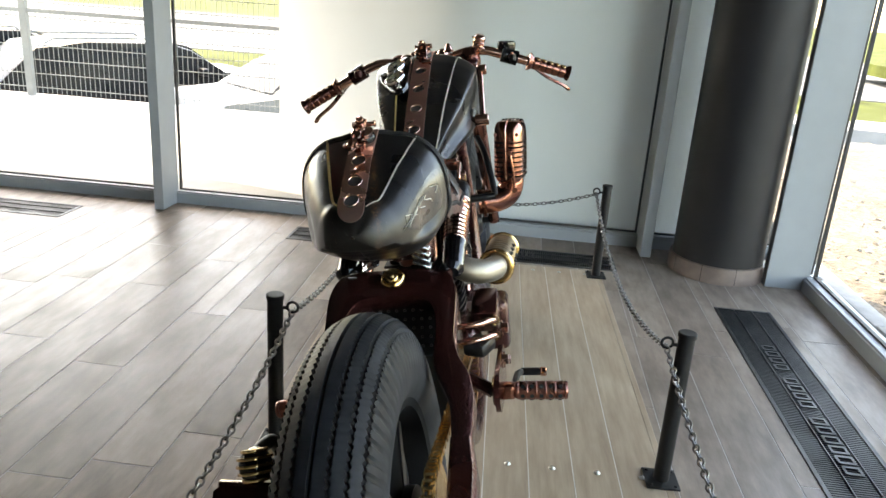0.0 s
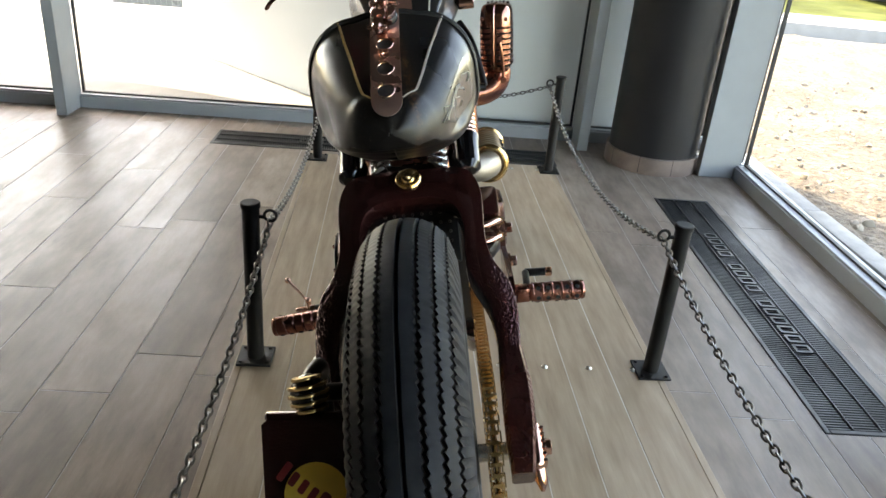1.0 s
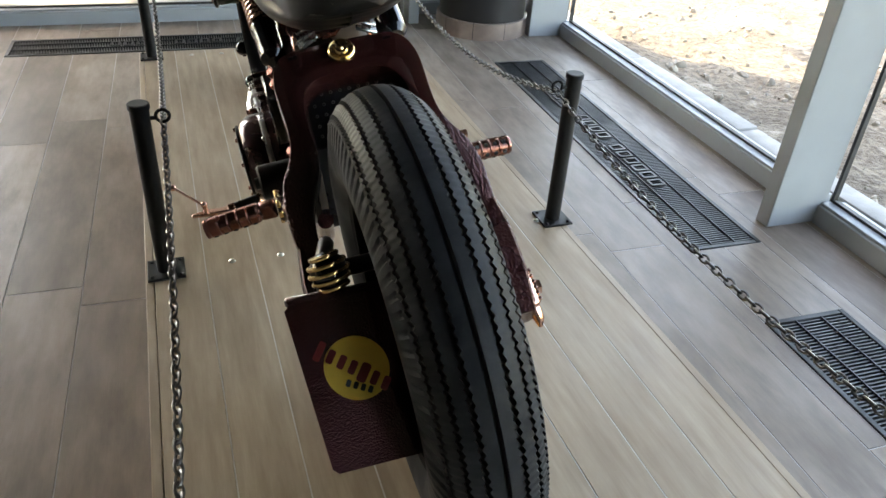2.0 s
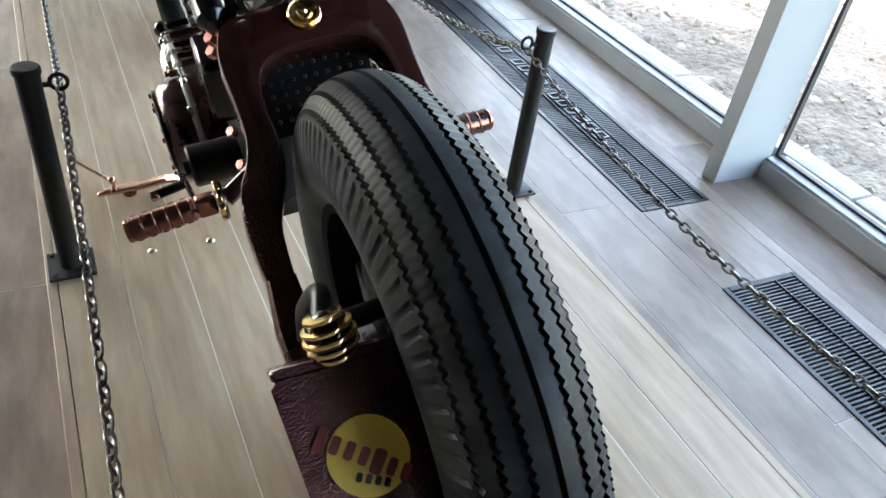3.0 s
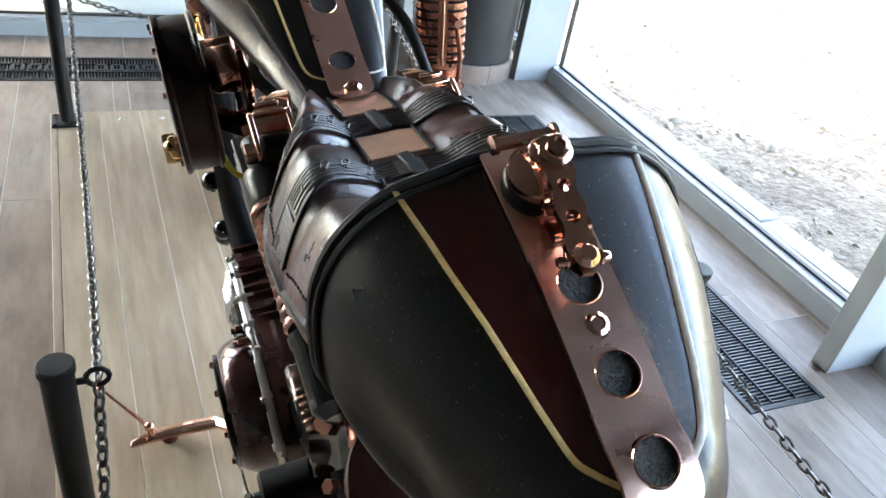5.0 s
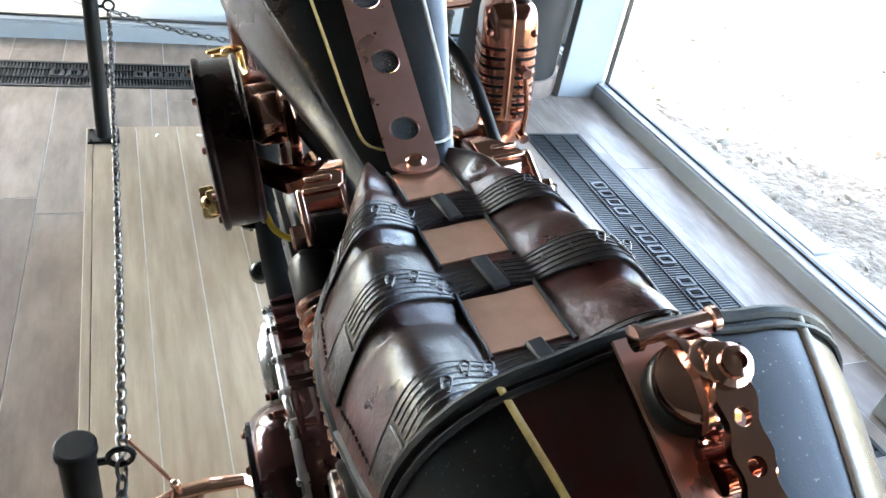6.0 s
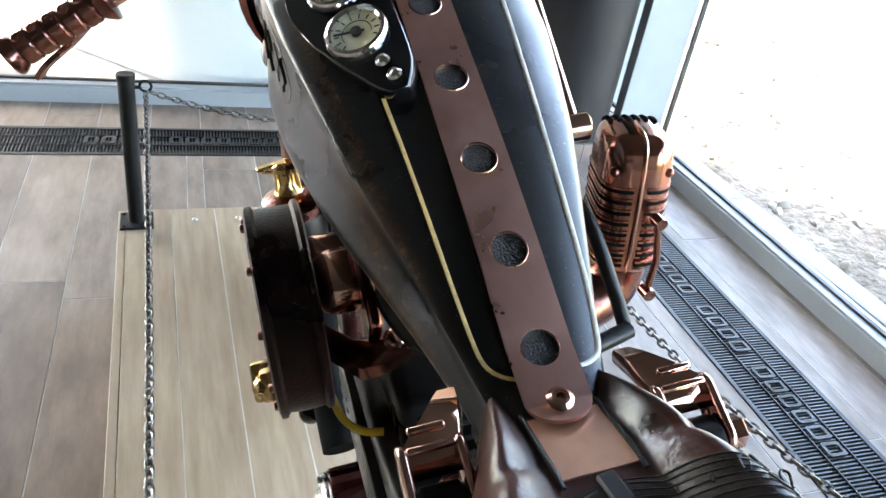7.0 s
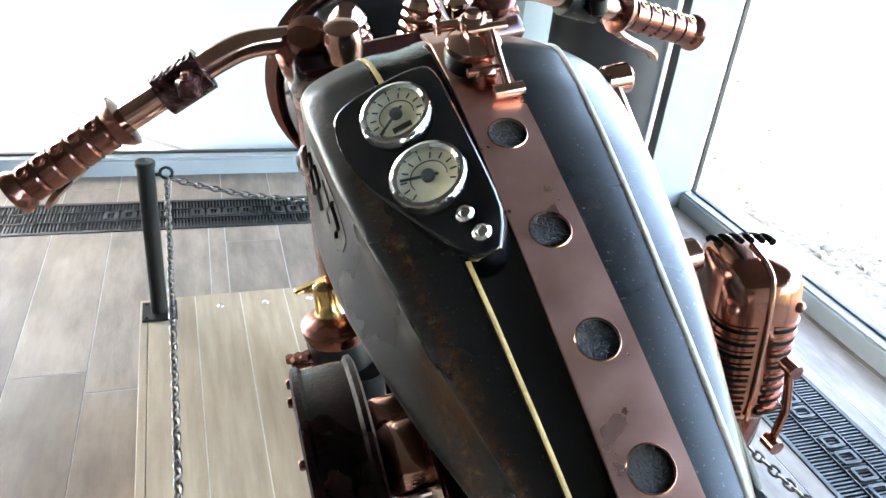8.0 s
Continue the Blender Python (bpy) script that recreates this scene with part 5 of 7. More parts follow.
# ---- filler cap with lever, on tank and on tail ----
def filler(prof, y, scale, name, spin=0.0):
    p, t, nn = strap_frame(prof, y)
    m = axis_matrix(p, nn, t) @ pose(0, 0, 0, 0, 0, spin) @ Matrix.Diagonal((scale, scale, scale, 1))
    f = m
    bm = bm_new()
    add_lathe(bm, [(0.023, 0.0), (0.025, 0.003), (0.025, 0.017), (0.0235, 0.019)], f, 28)
    cap = bp(name, bm, M_BLACK, "copper filler cap with a hinged lever on a black ring")
    bm = bm_new()
    add_lathe(bm, [(0.0225, 0.018), (0.0238, 0.02), (0.0238, 0.027), (0.02, 0.031), (0.012, 0.033), (0.009, 0.0365), (0.0055, 0.038), (0.0055, 0.042), (0.003, 0.043)], f, 28)
    part("cap", bm, M_COPPER, cap)
    bm = bm_new()
    for s in (-1, 1):
        rings = [[f @ V((x, s * 0.0075 + dy, z + dz)) for dy, dz in ((-0.002, -0.004), (0.002, -0.004), (0.002, 0.004), (-0.002, 0.004))] for x, z in ((-0.03, 0.024), (-0.018, 0.036), (0.0, 0.04), (0.016, 0.036), (0.026, 0.024))]
        add_loft(bm, rings)
    part("lever", bm, M_COPPER, cap)
    bm = bm_new()
    add_tube(bm, [f @ V((-0.03, -0.022, 0.026)), f @ V((-0.03, 0.022, 0.026))], 0.0052 * scale, 10)
    for s in (-1, 1):
        add_lathe(bm, [(0.004 * scale, 0), (0.0075 * scale, 0.001), (0.0075 * scale, 0.005 * scale), (0.004 * scale, 0.006 * scale)], axis_matrix(f @ V((-0.03, s * 0.02, 0.026)), f.to_3x3() @ V((0, s, 0))), 12)
    part("lever_bar", bm, M_COPPER, cap)
    bm = bm_new()
    add_lathe(bm, [(0.0095, 0.036), (0.0115, 0.038), (0.0115, 0.045), (0.009, 0.048), (0.007, 0.0485), (0.0065, 0.0525), (0.003, 0.0535)], f @ Matrix.Translation((-0.004, 0.0, 0.0)), 20)
    part("cap_knob", bm, M_COPPER, cap)
    bm = bm_new()
    add_box(bm, f @ V((0.032, 0, 0.012)), (0.016 * scale, 0.02 * scale, 0.022 * scale), m=f.to_3x3().normalized().to_4x4(), bevel=0.003)
    add_tube(bm, [f @ V((0.034, -0.016, 0.02)), f @ V((0.034, 0.016, 0.02))], 0.004 * scale, 10)
    part("hinge", bm, M_COPPER_DK, cap)
    if name == "tank_filler":
        bm = bm_new()
        add_tube(bm, [f @ V((0.006, 0.012, 0.041)), f @ V((0.05, 0.014, 0.011))], 0.0028, 10)
        add_tube(bm, [f @ V((0.006, -0.008, 0.041)), f @ V((0.006, 0.026, 0.041))], 0.0036, 10)
        part("lever_rod", bm, M_COPPER, cap)
        bm = bm_new()
        add_lathe(bm, [(0.003, -0.012), (0.0055, -0.011), (0.0055, 0.011), (0.003, 0.012)], axis_matrix(f @ V((0.051, 0.014, 0.009)), f.to_3x3() @ V((0, 1, 0))), 14)
        part("rod_foot", bm, M_COPPER, cap)
    return cap


filler(TANK_TOP, 0.325, 0.85, "tank_filler", 180)

# ---- tail: a teardrop cowl behind the seat ----
TAIL_END = -0.589
TAIL_NOSE = [(TAIL_END + 0.039 * k / 14, 0.764 + 0.0458 * (1 - (1 - k / 14) ** 2.2)) for k in range(14)]
TAIL_TOP = TAIL_NOSE + [(-0.55, 0.8098), (-0.525, 0.826), (-0.484, 0.849), (-0.44, 0.869), (-0.40, 0.885), (-0.36, 0.899), (-0.34, 0.904)]


def tail_table(rows, end, front):
    """Stretches a table from the blunt end to the lip, and draws its end in to TAIL_END."""
    out = []
    for y, v_ in rows:
        u = (y + 0.61) / 0.208
        out.append((y + 0.021 * max(0.0, 1 - u), v_ * (end + (front - end) * u)))
    return out


TAIL_W = tail_table([(-0.61, 0.004), (-0.608, 0.024), (-0.602, 0.046), (-0.59, 0.064), (-0.57, 0.081), (-0.545, 0.097), (-0.515, 0.111), (-0.48, 0.122), (-0.44, 0.1275), (-0.4, 0.127)], 0.727, 0.971)
TAIL_H = tail_table([(-0.61, 0.006), (-0.608, 0.022), (-0.602, 0.046), (-0.59, 0.064), (-0.57, 0.083), (-0.54, 0.105), (-0.5, 0.125), (-0.46, 0.137), (-0.4, 0.145)], 1.188, 1.04)
TAIL_TUCK = tail_table([(-0.61, 1.0), (-0.57, 0.98), (-0.5, 0.8), (-0.4, 0.63)], 1.284, 1.284)
TAIL_SKIRT = tail_table([(-0.61, 0.0), (-0.57, 0.05), (-0.52, 0.13), (-0.46, 0.2)], 2.327, 2.327)
TAIL_N = 2.646


def tail_point(y, a, lift=0.0):
    zt, w, h = curve1(TAIL_TOP, y), curve1(TAIL_W, y), curve1(TAIL_H, y)
    s = 1 if a >= 0 else -1
    a = abs(a)
    if a <= 1:
        t = a * math.pi / 2
        x = w * abs(math.sin(t)) ** (2 / TAIL_N)
        z = zt - h * 0.752 * (1 - abs(math.cos(t)) ** (2 / TAIL_N))
        z -= 0.003 * math.exp(-((x / w - 0.36) / 0.14) ** 2)
    else:
        t = (a - 1)
        x = w * math.sqrt(max(0.0, 1 - min(1.0, curve1(TAIL_TUCK, y) * t) ** 2))
        z = zt - h * 0.752 - h * curve1(TAIL_SKIRT, y) * t
    # scalloped flanks: a teardrop hollow with a firm upper edge
    k = math.exp(-((y + 0.478) / 0.045) ** 2 - ((a - 1.0) / 0.22) ** 2)
    x -= 0.014 * k
    p = V((s * x, y, z))
    if lift:
        p += V((s * x / max(w, 0.01) * 0.8, -0.35, 0.9)).normalized() * lift
    return p


def tail_y(k, n_):
    """Rows close together towards the rounded end."""
    u = k / n_
    return TAIL_END + (-0.402 - TAIL_END) * (u ** 1.7)


bm = bm_new()
rings = []
for k in range(34):
    y = tail_y(k, 33)
    n_ = 24
    rings.append([tail_point(y, 2.0 * (j - n_) / n_) for j in range(2 * n_ + 1)])
inner = []
for r in rings:
    c = sum(r, V()) / len(r)
    inner.append([p + (c - p) * 0.05 for p in r])
add_loft(bm, [list(o) + list(reversed(i)) for o, i in zip(rings, inner)])
tail = bp("tail_cowl", bm, M_PAINT, "teardrop tail cowl in rubbed black and bronze paint", angle=60)
# black piping on the front lip
bm = bm_new()
lip = [tail_point(-0.403, 2.0 * (j - 24) / 24, 0.0) for j in range(49)]
add_tube(bm, lip, 0.0034, 8)
add_tube(bm, [p_ + V((0, -0.007, -0.001)) for p_ in lip], 0.0017, 6)
bp("piping", bm, M_PIPING, "black stitched leather piping", tail)
# hollow with window sheen painted as lighter grey, and plain emblem strokes on each flank
for s in (1,):
    rows = []
    for k in range(15):
        u = k / 14
        y = -0.545 + 0.125 * u
        e = math.sqrt(max(0.0, 1 - (2 * u - 1) ** 2))
        rows.append((y, s * (0.84 - 0.22 * e * (0.5 + 0.5 * u)), s * (0.84 + 0.25 * e * (0.5 + 0.5 * u))))
    rows = [r for r in rows if abs(r[2] - r[1]) > 0.02]
    bp("flank_panel", skin_strip(tail_point, rows, 0.0005), M_DENT, "teardrop hollow with its silver sheen painted in", tail, 60)
    for k in range(6):
        pts = [tail_point(-0.535 + 0.016 * k + 0.012 * math.sin(j * 0.8 + k), s * (0.78 + 0.024 * j + 0.02 * math.sin(k * 2.1)), 0.0012) for j in range(6)]
        pin_curve(pts, M_PIN_PALE, 0.0013, "emblem_stroke", tail)


def tail_half(y):
    """Half-width of the tail's centre band."""
    return curve1([(-0.565, 0.017), (-0.5619, 0.0207), (-0.558, 0.0252), (-0.5532, 0.0292), (-0.547, 0.0322), (-0.5408, 0.0345), (-0.5247, 0.0393), (-0.4961, 0.0462), (-0.4564, 0.0561), (-0.4167, 0.0647), (-0.405, 0.067)], y)


rows = []
for k in range(36):
    y = -0.565 + 0.16 * (k / 35) ** 1.8
    rows.append((y, a_of_x(TAIL_W, y, -tail_half(y)), a_of_x(TAIL_W, y, 0.018)))
bp("tail_band", skin_strip(tail_point, rows, 0.0007), M_BAND, "glossy black-cherry centre band", tail, 60)
for s, mat in ((-1, M_PIN), (1, M_PIN_PALE)):
    pts = []
    for k in range(34):
        y = -0.565 + 0.16 * (k / 33) ** 1.9
        pts.append(tail_point(y, s * a_of_x(TAIL_W, y, tail_half(y) * (1.17 if s > 0 else 1.0)), 0.0012))
    pin_curve(pts, mat, parent=tail)
tail_strap = strap(TAIL_TOP, -0.5815, -0.406, 0.0198, [-0.562, -0.525, -0.484], 0.0112, True, "tail_strap", M_COPPER_TAIL, tail)
for y in (-0.503,):
    p, t, nn = strap_frame(TAIL_TOP, y)
    bm = bm_new()
    add_lathe(bm, [(0.0062, 0.003), (0.0062, 0.006), (0.004, 0.0072), (0.003, 0.0055), (0.001, 0.0055)], axis_matrix(p, nn), 14)
    part("strap_bolt", bm, M_COPPER, tail_strap)
tail_cap = filler(TAIL_TOP, -0.432, 0.74, "tail_filler", 180)
p, t, nn = strap_frame(TAIL_TOP, -0.432)
fm = axis_matrix(p, nn, t) @ pose(0, 0, 0, 0, 0, 180)
# drilled lever lying back over the strap, on a hinge foot
bm = bm_new()
wave = [(-0.006 + 0.0035 * k, 0.0068 + 0.0011 * math.cos(k * 1.15)) for k in range(20)]
out = [(x, w) for x, w in wave] + [(0.066, 0.003), (0.066, -0.003)] + [(x, -w) for x, w in reversed(wave)]
LV = fm @ Matrix.Translation((0, 0.002, 0.0335)) @ pose(0, 0, 0, 0, 7, -8)
add_plate(bm, list(reversed(out)), 0.0045, LV, holes=[circle2(0.02, 0, 0.0036, 14), circle2(0.037, 0, 0.0036, 14)])
part("drilled_lever", bm, M_COPPER, tail_cap, "drilled copper lever")
bm = bm_new()
add_lathe(bm, [(0.0085, 0.0), (0.0085, 0.003), (0.006, 0.0045), (0.0058, 0.008), (0.0032, 0.009), (0.003, 0.007)], LV @ Matrix.Translation((0.002, 0, 0.004)), 18)
part("lever_boss", bm, M_COPPER, tail_cap)
bm = bm_new()
add_lathe(bm, [(0.005, -0.004), (0.0065, -0.003), (0.0065, 0.006), (0.004, 0.0085)], LV @ Matrix.Translation((0.058, 0, 0.001)), 16)
for q in (-1, 1):
    add_bolt(bm, LV @ V((0.058, q * 0.008, 0.002)), LV.to_3x3() @ V((0, q, 0)), 0.003, 0.005)
part("lever_knob", bm, M_COPPER, tail_cap)
bm = bm_new()
add_box(bm, fm @ V((0.033, -0.003, 0.013)), (0.012, 0.014, 0.022), m=fm.to_3x3().to_4x4() @ pose(0, 0, 0, 0, 15, 0), bevel=0.004, seg=3)
add_lathe(bm, [(0.0062, -0.01), (0.0062, 0.01)], axis_matrix(fm @ V((0.036, -0.002, 0.021)), fm.to_3x3() @ V((0, 1, 0))), 16)
part("hinge_foot", bm, M_COPPER_MIC, tail_cap)

# ---- saddle ----
SEAT_W = [(-0.39, 0.112), (-0.33, 0.12), (-0.285, 0.124), (-0.25, 0.126), (-0.2, 0.121), (-0.18, 0.116), (-0.15, 0.105), (-0.115, 0.09), (-0.09, 0.079), (-0.06, 0.065), (-0.03, 0.05), (-0.015, 0.042)]
SEAT_Z = [(-0.39, 0.795), (-0.33, 0.778), (-0.28, 0.771), (-0.2, 0.767), (-0.15, 0.762), (-0.1, 0.762), (-0.05, 0.753), (-0.015, 0.742)]
CREASE = [-0.345, -0.258, -0.165, -0.085]


def seat_point(y, u, lift=0.0):
    """u from -1 (left edge) to 1."""
    w = curve1(SEAT_W, y)
    a = abs(u)
    # creases bow backwards away from the middle
    yy = y + 0.03 * a * a
    puff = 1.0
    for c in CREASE:
        puff = min(puff, abs(yy - c) / 0.022)
    puff = min(1.0, puff) ** 0.5
    z = curve1(SEAT_Z, y)
    inner_ = 0.03 / w
    if a > inner_:
        b = (a - inner_) / (1 - inner_)
        z += 0.024 * math.sin(min(1.0, b * 1.35) * math.pi * 0.62) * (0.72 + 0.28 * puff) * min(1.0, w / 0.09)
        z -= 0.062 * max(0.0, b - 0.45) ** 2 / 0.3
        z -= (1 - puff) * 0.004
    x = math.copysign(w * a, u)
    return V((x, y, z + lift))


def seat_skin(u0, u1, y0, y1, nu, ny, lift=0.0, drop=0.02):
    bm = bm_new()
    rows = []
    for i in range(ny + 1):
        y = y0 + (y1 - y0) * i / ny
        top = [seat_point(y, u0 + (u1 - u0) * j / nu, lift) for j in range(nu + 1)]
        low = [p_ - V((0, 0, drop)) for p_ in reversed(top)]
        rows.append(top + low)
    add_loft(bm, rows)
    return bm


seat = bp("seat", seat_skin(-1, 1, -0.4, -0.018, 46, 60, 0.0, 0.022), M_LEATHER, "dark brown leather saddle with copper inlays and tooled straps", angle=60)
bm = bm_new()
for s in (-1, 1):
    edge_p = [seat_point(-0.4 + 0.382 * k / 40, s * 0.995, -0.004) for k in range(41)]
    add_tube(bm, edge_p, 0.0042, 8)
part("edge_piping", bm, M_PIPING, seat, "laced black edge")
bm = bm_new()
for s in (-1, 1):
    for k in range(60):
        p_ = seat_point(-0.39 + 0.37 * k / 59, s * 0.955, 0.0012)
        add_box(bm, p_, (0.0016, 0.0032, 0.0012))
tagged(part("stitch", bm, M_PIPING, seat), kind="stuff")
# copper inlays down the middle
for y0, y1 in ((-0.106, -0.052), (-0.198, -0.15), (-0.298, -0.243)):
    bm = bm_new()
    rows = []
    for i in range(7):
        y = y0 + (y1 - y0) * i / 6
        zc = curve1(SEAT_Z, y)
        hw = 0.0265 * (1.0 if y < -0.12 else 0.92)
        rows.append([V((hw * (j / 4 - 1), y, zc + 0.0016 + 0.0003 * math.sin(9 * y * 40 + j))) for j in range(9)] + [V((hw * (1 - j / 4), y, zc - 0.004)) for j in range(9)])
    add_loft(bm, rows)
    part("copper_inlay", bm, M_COPPER_PALE, seat, "pale copper plate let into the seat", 60)
    for s in (-1, 1):
        bm = bm_new()
        cord = [V((s * 0.028 * (1.0 if y < -0.12 else 0.92), y, curve1(SEAT_Z, y) + 0.0022)) for y in [y0 - 0.006 + (y1 - y0 + 0.012) * j / 8 for j in range(9)]]
        add_tube(bm, cord, 0.0018, 8)
        part("inlay_piping", bm, M_PIPING, seat)
# tooled straps that cross the seat
for k, yc in enumerate((-0.128, -0.222, -0.318)):
    wy = 0.015
    bm = bm_new()
    rows = []
    for j in range(41):
        u = -0.97 + 1.94 * j / 40
        back = -0.03 * u * u - 0.012 * abs(u)
        edge_u = 0.8 + 0.2 * min(1.0, abs(u) * 2)
        top = [seat_point(yc + back + wy * edge_u * q, u, 0.0032 + 0.0004 * math.cos(q * math.pi * 2.5)) for q in (-1, -0.6, -0.2, 0.2, 0.6, 1)]
        low = [seat_point(yc + back + wy * edge_u * q, u, -0.003) for q in (1, 0.2, -0.6, -1)]
        rows.append(top + low)
    add_loft(bm, rows)
    st = part("cross_strap", bm, M_STRAP, seat, "dark brown tooled leather strap with raised music notes", 60)
    for q in (-0.66, -0.33, 0.0, 0.33, 0.66):
        for s in (-1, 1):
            bm = bm_new()
            pts = []
            for j in range(15):
                u = s * (0.1 + 0.72 * j / 14)
                pts.append(seat_point(yc - 0.03 * u * u - 0.012 * abs(u) + wy * q, u, 0.0035))
            add_tube(bm, pts, 0.0006, 5)
            part("tooled_line", bm, M_STRAP, st)
    for q in (-1, 1):
        bm = bm_new()
        add_tube(bm, [seat_point(yc - 0.03 * u * u - 0.012 * abs(u) + wy * q * (0.8 + 0.2 * min(1.0, abs(u) * 2)), u, 0.0026) for u in [-0.97 + 1.94 * j / 40 for j in range(41)]], 0.001, 6)
        part("strap_edge", bm, M_PIPING, st)
    # the bar that ends the stave, and a clef on the other side
    bm = bm_new()
    add_tube(bm, [seat_point(yc - 0.031 + wy * q, -0.84, 0.0036) for q in (-0.75, -0.25, 0.25, 0.75)], 0.0012, 6)
    part("tooled_bar", bm, M_STRAP, st)
    bm = bm_new()
    clef = [(0.0, -0.013), (0.0012, 0.0), (0.0022, 0.013), (-0.0012, 0.0155), (-0.0022, 0.011), (0.003, 0.004), (0.0055, -0.002), (0.002, -0.0075), (-0.0042, -0.005), (-0.0045, 0.001), (0.0, 0.003), (0.0028, -0.001)]
    add_tube(bm, smooth_path([seat_point(yc - 0.023 + dy, 0.74 + dx / 0.11, 0.004) for dx, dy in clef], 4), 0.0009, 6)
    part("tooled_clef", bm, M_STRAP, st)
    rr = random.Random(k)
    for s in (-1, 1):
        for j in range(4):
            u = s * (0.32 + 0.14 * j)
            yy = yc - 0.03 * u * u - 0.012 * abs(u)
            bm = bm_new()
            c = seat_point(yy + rr.uniform(-0.006, 0.004), u, 0.0036)
            add_tube(bm, smooth_path([c, c + V((0.001, 0.006, 0.0)), c + V((0.004, 0.0085, -0.0003)), c + V((0.0065, 0.006, -0.0005)), c + V((0.005, 0.002, -0.0005)), c + V((0.002, -0.003, 0))], 3), 0.0009, 6)
            part("tooled_note", bm, M_STRAP, st)
    bm = bm_new()
    add_box(bm, seat_point(yc, 0.02, 0.0038), (0.0125, 0.037, 0.0042), m=pose(0, 0, 0, 0, 0, 8), bevel=0.0016)
    part("keeper_loop", bm, M_PIPING, st, "black leather keeper loop")
bm = bm_new()
add_box(bm, (0, -0.24, 0.71), (0.13, 0.26, 0.09), bevel=0.02, seg=2)
add_box(bm, (0, -0.05, 0.69), (0.07, 0.18, 0.08), bevel=0.015, seg=2)
bp("seat_pan", bm, M_BLACK)

# ---- engine ----
X_AX = V((1, 0, 0))
bm = bm_new()
add_box(bm, (0.0, 0.14, 0.27), (0.21, 0.36, 0.2), bevel=0.03, seg=3)
bp("crankcase", bm, M_BURG, "dark burgundy crankcase")
bm = bm_new()
add_box(bm, (-0.02, -0.12, 0.3), (0.16, 0.2, 0.2), bevel=0.025, seg=2)
bp("gearbox", bm, M_BLACK)
for tilt, y0 in ((-24, 0.1), (24, 0.2)):
    m = pose(0, y0, 0.36, -tilt, 0, 0)
    bm = bm_new()
    prof = []
    for k in range(9):
        z = 0.02 + 0.018 * k
        prof += [(0.05, z), (0.072, z + 0.002), (0.072, z + 0.008), (0.05, z + 0.01)]
    add_lathe(bm, prof, m, 28)
    cyl = bp("cylinder", bm, M_BLACK, "black finned cylinder")
    bm = bm_new()
    add_box(bm, m @ V((0, 0, 0.215)), (0.12, 0.1, 0.05), m=m.to_3x3().to_4x4(), bevel=0.014, seg=3)
    part("rocker_box", bm, M_COPPER_DK, cyl, "copper rocker box")
    for s in (-1, 1):
        bm = bm_new()
        add_tube(bm, [m @ V((s * 0.062, 0.0, 0.0)), m @ V((s * 0.056, 0.0, 0.2))], 0.009, 10)
        part("pushrod_tube", bm, M_COPPER, cyl)

# primary cover with ribs and a domed clutch cover
def stadium(c0, r0, c1, r1, n_=16):
    """The hull of two circles in the y-z plane."""
    (y0, z0), (y1, z1) = c0, c1
    d = math.atan2(z1 - z0, y1 - y0)
    g = math.acos((r0 - r1) / math.hypot(y1 - y0, z1 - z0))
    out = [(y0 + r0 * math.cos(d + g + (2 * math.pi - 2 * g) * k / n_), z0 + r0 * math.sin(d + g + (2 * math.pi - 2 * g) * k / n_)) for k in range(n_ + 1)]
    out += [(y1 + r1 * math.cos(d - g + 2 * g * k / n_), z1 + r1 * math.sin(d - g + 2 * g * k / n_)) for k in range(n_ + 1)]
    return out


LEFT_M = Matrix(((0, 0, -1, 0), (1, 0, 0, 0), (0, 1, 0, 0), (0, 0, 0, 1)))  # plate y-z, thick towards -x


def left_plate(out, x0, thick):
    bm = bm_new()
    add_plate(bm, out, thick, Matrix.Translation((x0, 0, 0)) @ LEFT_M)
    return bm


bm = left_plate(stadium((0.02, 0.268), 0.112, (0.225, 0.27), 0.095), -0.09, 0.05)
primary = bp("primary_case", bm, M_BURG_GLOSS, "dark burgundy ribbed primary case")
bm = left_plate(stadium((0.02, 0.268), 0.108, (0.225, 0.27), 0.091), -0.141, 0.012)
edge = [e for e in bm.edges if len(e.link_faces) == 2 and e.calc_face_angle(0) > 1.0]
bmesh.ops.bevel(bm, geom=edge, offset=0.004, segments=2, affect="EDGES", profile=0.5)
part("cover_rim", bm, M_STEEL, primary, "polished aluminium cover rim")
for k in range(4):
    bm = bm_new()
    y = 0.26 - 0.055 * k
    add_box(bm, (-0.112, y, 0.372 + 0.004 * k), (0.06, 0.008, 0.012), bevel=0.002)
    part("rib", bm, M_BURG_GLOSS, primary)
for y, z in ((0.275, 0.352), (0.215, 0.366), (0.15, 0.372), (0.085, 0.374), (0.03, 0.375), (-0.04, 0.355), (-0.075, 0.3), (-0.06, 0.2)):
    bm = bm_new()
    add_bolt(bm, (-0.15, y, z - 0.006), (-1, 0, 0), 0.0055, 0.006)
    add_cyl(bm, (-0.148, y, z - 0.006), (-0.13, y, z - 0.006), 0.008, 12)
    part("cover_bolt", bm, M_STEEL, primary)
bm = bm_new()
c = V((-0.15, 0.225, 0.27))
add_lathe(bm, [(0.078, 0.0), (0.078, 0.006), (0.074, 0.012), (0.066, 0.013), (0.064, 0.016), (0.055, 0.018), (0.053, 0.021), (0.035, 0.024), (0.001, 0.025)], axis_matrix(c, -X_AX), 40)
part("alternator_dome", bm, M_STEEL, primary, "stepped polished aluminium dome")
bm = bm_new()
c = V((-0.15, 0.03, 0.272))
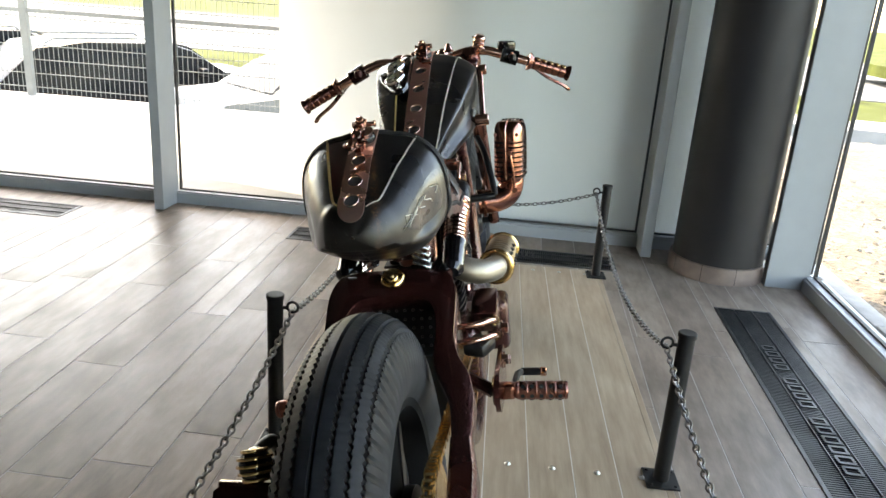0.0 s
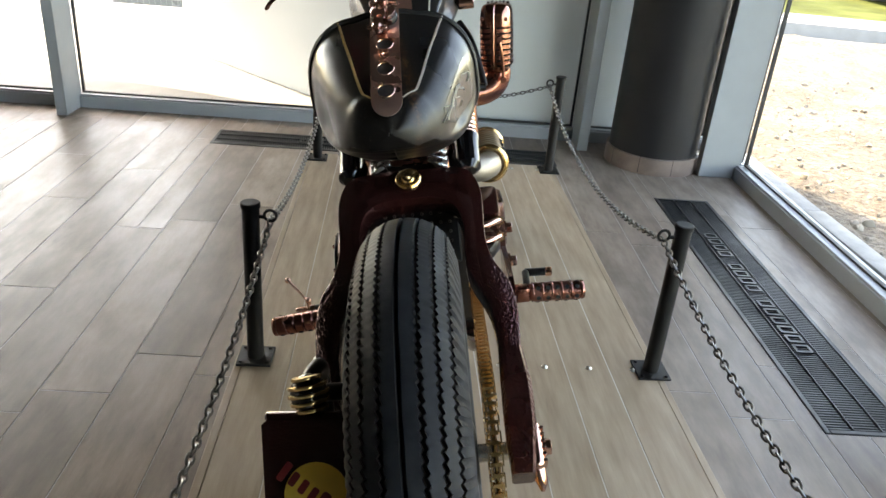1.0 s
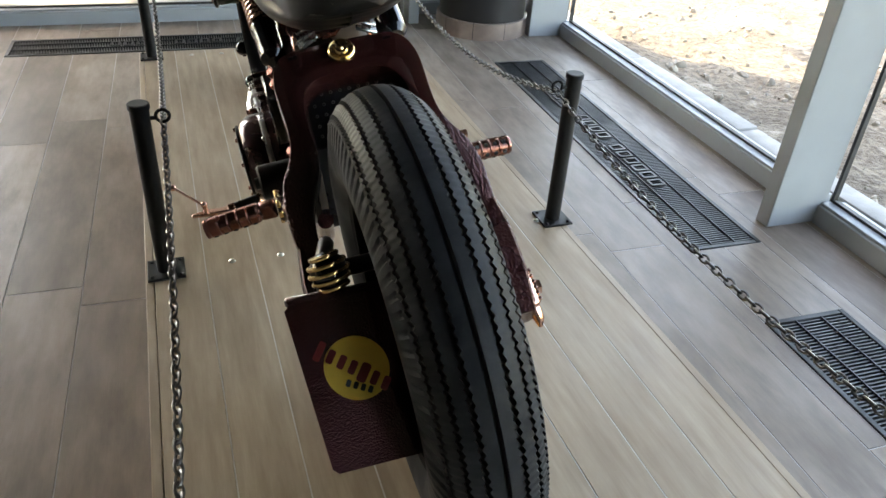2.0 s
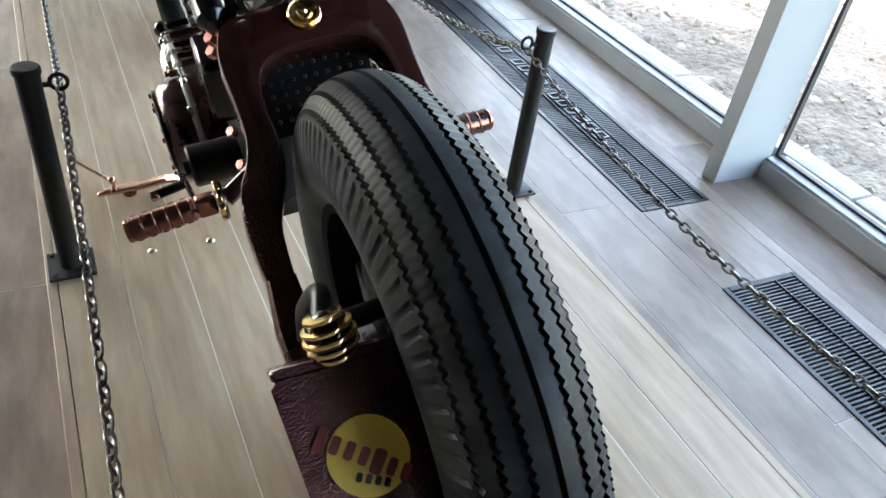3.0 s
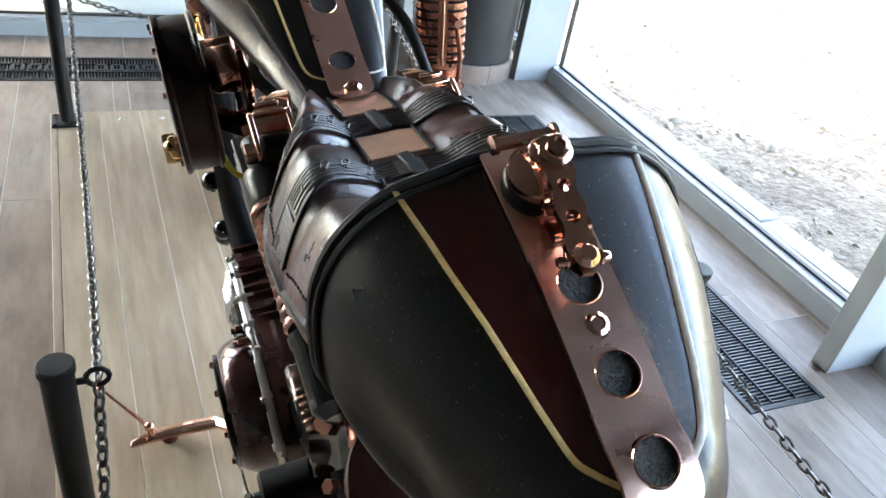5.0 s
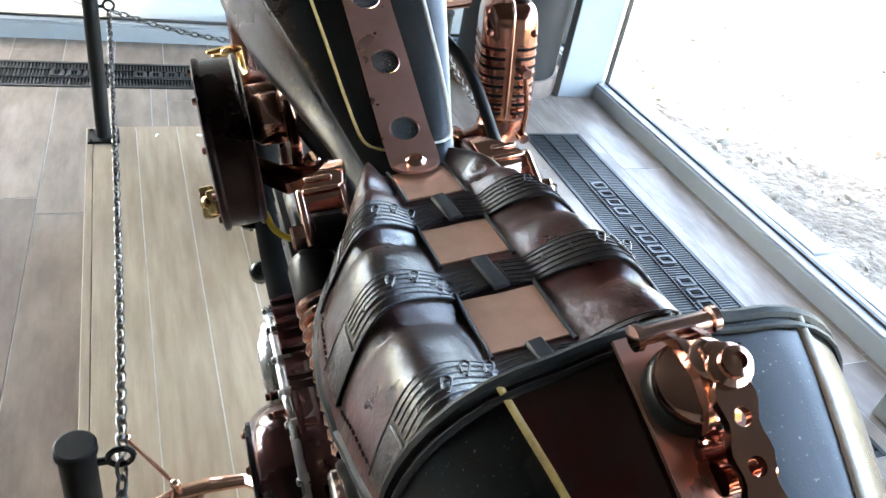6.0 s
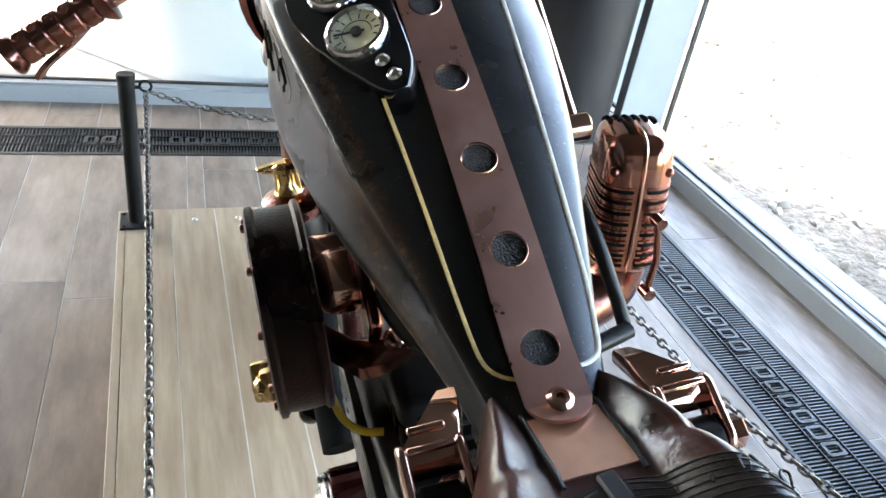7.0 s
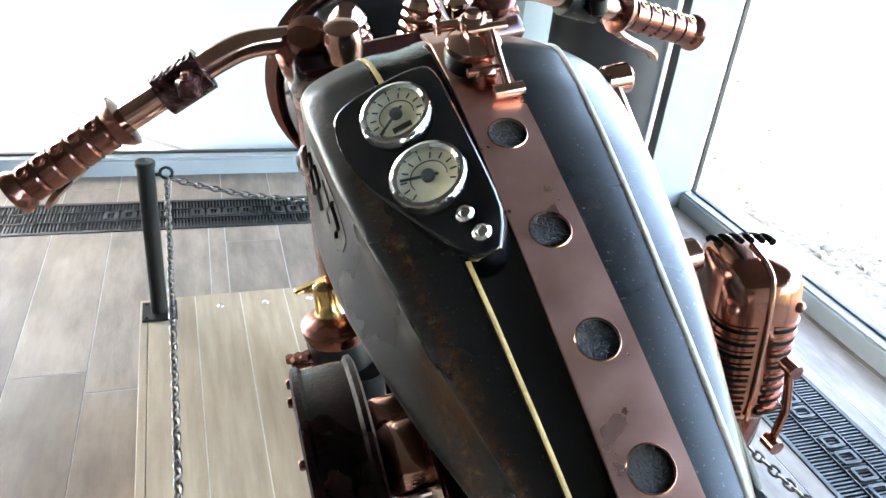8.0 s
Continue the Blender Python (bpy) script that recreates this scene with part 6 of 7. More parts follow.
add_lathe(bm, [(0.098, -0.01), (0.098, 0.012), (0.0965, 0.024), (0.093, 0.034), (0.0875, 0.043), (0.081, 0.049), (0.078, 0.0505)], axis_matrix(c, -X_AX), 48)
clutch = bp("clutch_cover", bm, M_BURG_GLOSS, "round burgundy clutch cover with a dark face plate")
bm = bm_new()
add_lathe(bm, [(0.079, 0.049), (0.081, 0.051), (0.081, 0.0545), (0.078, 0.056), (0.05, 0.058), (0.02, 0.058), (0.001, 0.058)], axis_matrix(c, -X_AX), 48)
part("face_plate", bm, M_BLACK, clutch)
for k in range(8):
    a = radians(22 + 45 * k)
    bm = bm_new()
    add_bolt(bm, c + V((-0.056, 0.072 * math.cos(a), 0.072 * math.sin(a))), -X_AX, 0.0045, 0.005)
    part("face_bolt", bm, M_COPPER_DK, clutch)
for y, z in ((0.1, 0.352), (0.045, 0.377)):
    bm = bm_new()
    add_cyl(bm, (-0.15, y, z), (-0.168, y, z), 0.006, 14, 0.002)
    add_hex(bm, (-0.168, y, z), -X_AX, 0.005, 0.005)
    part("lug_bolt", bm, M_COPPER_DK, clutch)

# dark battery box and frame plate behind the clutch
bm = bm_new()
add_box(bm, (-0.1, -0.2, 0.475), (0.055, 0.085, 0.1), m=pose(0, 0, 0, 12, 0, 0), bevel=0.004)
bp("battery_box", bm, M_GLOSS, "gloss black battery box")
for y, z in ((-0.302, 0.578), (-0.27, 0.545), (-0.235, 0.4), (-0.25, 0.35)):
    bm = bm_new()
    add_hex(bm, (-0.105, y, z), (-0.6, -0.3, 0.7), 0.009, 0.012)
    bp("frame_bolt", bm, M_COPPER_DK)
for s in (-1, 1):
    bm = bm_new()
    add_plate(bm, [(-0.36, 0.62), (-0.25, 0.62), (-0.14, 0.45), (-0.12, 0.25), (-0.2, 0.2), (-0.27, 0.3), (-0.3, 0.45)], 0.014, Matrix.Translation((s * 0.075 + 0.007, 0, 0)) @ LEFT_M)
    bp("frame_plate", bm, M_GLOSS, "gloss black frame plate")
bm = bm_new()
add_cyl(bm, (-0.09, -0.165, 0.318), (-0.182, -0.165, 0.318), 0.034, 24, 0.004)
add_cyl(bm, (-0.182, -0.165, 0.318), (-0.19, -0.165, 0.318), 0.012, 12)
bp("starter_motor", bm, M_BLACK, "black starter motor")


# ---- foot pegs ----
def peg(root, tip, s):
    root, tip = V(root), V(tip)
    L = (tip - root).length
    prof = [(0.013, 0.0), (0.0165, 0.004)]
    nseg = 5
    for k in range(nseg):
        z0 = 0.008 + (L - 0.014) * k / nseg
        z1 = 0.008 + (L - 0.014) * (k + 1) / nseg
        prof += [(0.0165, z0), (0.0185, z0 + 0.002), (0.0185, z1 - 0.003), (0.0165, z1 - 0.001)]
    prof += [(0.0185, L - 0.004), (0.017, L), (0.012, L + 0.001)]
    bm = bm_new()
    m = axis_matrix(root, tip - root)
    add_lathe(bm, prof, m, 22)
    p = bp("foot_peg", bm, M_COPPER_DK, "ribbed dark copper foot peg with drilled holes")
    for k in range(nseg):
        z = 0.008 + (L - 0.014) * (k + 0.5) / nseg
        # black discs on the surface paint the shade of drilled holes
        for a in (40, 100, 160, 220):
            d = m.to_3x3() @ V((math.cos(radians(a)), math.sin(radians(a)), 0))
            bm = bm_new()
            add_lathe(bm, [(0.0044, -0.002), (0.0044, 0.0006)], axis_matrix(m @ V((0, 0, z)) + d * 0.0185, d), 10)
            part("peg_hole", bm, M_OPENING_SHADE, p)
        bm = bm_new()
        zz = 0.008 + (L - 0.014) * k / nseg
        add_tube(bm, [m @ V((0.0178 * math.cos(a), 0.0178 * math.sin(a), zz)) for a in [2 * math.pi * j / 20 for j in range(20)]], 0.0013, 6, closed=True)
        part("peg_ring", bm, M_COPPER_DK, p)
    bm = bm_new()
    add_box(bm, root - V((s * 0.012, 0, 0)), (0.03, 0.026, 0.03), bevel=0.005, seg=2)
    part("clevis", bm, M_COPPER_DK, p)
    bm = bm_new()
    for k in range(7):
        a = radians(60 + 40 * k)
        add_box(bm, root + V((-s * 0.032, 0.026 * math.cos(a), 0.026 * math.sin(a))), (0.008, 0.009, 0.014), m=pose(0, 0, 0, math.degrees(a), 0, 0), bevel=0.0015)
    tagged(part("chain_trim", bm, M_BRASS, p, "brass chain links round the peg mount"), kind="stuff")
    bm = bm_new()
    add_cyl(bm, root - V((s * 0.028, 0, 0)), root - V((s * 0.04, 0, 0)), 0.03, 24, 0.003)
    add_cyl(bm, root - V((s * 0.04, 0, 0)), root - V((s * 0.09, -0.02, -0.02)), 0.014, 14)
    part("mount", bm, M_BURG, p)
    return p


peg((-0.188, -0.292, 0.331), (-0.292, -0.288, 0.32), -1)
peg((0.19, -0.282, 0.338), (0.294, -0.277, 0.331), 1)
for root, tip in (((-0.195, -0.13, 0.268), (-0.256, -0.134, 0.262)), ((0.2, -0.135, 0.302), (0.255, -0.136, 0.3))):
    bm = bm_new()
    root, tip = V(root), V(tip)
    L = (tip - root).length
    add_lathe(bm, [(0.0085, 0), (0.0085, L - 0.014), (0.006, L - 0.013)], axis_matrix(root, tip - root), 14)
    pd = bp("pedal_peg", bm, M_BLACK, "small black pedal peg with a copper tip")
    bm = bm_new()
    add_lathe(bm, [(0.0085, L - 0.014), (0.0098, L - 0.012), (0.0098, L - 0.002), (0.007, L)], axis_matrix(root, tip - root), 14)
    part("tip", bm, M_COPPER, pd)
bm = bm_new()
add_tube(bm, smooth_path([(-0.205, -0.02, 0.2), (-0.2, -0.11, 0.265), (-0.196, -0.13, 0.27), (-0.19, -0.26, 0.322)], 5), 0.0048, 8)
bp("shift_rod", bm, M_CHROME, "thin chrome shift rod")
bm = bm_new()
add_tube(bm, [(0.2, -0.135, 0.302), (0.195, -0.2, 0.33), (0.19, -0.275, 0.34)], 0.007, 8)
bp("brake_rod", bm, M_BLACK)

# ---- side stand ----
bm = bm_new()
rings = []
for p_, w, h in (((-0.15, 0.09, 0.13), 0.012, 0.008), ((-0.2, 0.14, 0.1), 0.011, 0.006), ((-0.235, 0.19, 0.078), 0.012, 0.0045), ((-0.29, 0.205, 0.07), 0.013, 0.004), ((-0.34, 0.2, 0.077), 0.012, 0.004), ((-0.372, 0.187, 0.085), 0.006, 0.003)):
    p_ = V(p_)
    rings.append([p_ + V((0, a * w, b * h)) for a, b in ((-1, -1), (1, -1), (1, 1), (-1, 1))])
add_loft(bm, rings)
bmesh.ops.bevel(bm, geom=bm.edges[:], offset=0.002, segments=2, affect="EDGES", profile=0.5)
stand = bp("side_stand", bm, M_COPPER, "copper side stand with a thin lever", None, 60)
bm = bm_new()
add_tube(bm, [(-0.337, 0.199, 0.078), (-0.337, 0.199, 0.101)], 0.006, 10)
add_tube(bm, [(-0.337, 0.199, 0.1), (-0.408, 0.308, 0.111)], 0.0038, 8)
add_sphere(bm, (-0.337, 0.199, 0.103), 0.0085)
add_sphere(bm, (-0.408, 0.308, 0.111), 0.0085)
part("stand_lever", bm, M_COPPER, stand)
bm = bm_new()
add_tube(bm, [(-0.31, 0.204, 0.066), (-0.315, 0.203, 0.054)], 0.013, 12)
part("stand_foot", bm, M_COPPER_DK, stand)


# ---- rear shocks ----
def shock(s):
    a, b = V((s * 0.105, -0.066, 0.712)), V((s * 0.1, -0.318, 0.6))
    d = (b - a).normalized()
    m = axis_matrix(a, d)
    bm = bm_new()
    add_lathe(bm, [(0.012, 0.012), (0.02, 0.018), (0.0225, 0.026), (0.0225, 0.06), (0.021, 0.066)], m, 24)
    sh = bp("shock_absorber", bm, M_BLACK, "rear shock with a copper spring and black cup")
    bm = bm_new()
    pts = []
    turns = 11
    for k in range(turns * 14 + 1):
        t = k / (turns * 14)
        ang = 2 * math.pi * turns * t
        pts.append(m @ V((0.0195 * math.cos(ang), 0.0195 * math.sin(ang), 0.06 + 0.13 * t)))
    add_tube(bm, pts, 0.0046, 7)
    part("spring", bm, M_COPPER, sh, "bright copper coil spring")
    bm = bm_new()
    add_lathe(bm, [(0.014, 0.02), (0.014, 0.19), (0.023, 0.192), (0.023, 0.2), (0.021, 0.205), (0.021, 0.262), (0.012, 0.272)], m, 22)
    part("damper", bm, M_GLOSS, sh)
    a = V((s * 0.086, -0.078, 0.727))
    # copper clevis: a broad web that forks round the bush
    web = []
    for dx, dy, dz, w, h in ((-0.022, 0.068, 0.022, 0.007, 0.005), (-0.018, 0.058, 0.024, 0.01, 0.006), (-0.01, 0.042, 0.024, 0.015, 0.007), (-0.002, 0.029, 0.021, 0.02, 0.007), (0.0, 0.018, 0.016, 0.0215, 0.006)):
        c = a + V((s * dx, dy, dz))
        web.append([c + V((ca * w, 0, 0)) + V((0, 0.35, 0.94)) * (sa * h) for ca, sa in ((-1, -0.5), (-0.85, -1), (0.85, -1), (1, -0.5), (1, 0.5), (0.85, 1), (-0.85, 1), (-1, 0.5))])
    bm = bm_new()
    add_loft(bm, web)
    for q in (-1, 1):
        arm = bm_new()
        add_plate(arm, stadium((a.y, a.z), 0.0145, (a.y + 0.026, a.z + 0.018), 0.0105), 0.006, Matrix.Translation((a.x + q * 0.0185 + 0.003, 0, 0)) @ LEFT_M)
        sharp = [e for e in arm.edges if len(e.link_faces) == 2 and e.calc_face_angle(0) > 1.0]
        bmesh.ops.bevel(arm, geom=sharp, offset=0.002, segments=2, affect="EDGES", profile=0.5)
        tmp = bpy.data.meshes.new("arm")
        arm.to_mesh(tmp)
        bm.from_mesh(tmp)
        bpy.data.meshes.remove(tmp)
        arm.free()
    for k in range(2):
        add_box(bm, a + V((0, 0.025 + 0.013 * k, 0.0275 + 0.003 * k)), (0.032 - 0.007 * k, 0.005, 0.004), m=pose(0, 0, 0, 12), bevel=0.0018, seg=2)
    part("clevis", bm, M_COPPER, sh, "polished copper clevis", 50)
    bm = bm_new()
    add_cyl(bm, a + V((-0.0152, 0, 0)), a + V((0.0152, 0, 0)), 0.015, 20, 0.003)
    part("bush", bm, M_BLACK, sh)
    bm = bm_new()
    add_hex(bm, a + V((s * 0.0215, 0, 0)), (s, 0, 0), 0.0115, 0.011)
    part("clevis_nut", bm, M_COPPER, sh)


shock(-1)
shock(1)

# added dark finned mass between the drum and the frame, for the gap's shade
bm = bm_new()
add_box(bm, (-0.06, 0.165, 0.5), (0.08, 0.24, 0.12), bevel=0.018, seg=3)
add_box(bm, (-0.045, 0.19, 0.59), (0.06, 0.18, 0.08), bevel=0.014, seg=3)
head = bp("cylinder_head", bm, M_BLACK, "added black finned block that keeps the engine gap dark")
for k in range(5):
    bm = bm_new()
    add_box(bm, (-0.062, 0.165, 0.456 + 0.022 * k), (0.094, 0.258, 0.007), bevel=0.002)
    part("fin", bm, M_BLACK, head)

# ---- drum on the left with its copper housing ----
DC = V((-0.128, 0.235, 0.655))
bm = bm_new()
add_lathe(bm, [(0.06, -0.002), (0.098, -0.002), (0.1025, 0.0), (0.1025, 0.004), (0.0985, 0.007), (0.0992, 0.014), (0.0996, 0.024), (0.0992, 0.034), (0.0985, 0.04), (0.103, 0.043), (0.103, 0.048), (0.098, 0.05), (0.02, 0.052)], axis_matrix(DC, -X_AX), 64)
drum = bp("intake_drum", bm, M_WRAP, "large oxblood drum with a brass bracket")
for k in range(10):
    a = radians(36 * k + 10)
    bm = bm_new()
    add_bolt(bm, DC + V((-0.048, 0.09 * math.cos(a), 0.09 * math.sin(a))), -X_AX, 0.0042, 0.006)
    part("drum_bolt", bm, M_COPPER_DK, drum)
bm = bm_new()
add_box(bm, (-0.184, 0.2, 0.6), (0.014, 0.062, 0.03), m=pose(0, 0, 0, -30), bevel=0.004, seg=2)
add_box(bm, (-0.19, 0.2, 0.6), (0.018, 0.012, 0.04), m=pose(0, 0, 0, -30), bevel=0.004, seg=2)
part("brass_bracket", bm, M_BRASS, drum, "cast brass bracket with bolts")
for q in (-1, 0, 1):
    bm = bm_new()
    add_lathe(bm, [(0.007, 0), (0.007, 0.008), (0.004, 0.01)], axis_matrix(V((-0.188, 0.2 + 0.021 * q, 0.6 - 0.012 * q)), (-0.8, -0.2, 0.5)), 12)
    part("bracket_bolt", bm, M_BRASS, drum)
bm = bm_new()
add_box(bm, (-0.1, 0.218, 0.688), (0.055, 0.06, 0.05), m=pose(0, 0, 0, 28, 0, 0), bevel=0.02, seg=4)
add_box(bm, (-0.1, 0.262, 0.69), (0.055, 0.028, 0.05), m=pose(0, 0, 0, 28, 0, 0), bevel=0.01, seg=3)
bp("rocker_cover", bm, M_COPPER, "bright polished copper rocker cover", drum, 60)
bm = bm_new()
add_box(bm, (-0.082, 0.2, 0.678), (0.012, 0.09, 0.07), m=pose(0, 0, 0, 28, 0, 0), bevel=0.003)
bp("cover_flange", bm, M_COPPER_DK, "", drum)
bm = bm_new()
rings = []
for p_, w, h in (((-0.125, 0.205, 0.63), 0.012, 0.02), ((-0.1, 0.165, 0.635), 0.012, 0.022), ((-0.08, 0.15, 0.645), 0.011, 0.016), ((-0.05, 0.155, 0.655), 0.01, 0.016)):
    p_ = V(p_)
    rings.append([p_ + V((0, a * h, b * w)) for a, b in ((-1, -0.6), (-0.6, -1), (0.6, -1), (1, -0.6), (1, 0.6), (0.6, 1), (-0.6, 1), (-1, 0.6))])
add_loft(bm, rings)
bp("drum_arm", bm, M_COPPER_DK, "dark copper arm", drum)
bm = bm_new()
add_bolt(bm, (-0.066, 0.148, 0.664), (0, -0.4, 0.9), 0.009, 0.008)
bp("arm_bolt", bm, M_COPPER, "", drum)
bm = bm_new()
add_tube(bm, smooth_path([(-0.128, 0.168, 0.592), (-0.122, 0.148, 0.58), (-0.107, 0.133, 0.574), (-0.088, 0.127, 0.573)], 5), 0.004, 8)
bp("ignition_lead", bm, M_YCABLE, "yellow ignition lead")
bm = bm_new()
add_tube(bm, smooth_path([(-0.06, 0.2, 0.72), (-0.07, 0.16, 0.7), (-0.055, 0.11, 0.69), (-0.03, 0.07, 0.69)], 5), 0.008, 8)
bp("breather_hose", bm, M_GLOSS)

# front post with black knobs and the brass tap
bm = bm_new()
add_tube(bm, smooth_path([(-0.1, 0.5, 0.55), (-0.11, 0.5, 0.42), (-0.115, 0.46, 0.32), (-0.115, 0.38, 0.27)], 5), 0.026, 14)
bp("front_engine_mount", bm, M_DULL, "black engine mount")
for c in ((-0.146, 0.5, 0.36), (-0.146, 0.45, 0.285), (-0.146, 0.53, 0.215)):
    bm = bm_new()
    c = V(c)
    add_sphere(bm, c, 0.0185)
    add_cyl(bm, c, c + V((0.03, 0, 0)), 0.008, 12)
    add_lathe(bm, [(0.005, -0.021), (0.005, -0.017)], axis_matrix(c, (0, 0, 1)), 8)
    bp("knob", bm, M_GLOSS, "black ball knob")
bm = bm_new()
add_lathe(bm, [(0.038, 0.0), (0.04, 0.01), (0.04, 0.085), (0.037, 0.09)], pose(-0.118, 0.53, 0.5), 28)
can = bp("oil_can", bm, M_BLACK, "black canister with a copper lid and brass tap")
bm = bm_new()
add_lathe(bm, [(0.041, 0.088), (0.042, 0.092), (0.042, 0.102), (0.036, 0.106), (0.012, 0.108)], pose(-0.118, 0.53, 0.5), 28)
part("lid", bm, M_COPPER_DK, can)
bm = bm_new()
add_lathe(bm, [(0.02, 0.106), (0.016, 0.112), (0.011, 0.12), (0.011, 0.135), (0.017, 0.14), (0.017, 0.146), (0.008, 0.15)], pose(-0.122, 0.545, 0.5), 18)
add_box(bm, (-0.138, 0.55, 0.645), (0.045, 0.01, 0.006), m=pose(0, 0, 0, 0, 0, 20), bevel=0.002)
add_box(bm, (-0.138, 0.562, 0.63), (0.03, 0.01, 0.006), m=pose(0, 0, 0, 0, 0, -20), bevel=0.002)
for q in (-1, 1):
    add_tube(bm, [(-0.122 + q * 0.014, 0.54, 0.61), (-0.122 + q * 0.012, 0.55, 0.648)], 0.0035, 8)
part("tap", bm, M_BRASS, can, "brass tap")
bm = bm_new()
add_box(bm, (-0.165, 0.52, 0.56), (0.03, 0.012, 0.012), bevel=0.003)
for q in range(3):
    add_hex(bm, (-0.16 - 0.01 * q, 0.52, 0.566), (0, 0, 1), 0.006, 0.008)
part("side_fitting", bm, M_COPPER_DK, can)

# ---- microphone-shaped air intake on the right ----
MC = pose(0.196, 0.233, 0.638, -4, 3, -14) @ Matrix.Diagonal((0.95, 0.95, 0.93, 1))


def mic_ring(z, k, rr=0.3):
    """A rounded rectangular section of the microphone body."""
    w, d = 0.036 * k, 0.048 * k
    out = []
    for x, y in rounded2(2 * w, 2 * d, 0.024 * k, 5):
        out.append(MC @ V((x, y, z)))
    return out


bm = bm_new()
zs = [(0.0, 0.7), (0.004, 0.82), (0.012, 0.92), (0.03, 0.98), (0.07, 1.0), (0.11, 0.995), (0.132, 0.985), (0.145, 0.95), (0.154, 0.88), (0.159, 0.78), (0.162, 0.6), (0.1635, 0.3), (0.164, 0.05)]
add_loft(bm, [mic_ring(z, k) for z, k in zs])
mic = bp("air_intake", bm, M_COPPER_MIC, "copper air intake shaped like a vintage microphone", None, 50)
for k in range(8):
    z = 0.02 + 0.0126 * k
    for s in (-1, 1):
        # slots in both halves, shade painted as black strips under raised copper lips, ending short of the seam
        for nm, dz, mat, grow in (("slot", 0.0, M_DULL, 1.006), ("slot_lip", 0.0034, M_COPPER_MIC, 1.024)):
            h = 0.0046 if nm == "slot" else 0.0024
            pts = [q for q in rounded2(0.072 * grow, 0.096 * grow, 0.024 * grow, 6) if s * q[0] > 0.009]
            pts += [(s * 0.007, 0.048 * grow), (s * 0.007, -0.048 * grow)]
            pts.sort(key=lambda q: math.atan2(q[1], s * q[0]))
            bm = bm_new()
            rings = []
            for x, y in pts:
                rings.append([MC @ V((x, y, z + dz - h / 2)), MC @ V((x, y, z + dz + h / 2)), MC @ V((x * 0.93, y * 0.93, z + dz + h / 2)), MC @ V((x * 0.93, y * 0.93, z + dz - h / 2))])
            add_loft(bm, rings)
            part(nm, bm, mat, mic)
# black rods on the dome paint the shade of its top slots
for k in range(6):
    bm = bm_new()
    x = -0.0235 + 0.0094 * k
    pts = [MC @ V((x, y, 0.1632 - 0.015 * (y / 0.046) ** 4 - 0.006 * (x / 0.034) ** 4)) for y in [0.014 + 0.005 * j for j in range(6)]]
    add_tube(bm, pts, 0.0029, 8)
    part("top_slot", bm, M_DULL, mic)
bm = bm_new()
seam = [MC @ V((0.0, 0.0485 * c, z)) for c, z in ((-0.97, 0.012), (-1.0, 0.03), (-1.02, 0.07), (-1.01, 0.115), (-0.99, 0.134), (-0.945, 0.147), (-0.86, 0.157), (-0.7, 0.162), (-0.4, 0.1645), (0.1, 0.165))]
add_tube(bm, smooth_path(seam, 3), 0.0019, 8)
part("centre_seam", bm, M_COPPER, mic)
for s in (-1, 1):
    # small round bosses at the corners over the slots
    bm = bm_new()
    add_sphere(bm, MC @ V((s * 0.028, -0.041, 0.128)), 0.0048)
    part("corner_boss", bm, M_COPPER_DK, mic)
bm = bm_new()
ra, rb = V((0.201, 0.172, 0.721)), V((0.205, 0.178, 0.63))
add_tube(bm, [ra + V((0, 0.006, 0)), ra + V((0, -0.008, 0))], 0.006, 14)
add_tube(bm, [rb + V((0, 0.006, 0)), rb + V((0, -0.008, 0))], 0.0068, 14)
add_tube(bm, [ra, ra.lerp(rb, 0.5) + V((0.003, -0.004, 0)), rb], 0.0037, 10)
part("yoke_arm", bm, M_COPPER_MIC, mic, "copper yoke arm with screws")
bm = bm_new()
add_tube(bm, smooth_path([(0.196, 0.231, 0.655), (0.196, 0.228, 0.63), (0.182, 0.222, 0.608), (0.155, 0.215, 0.598), (0.11, 0.205, 0.598)], 6), 0.0305, 20)
bp("intake_elbow", bm, M_COPPER_DK, "dark copper intake elbow", mic)
bm = bm_new()
add_lathe(bm, [(0.03, 0), (0.039, 0.002), (0.039, 0.01), (0.03, 0.012)], axis_matrix((0.135, 0.21, 0.598), (-1, 0, 0)), 24)
part("elbow_flange", bm, M_COPPER, mic)
bm = bm_new()
add_tube(bm, [(0.05, 0.1, 0.63), (0.16, 0.13, 0.63)], 0.009, 10)
add_tube(bm, smooth_path([(0.16, 0.14, 0.63), (0.155, 0.16, 0.66), (0.14, 0.2, 0.72), (0.12, 0.26, 0.75)], 4), 0.0075, 10)
bp("carburettor_linkage", bm, M_BLACK)
bm = bm_new()
add_tube(bm, [(0.135, 0.36, 0.9), (0.14, 0.25, 0.8)], 0.0075, 10)
add_cyl(bm, (0.128, 0.365, 0.905), (0.152, 0.365, 0.905), 0.013, 14, 0.002)
add_cyl(bm, (0.12, 0.245, 0.795), (0.155, 0.245, 0.795), 0.014, 14, 0.002)
bp("side_strut", bm, M_COPPER, "copper strut beside the tank")

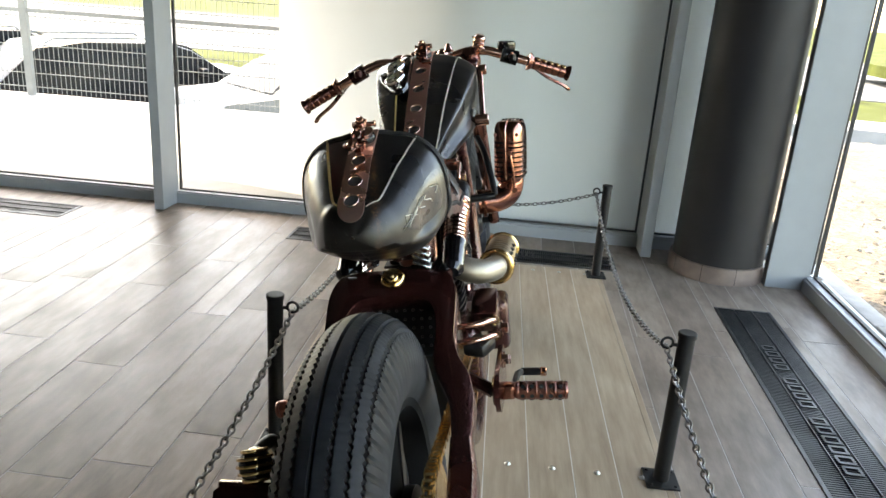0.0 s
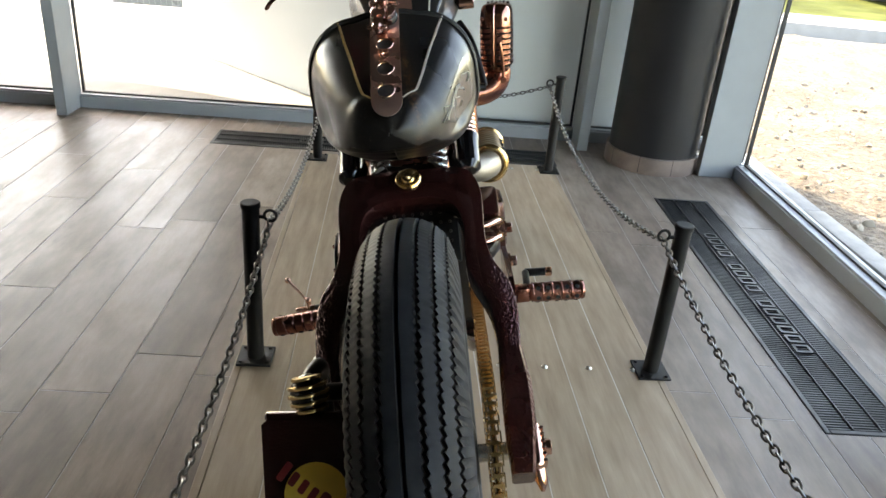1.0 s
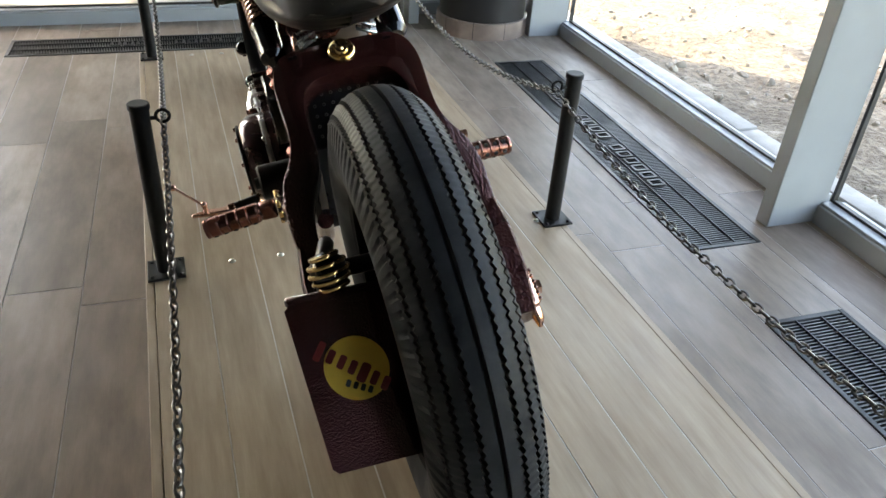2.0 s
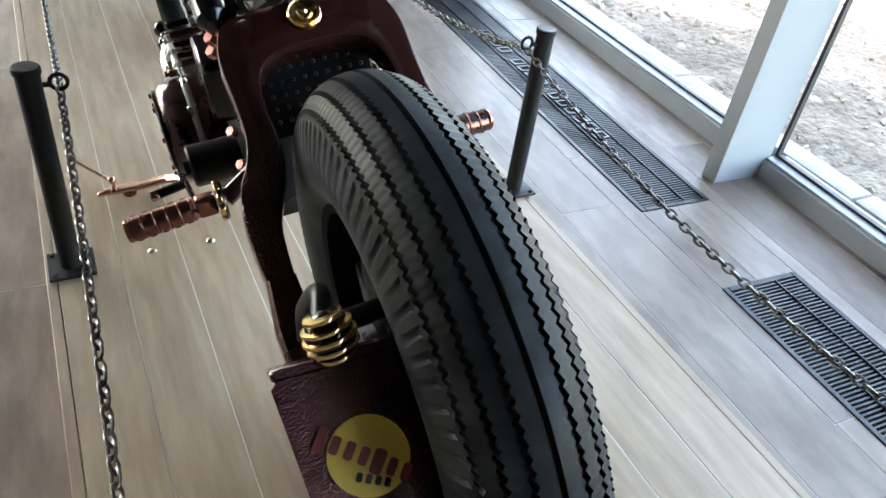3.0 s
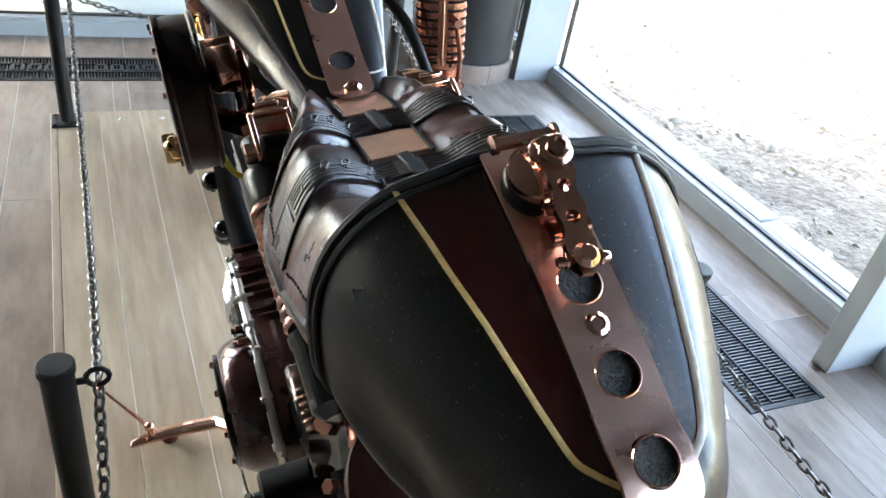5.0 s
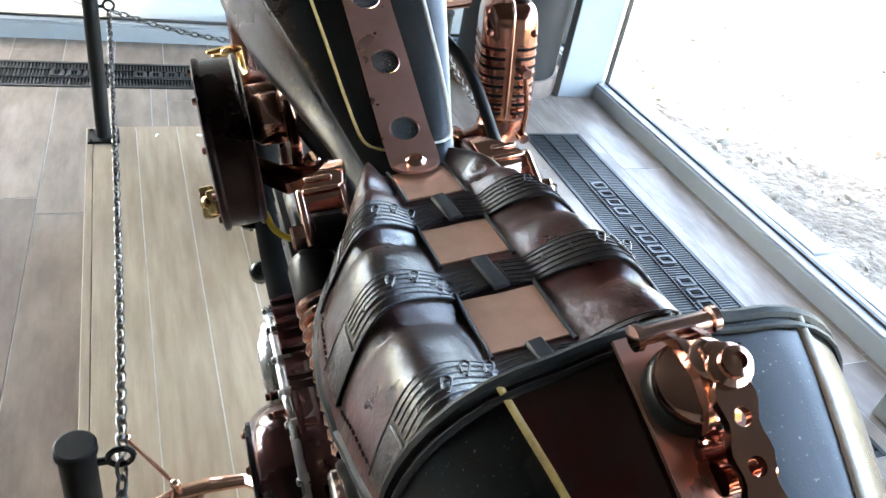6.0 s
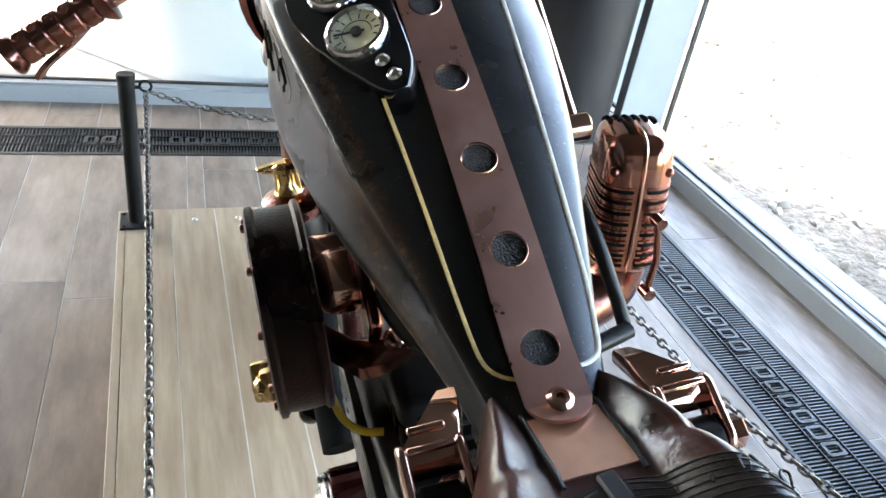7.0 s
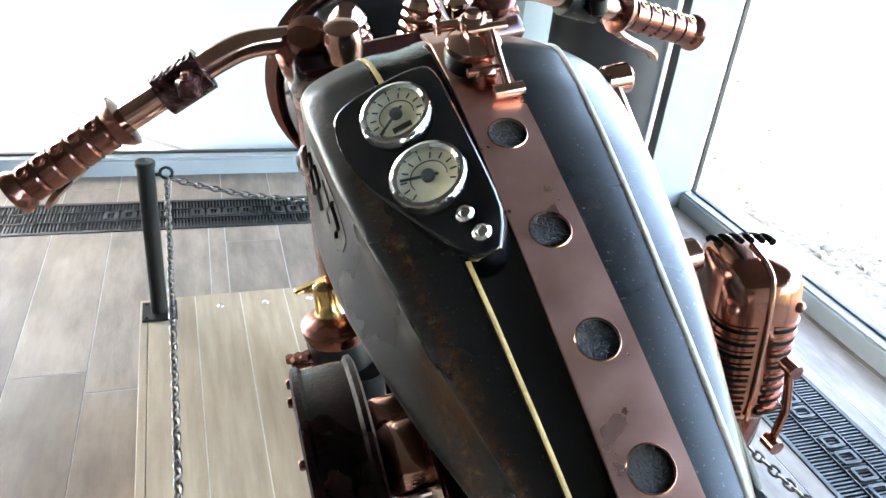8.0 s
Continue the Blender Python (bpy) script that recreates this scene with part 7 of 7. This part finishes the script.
# ---- exhaust on the right ----
bm = bm_new()
m = axis_matrix((0.152, 0.056, 0.478), (0.03, 0.98, -0.1))
prof = []
for k in range(9):
    z = 0.01 + 0.022 * k
    prof += [(0.034, z), (0.038, z + 0.004), (0.038, z + 0.013), (0.034, z + 0.017)]
add_lathe(bm, prof, m, 28)
muff = bp("exhaust_can", bm, M_BRONZE, "ribbed heat-browned exhaust can with gold rings")
for z in (0.0, 0.2):
    bm = bm_new()
    add_tube(bm, [m @ V((0.038 * math.cos(a), 0.038 * math.sin(a), z)) for a in [2 * math.pi * j / 28 for j in range(28)]], 0.0055, 8, closed=True)
    part("gold_ring", bm, M_BRASS, muff)
# near-black blobs paint the shade inside the louvre openings
for k in range(3):
    for q in range(3):
        bm = bm_new()
        a = radians(60 + 40 * q)
        add_sphere(bm, m @ V((0.037 * math.cos(a), 0.037 * math.sin(a), 0.05 + 0.045 * k)), 0.008, scale=(1, 1.5, 0.5), u=10, v=6)
        part("louvre", bm, M_OPENING_SHADE, muff)
bm = bm_new()
add_tube(bm, smooth_path([(0.152, 0.058, 0.478), (0.148, 0.02, 0.486), (0.125, -0.02, 0.496), (0.085, -0.03, 0.51), (0.05, 0.0, 0.53)], 6), 0.0275, 18)
bp("exhaust_pipe", bm, M_PIPE, "heat-tinted bent exhaust pipe", muff)
for k in range(2):
    bm = bm_new()
    z = 0.44 - 0.035 * k
    add_tube(bm, smooth_path([(0.06, -0.2, z), (0.12, -0.195, z + 0.004), (0.148, -0.17, z), (0.155, -0.14, z - 0.012), (0.15, -0.1, z - 0.02)], 5), 0.0062, 10)
    bp("oil_line", bm, M_COPPER, "bright bent copper oil line")
    bm = bm_new()
    add_hex(bm, (0.154, -0.135, z - 0.016), (0, 1, -0.3), 0.0105, 0.018)
    bp("oil_line_nut", bm, M_BRASS)
bm = bm_new()
add_box(bm, (0.13, -0.06, 0.42), (0.06, 0.09, 0.06), m=pose(0, 0, 0, 20, 0, 0), bevel=0.012, seg=2)
add_box(bm, (0.15, 0.02, 0.36), (0.05, 0.09, 0.12), bevel=0.014, seg=2)
bp("cam_cover", bm, M_BURG, "dark burgundy cam cover")
bm = bm_new()
add_box(bm, (0.12, -0.17, 0.385), (0.05, 0.06, 0.03), m=pose(0, 0, 0, 0, 0, -25), bevel=0.008, seg=2)
bp("brake_cylinder", bm, M_BLACK)
bm = bm_new()
add_plate(bm, stadium((-0.28, 0.335), 0.04, (-0.13, 0.31), 0.05), 0.01, Matrix.Translation((0.165, 0, 0)) @ LEFT_M)
bp("peg_plate", bm, M_BURG, "dark burgundy peg plate")
for y, z in ((-0.19, 0.36), (-0.13, 0.33), (-0.12, 0.4)):
    bm = bm_new()
    add_hex(bm, (0.166, y, z), (1, 0, 0), 0.0115, 0.014)
    add_lathe(bm, [(0.017, 0), (0.017, 0.003)], axis_matrix((0.165, y, z), (1, 0, 0)), 16)
    bp("plate_nut", bm, M_COPPER)

# ---- frame tubes ----
for nm, pts, r, mat in (
    ("backbone", [(0, -0.3, 0.64), (0, -0.2, 0.67), (0, 0.05, 0.69), (0, 0.3, 0.79), (0, 0.46, 0.83)], 0.02, M_BURG),
    ("down_tube", [(-0.05, 0.47, 0.76), (-0.06, 0.52, 0.5), (-0.07, 0.45, 0.2), (-0.075, 0.3, 0.13), (-0.08, -0.1, 0.13), (-0.08, -0.25, 0.25)], 0.016, M_BURG),
    ("down_tube", [(0.05, 0.47, 0.76), (0.06, 0.52, 0.5), (0.07, 0.45, 0.2), (0.075, 0.3, 0.13), (0.08, -0.1, 0.13), (0.08, -0.25, 0.25)], 0.016, M_BURG),
    ("seat_tube", [(-0.06, -0.1, 0.68), (-0.075, -0.25, 0.6), (-0.085, -0.33, 0.58)], 0.014, M_COPPER_DK),
    ("seat_tube", [(0.06, -0.1, 0.68), (0.075, -0.25, 0.6), (0.085, -0.33, 0.58)], 0.014, M_COPPER_DK),
):
    bm = bm_new()
    add_tube(bm, smooth_path(pts, 6), r, 14)
    bp(nm, bm, mat)
bm = bm_new()
add_box(bm, (0, -0.3, 0.66), (0.14, 0.05, 0.06), m=pose(0, 0, 0, -25), bevel=0.012, seg=2)
bp("cross_brace", bm, M_BURG)
for x0 in (-0.045, 0.05):
    for k in range(7):
        bm = bm_new()
        add_box(bm, (x0, -0.33 + 0.002 * k, 0.63 + 0.011 * k), (0.034, 0.02, 0.005), m=pose(0, 0, 0, 15, -24 if x0 < 0 else 24, 0), bevel=0.001)
        bp("oil_cooler_fin", bm, M_STEEL, "bright cooler fin")

# ---- fork, head lamp, bars ----
STEER = pose(0, 0.53, 0.9, 0, 0, 7)
for s in (-1, 1):
    bm = bm_new()
    top = STEER @ V((s * 0.095, 0.01, 0.02))
    add_tube(bm, [top, AXLE_F + V((s * 0.09, 0.0, 0.0))], [0.024, 0.02], 16)
    add_lathe(bm, [(0.03, -0.02), (0.034, -0.012), (0.034, 0.004), (0.028, 0.014), (0.02, 0.02), (0.018, 0.032), (0.01, 0.036)], axis_matrix(top, -(AXLE_F - top)), 22)
    bp("fork_leg", bm, M_COPPER_DK, "dark copper fork leg with stepped cap")
bm = bm_new()
add_box(bm, STEER @ V((0, 0.005, 0.0)), (0.24, 0.07, 0.028), m=STEER.to_3x3().to_4x4() @ pose(0, 0, 0, -35), bevel=0.01, seg=3)
add_box(bm, STEER @ V((0, 0.08, -0.12)), (0.23, 0.06, 0.03), m=STEER.to_3x3().to_4x4() @ pose(0, 0, 0, -35), bevel=0.01, seg=3)
bp("fork_yoke", bm, M_BURG_GLOSS, "dark burgundy fork yoke")
for c in (V((-0.056, 0.543, 0.925)), V((0.022, 0.558, 0.925))):
    bm = bm_new()
    prof = [(0.02, -0.02)]
    for k in range(4):
        r = 0.0235 - 0.0022 * k
        prof += [(r, -0.018 + 0.011 * k), (r + 0.0015, -0.015 + 0.011 * k), (r + 0.0015, -0.012 + 0.011 * k), (r - 0.001, -0.0095 + 0.011 * k)]
    prof += [(0.014, 0.028), (0.008, 0.034)]
    add_lathe(bm, prof, axis_matrix(c, (0, -0.35, 0.94)), 26)
    bp("riser_cap", bm, M_COPPER, "stepped and ringed copper cap")
bm = bm_new()
add_lathe(bm, [(0.017, -0.02), (0.0185, -0.016), (0.0185, 0.004), (0.016, 0.011), (0.009, 0.015), (0.001, 0.016)], axis_matrix(V((-0.07, 0.49, 0.94)), (0, -0.3, 0.95)), 24)
bp("stem_cap", bm, M_COPPER, "domed copper cap")
bm = bm_new()
hc = STEER @ V((0, 0.14, -0.07))
hm = axis_matrix(hc, STEER.to_3x3() @ V((0, 1, -0.12)))
prof = [(0.03, -0.11), (0.06, -0.1), (0.085, -0.08), (0.104, -0.045), (0.113, 0.0), (0.115, 0.03), (0.112, 0.05), (0.102, 0.052), (0.096, 0.045)]
add_lathe(bm, prof, hm, 48)
lamp = bp("head_lamp", bm, M_GLOSS, "large gloss black head lamp with a ribbed rim")
for k in range(8):
    bm = bm_new()
    add_tube(bm, [hm @ V((0.116 * math.cos(a), 0.116 * math.sin(a), -0.005 + 0.008 * k)) for a in [2 * math.pi * j / 40 for j in range(40)]], 0.0032, 6, closed=True)
    part("rim_rib", bm, M_COPPER_DK, lamp, "dark copper rim rib")
bm = bm_new()
add_lathe(bm, [(0.096, 0.045), (0.07, 0.06), (0.03, 0.068), (0.001, 0.072)], hm, 40)
part("lens", bm, M_STEEL, lamp)


def bar_side(pts, grip_in, grip_out, s):
    bm = bm_new()
    add_tube(bm, smooth_path(pts + [grip_in], 6), 0.0128, 16)
    bar = bp("handlebar", bm, M_COPPER, "polished copper handlebar with a ribbed grip")
    gi, go = V(grip_in), V(grip_out)
    L = (go - gi).length
    d = (go - gi).normalized()
    m = axis_matrix(gi, d)
    prof = [(0.013, -0.004), (0.0255, -0.001), (0.024, 0.004), (0.018, 0.012)]
    nseg = 5
    z0, z1 = 0.014, L - 0.012
    for k in range(nseg):
        a, b = z0 + (z1 - z0) * k / nseg, z0 + (z1 - z0) * (k + 1) / nseg
        prof += [(0.016, a), (0.0178, a + 0.002), (0.0178, b - 0.003), (0.016, b - 0.001)]
    prof += [(0.017, L - 0.011), (0.021, L - 0.006), (0.0215, L), (0.012, L + 0.002)]
    bm = bm_new()
    add_lathe(bm, prof, m, 26)
    grip = part("grip", bm, M_COPPER_DK, bar, "ribbed dark copper grip with flared ends")
    look_up = V((0, -0.55, 0.83))
    side_up = (look_up - d * look_up.dot(d)).normalized()
    for k in range(nseg):
        em = axis_matrix(m @ V((0, 0, z0 + (z1 - z0) * (k + 0.5) / nseg)) + side_up * 0.0172, side_up)
        bm = bm_new()
        add_lathe(bm, [(0.0058, 0.0), (0.0058, 0.0016), (0.0048, 0.0022), (0.003, 0.0018), (0.003, 0.0)], em, 16)
        bp("eyelet", bm, M_BRASS if s > 0 else M_COPPER_DK, "", bar)
    # controls: split clamp, reservoir or switch, lever
    cl = V(pts[-1]).lerp(gi, 0.1)
    d2 = (gi - V(pts[-1])).normalized()
    bm = bm_new()
    add_lathe(bm, [(0.0135, -0.024), (0.0205, -0.023), (0.0205, 0.023), (0.0135, 0.024)], axis_matrix(cl, d2), 22)
    side = d2.cross(V((0, 0, 1))).normalized()
    for q in (-1, 1):
        add_cyl(bm, cl + side * q * 0.026 + d2 * q * 0.006 + V((0, 0, -0.009)), cl + side * q * 0.026 + d2 * q * 0.006 + V((0, 0, 0.009)), 0.0105, 18, 0.002)
        add_box(bm, cl + side * q * 0.018 + d2 * q * 0.006, (0.016, 0.024, 0.016), m=axis_matrix((0, 0, 0), d2), bevel=0.004, seg=2)
    clamp = part("clamp", bm, M_BURG_ROUGH if s < 0 else M_BLACK, bar, "bolted split clamp")
    for q in (-1, 1):
        bm = bm_new()
        add_bolt(bm, cl + side * q * 0.027 + d2 * q * 0.006 + V((0, 0, 0.009)), (0, 0, 1), 0.0042, 0.005)
        part("clamp_bolt", bm, M_COPPER_DK, bar)
    lp = [cl + V((s * 0.01, 0.03, -0.015)), cl + V((s * 0.05, 0.065, -0.03)), gi.lerp(go, 0.45) + V((0, 0.075, -0.035)), gi.lerp(go, 0.85) + V((0, 0.075, -0.045)), go + V((0, 0.085, -0.055))]
    bm = bm_new()
    fr = frames_along(smooth_path(lp, 5))
    rings = []
    for i, (p_, t_, n_, b_) in enumerate(fr):
        w = 0.008 - 0.0025 * i / len(fr)
        rings.append([p_ + n_ * 0.0028 * ca + b_ * w * sa for ca, sa in ((-1, -1), (1, -1), (1, 1), (-1, 1))])
    add_loft(bm, rings)
    lever = part("lever", bm, M_COPPER_DK, bar, "drilled copper lever")
    return bar


bar_side([(-0.05, 0.545, 0.925), (-0.1, 0.535, 0.932), (-0.15, 0.525, 0.937), (-0.185, 0.518, 0.929), (-0.21, 0.515, 0.918)], (-0.277, 0.5145, 0.888), (-0.384, 0.507, 0.84), -1)
bar_side([(0.05, 0.555, 0.935), (0.1, 0.56, 0.945), (0.145, 0.566, 0.94), (0.175, 0.57, 0.929), (0.2, 0.573, 0.92)], (0.257, 0.58, 0.898), (0.368, 0.597, 0.852), 1)
bm = bm_new()
add_lathe(bm, [(0.024, 0.0), (0.026, 0.004), (0.026, 0.02), (0.022, 0.024)], axis_matrix((0.198, 0.585, 0.935), (0.1, 0.1, 0.98)), 24)
bp("brake_reservoir", bm, M_GLOSS, "round black brake reservoir")
bm = bm_new()
add_box(bm, (0.125, 0.555, 0.965), (0.03, 0.035, 0.045), m=pose(0, 0, 0, 10, 20, 7), bevel=0.009, seg=3)
for k in range(3):
    add_box(bm, (0.125, 0.538, 0.953 + 0.012 * k), (0.034, 0.006, 0.005), m=pose(0, 0, 0, 10, 20, 7), bevel=0.0015)
bp("switch_housing", bm, M_COPPER, "ribbed copper switch housing")
bm = bm_new()
add_lathe(bm, [(0.012, 0), (0.014, 0.004), (0.009, 0.012), (0.007, 0.02), (0.003, 0.024)], axis_matrix((0.045, 0.5, 0.95), (0, 0, 1)), 16)
bp("yoke_bolt", bm, M_COPPER)

# ---- floor tiles, each its own piece ----
TILE_W, TILE_L, GAP = 0.2, 1.2, 0.003
tile_off = {0: 0.343, -1: 0.436, -2: 0.236, -3: 0.134, -4: 0.8, -5: 0.39}
row = -32
while True:
    x0 = -0.745 + 0.2 * row
    x1 = x0 + TILE_W
    if x0 > FLOOR_X1:
        break
    off = tile_off.get(row, random.Random(row).uniform(0, TILE_L))
    if x1 > FLOOR_X0:
        for k in range(-7, 4):
            y0 = off + k * TILE_L
            y1 = y0 + TILE_L
            rects = [(max(x0, FLOOR_X0), min(x1, FLOOR_X1), max(y0, FLOOR_Y0), min(y1, FLOOR_Y1))]
            if rects[0][1] - rects[0][0] < 0.01 or rects[0][3] - rects[0][2] < 0.01:
                continue
            for cut in TRENCHES + [(PX0 + 0.12, PX1 - 0.12, PY0 + 0.12, PY1 - 0.12)]:
                rects = subtract(rects, cut)
            for a0, a1, b0, b1 in rects:
                if a1 - a0 < 0.006 or b1 - b0 < 0.006:
                    continue
                bm = bm_new()
                add_box(bm, (0, 0, 0), (a1 - a0 - GAP, b1 - b0 - GAP, 0.009), bevel=0.0008)
                ob = part("tile", bm, M_TILE, floor)
                ob.location = ((a0 + a1) / 2, (b0 + b1) / 2, -0.0045 + random.uniform(-0.0003, 0.0003))
    row += 1
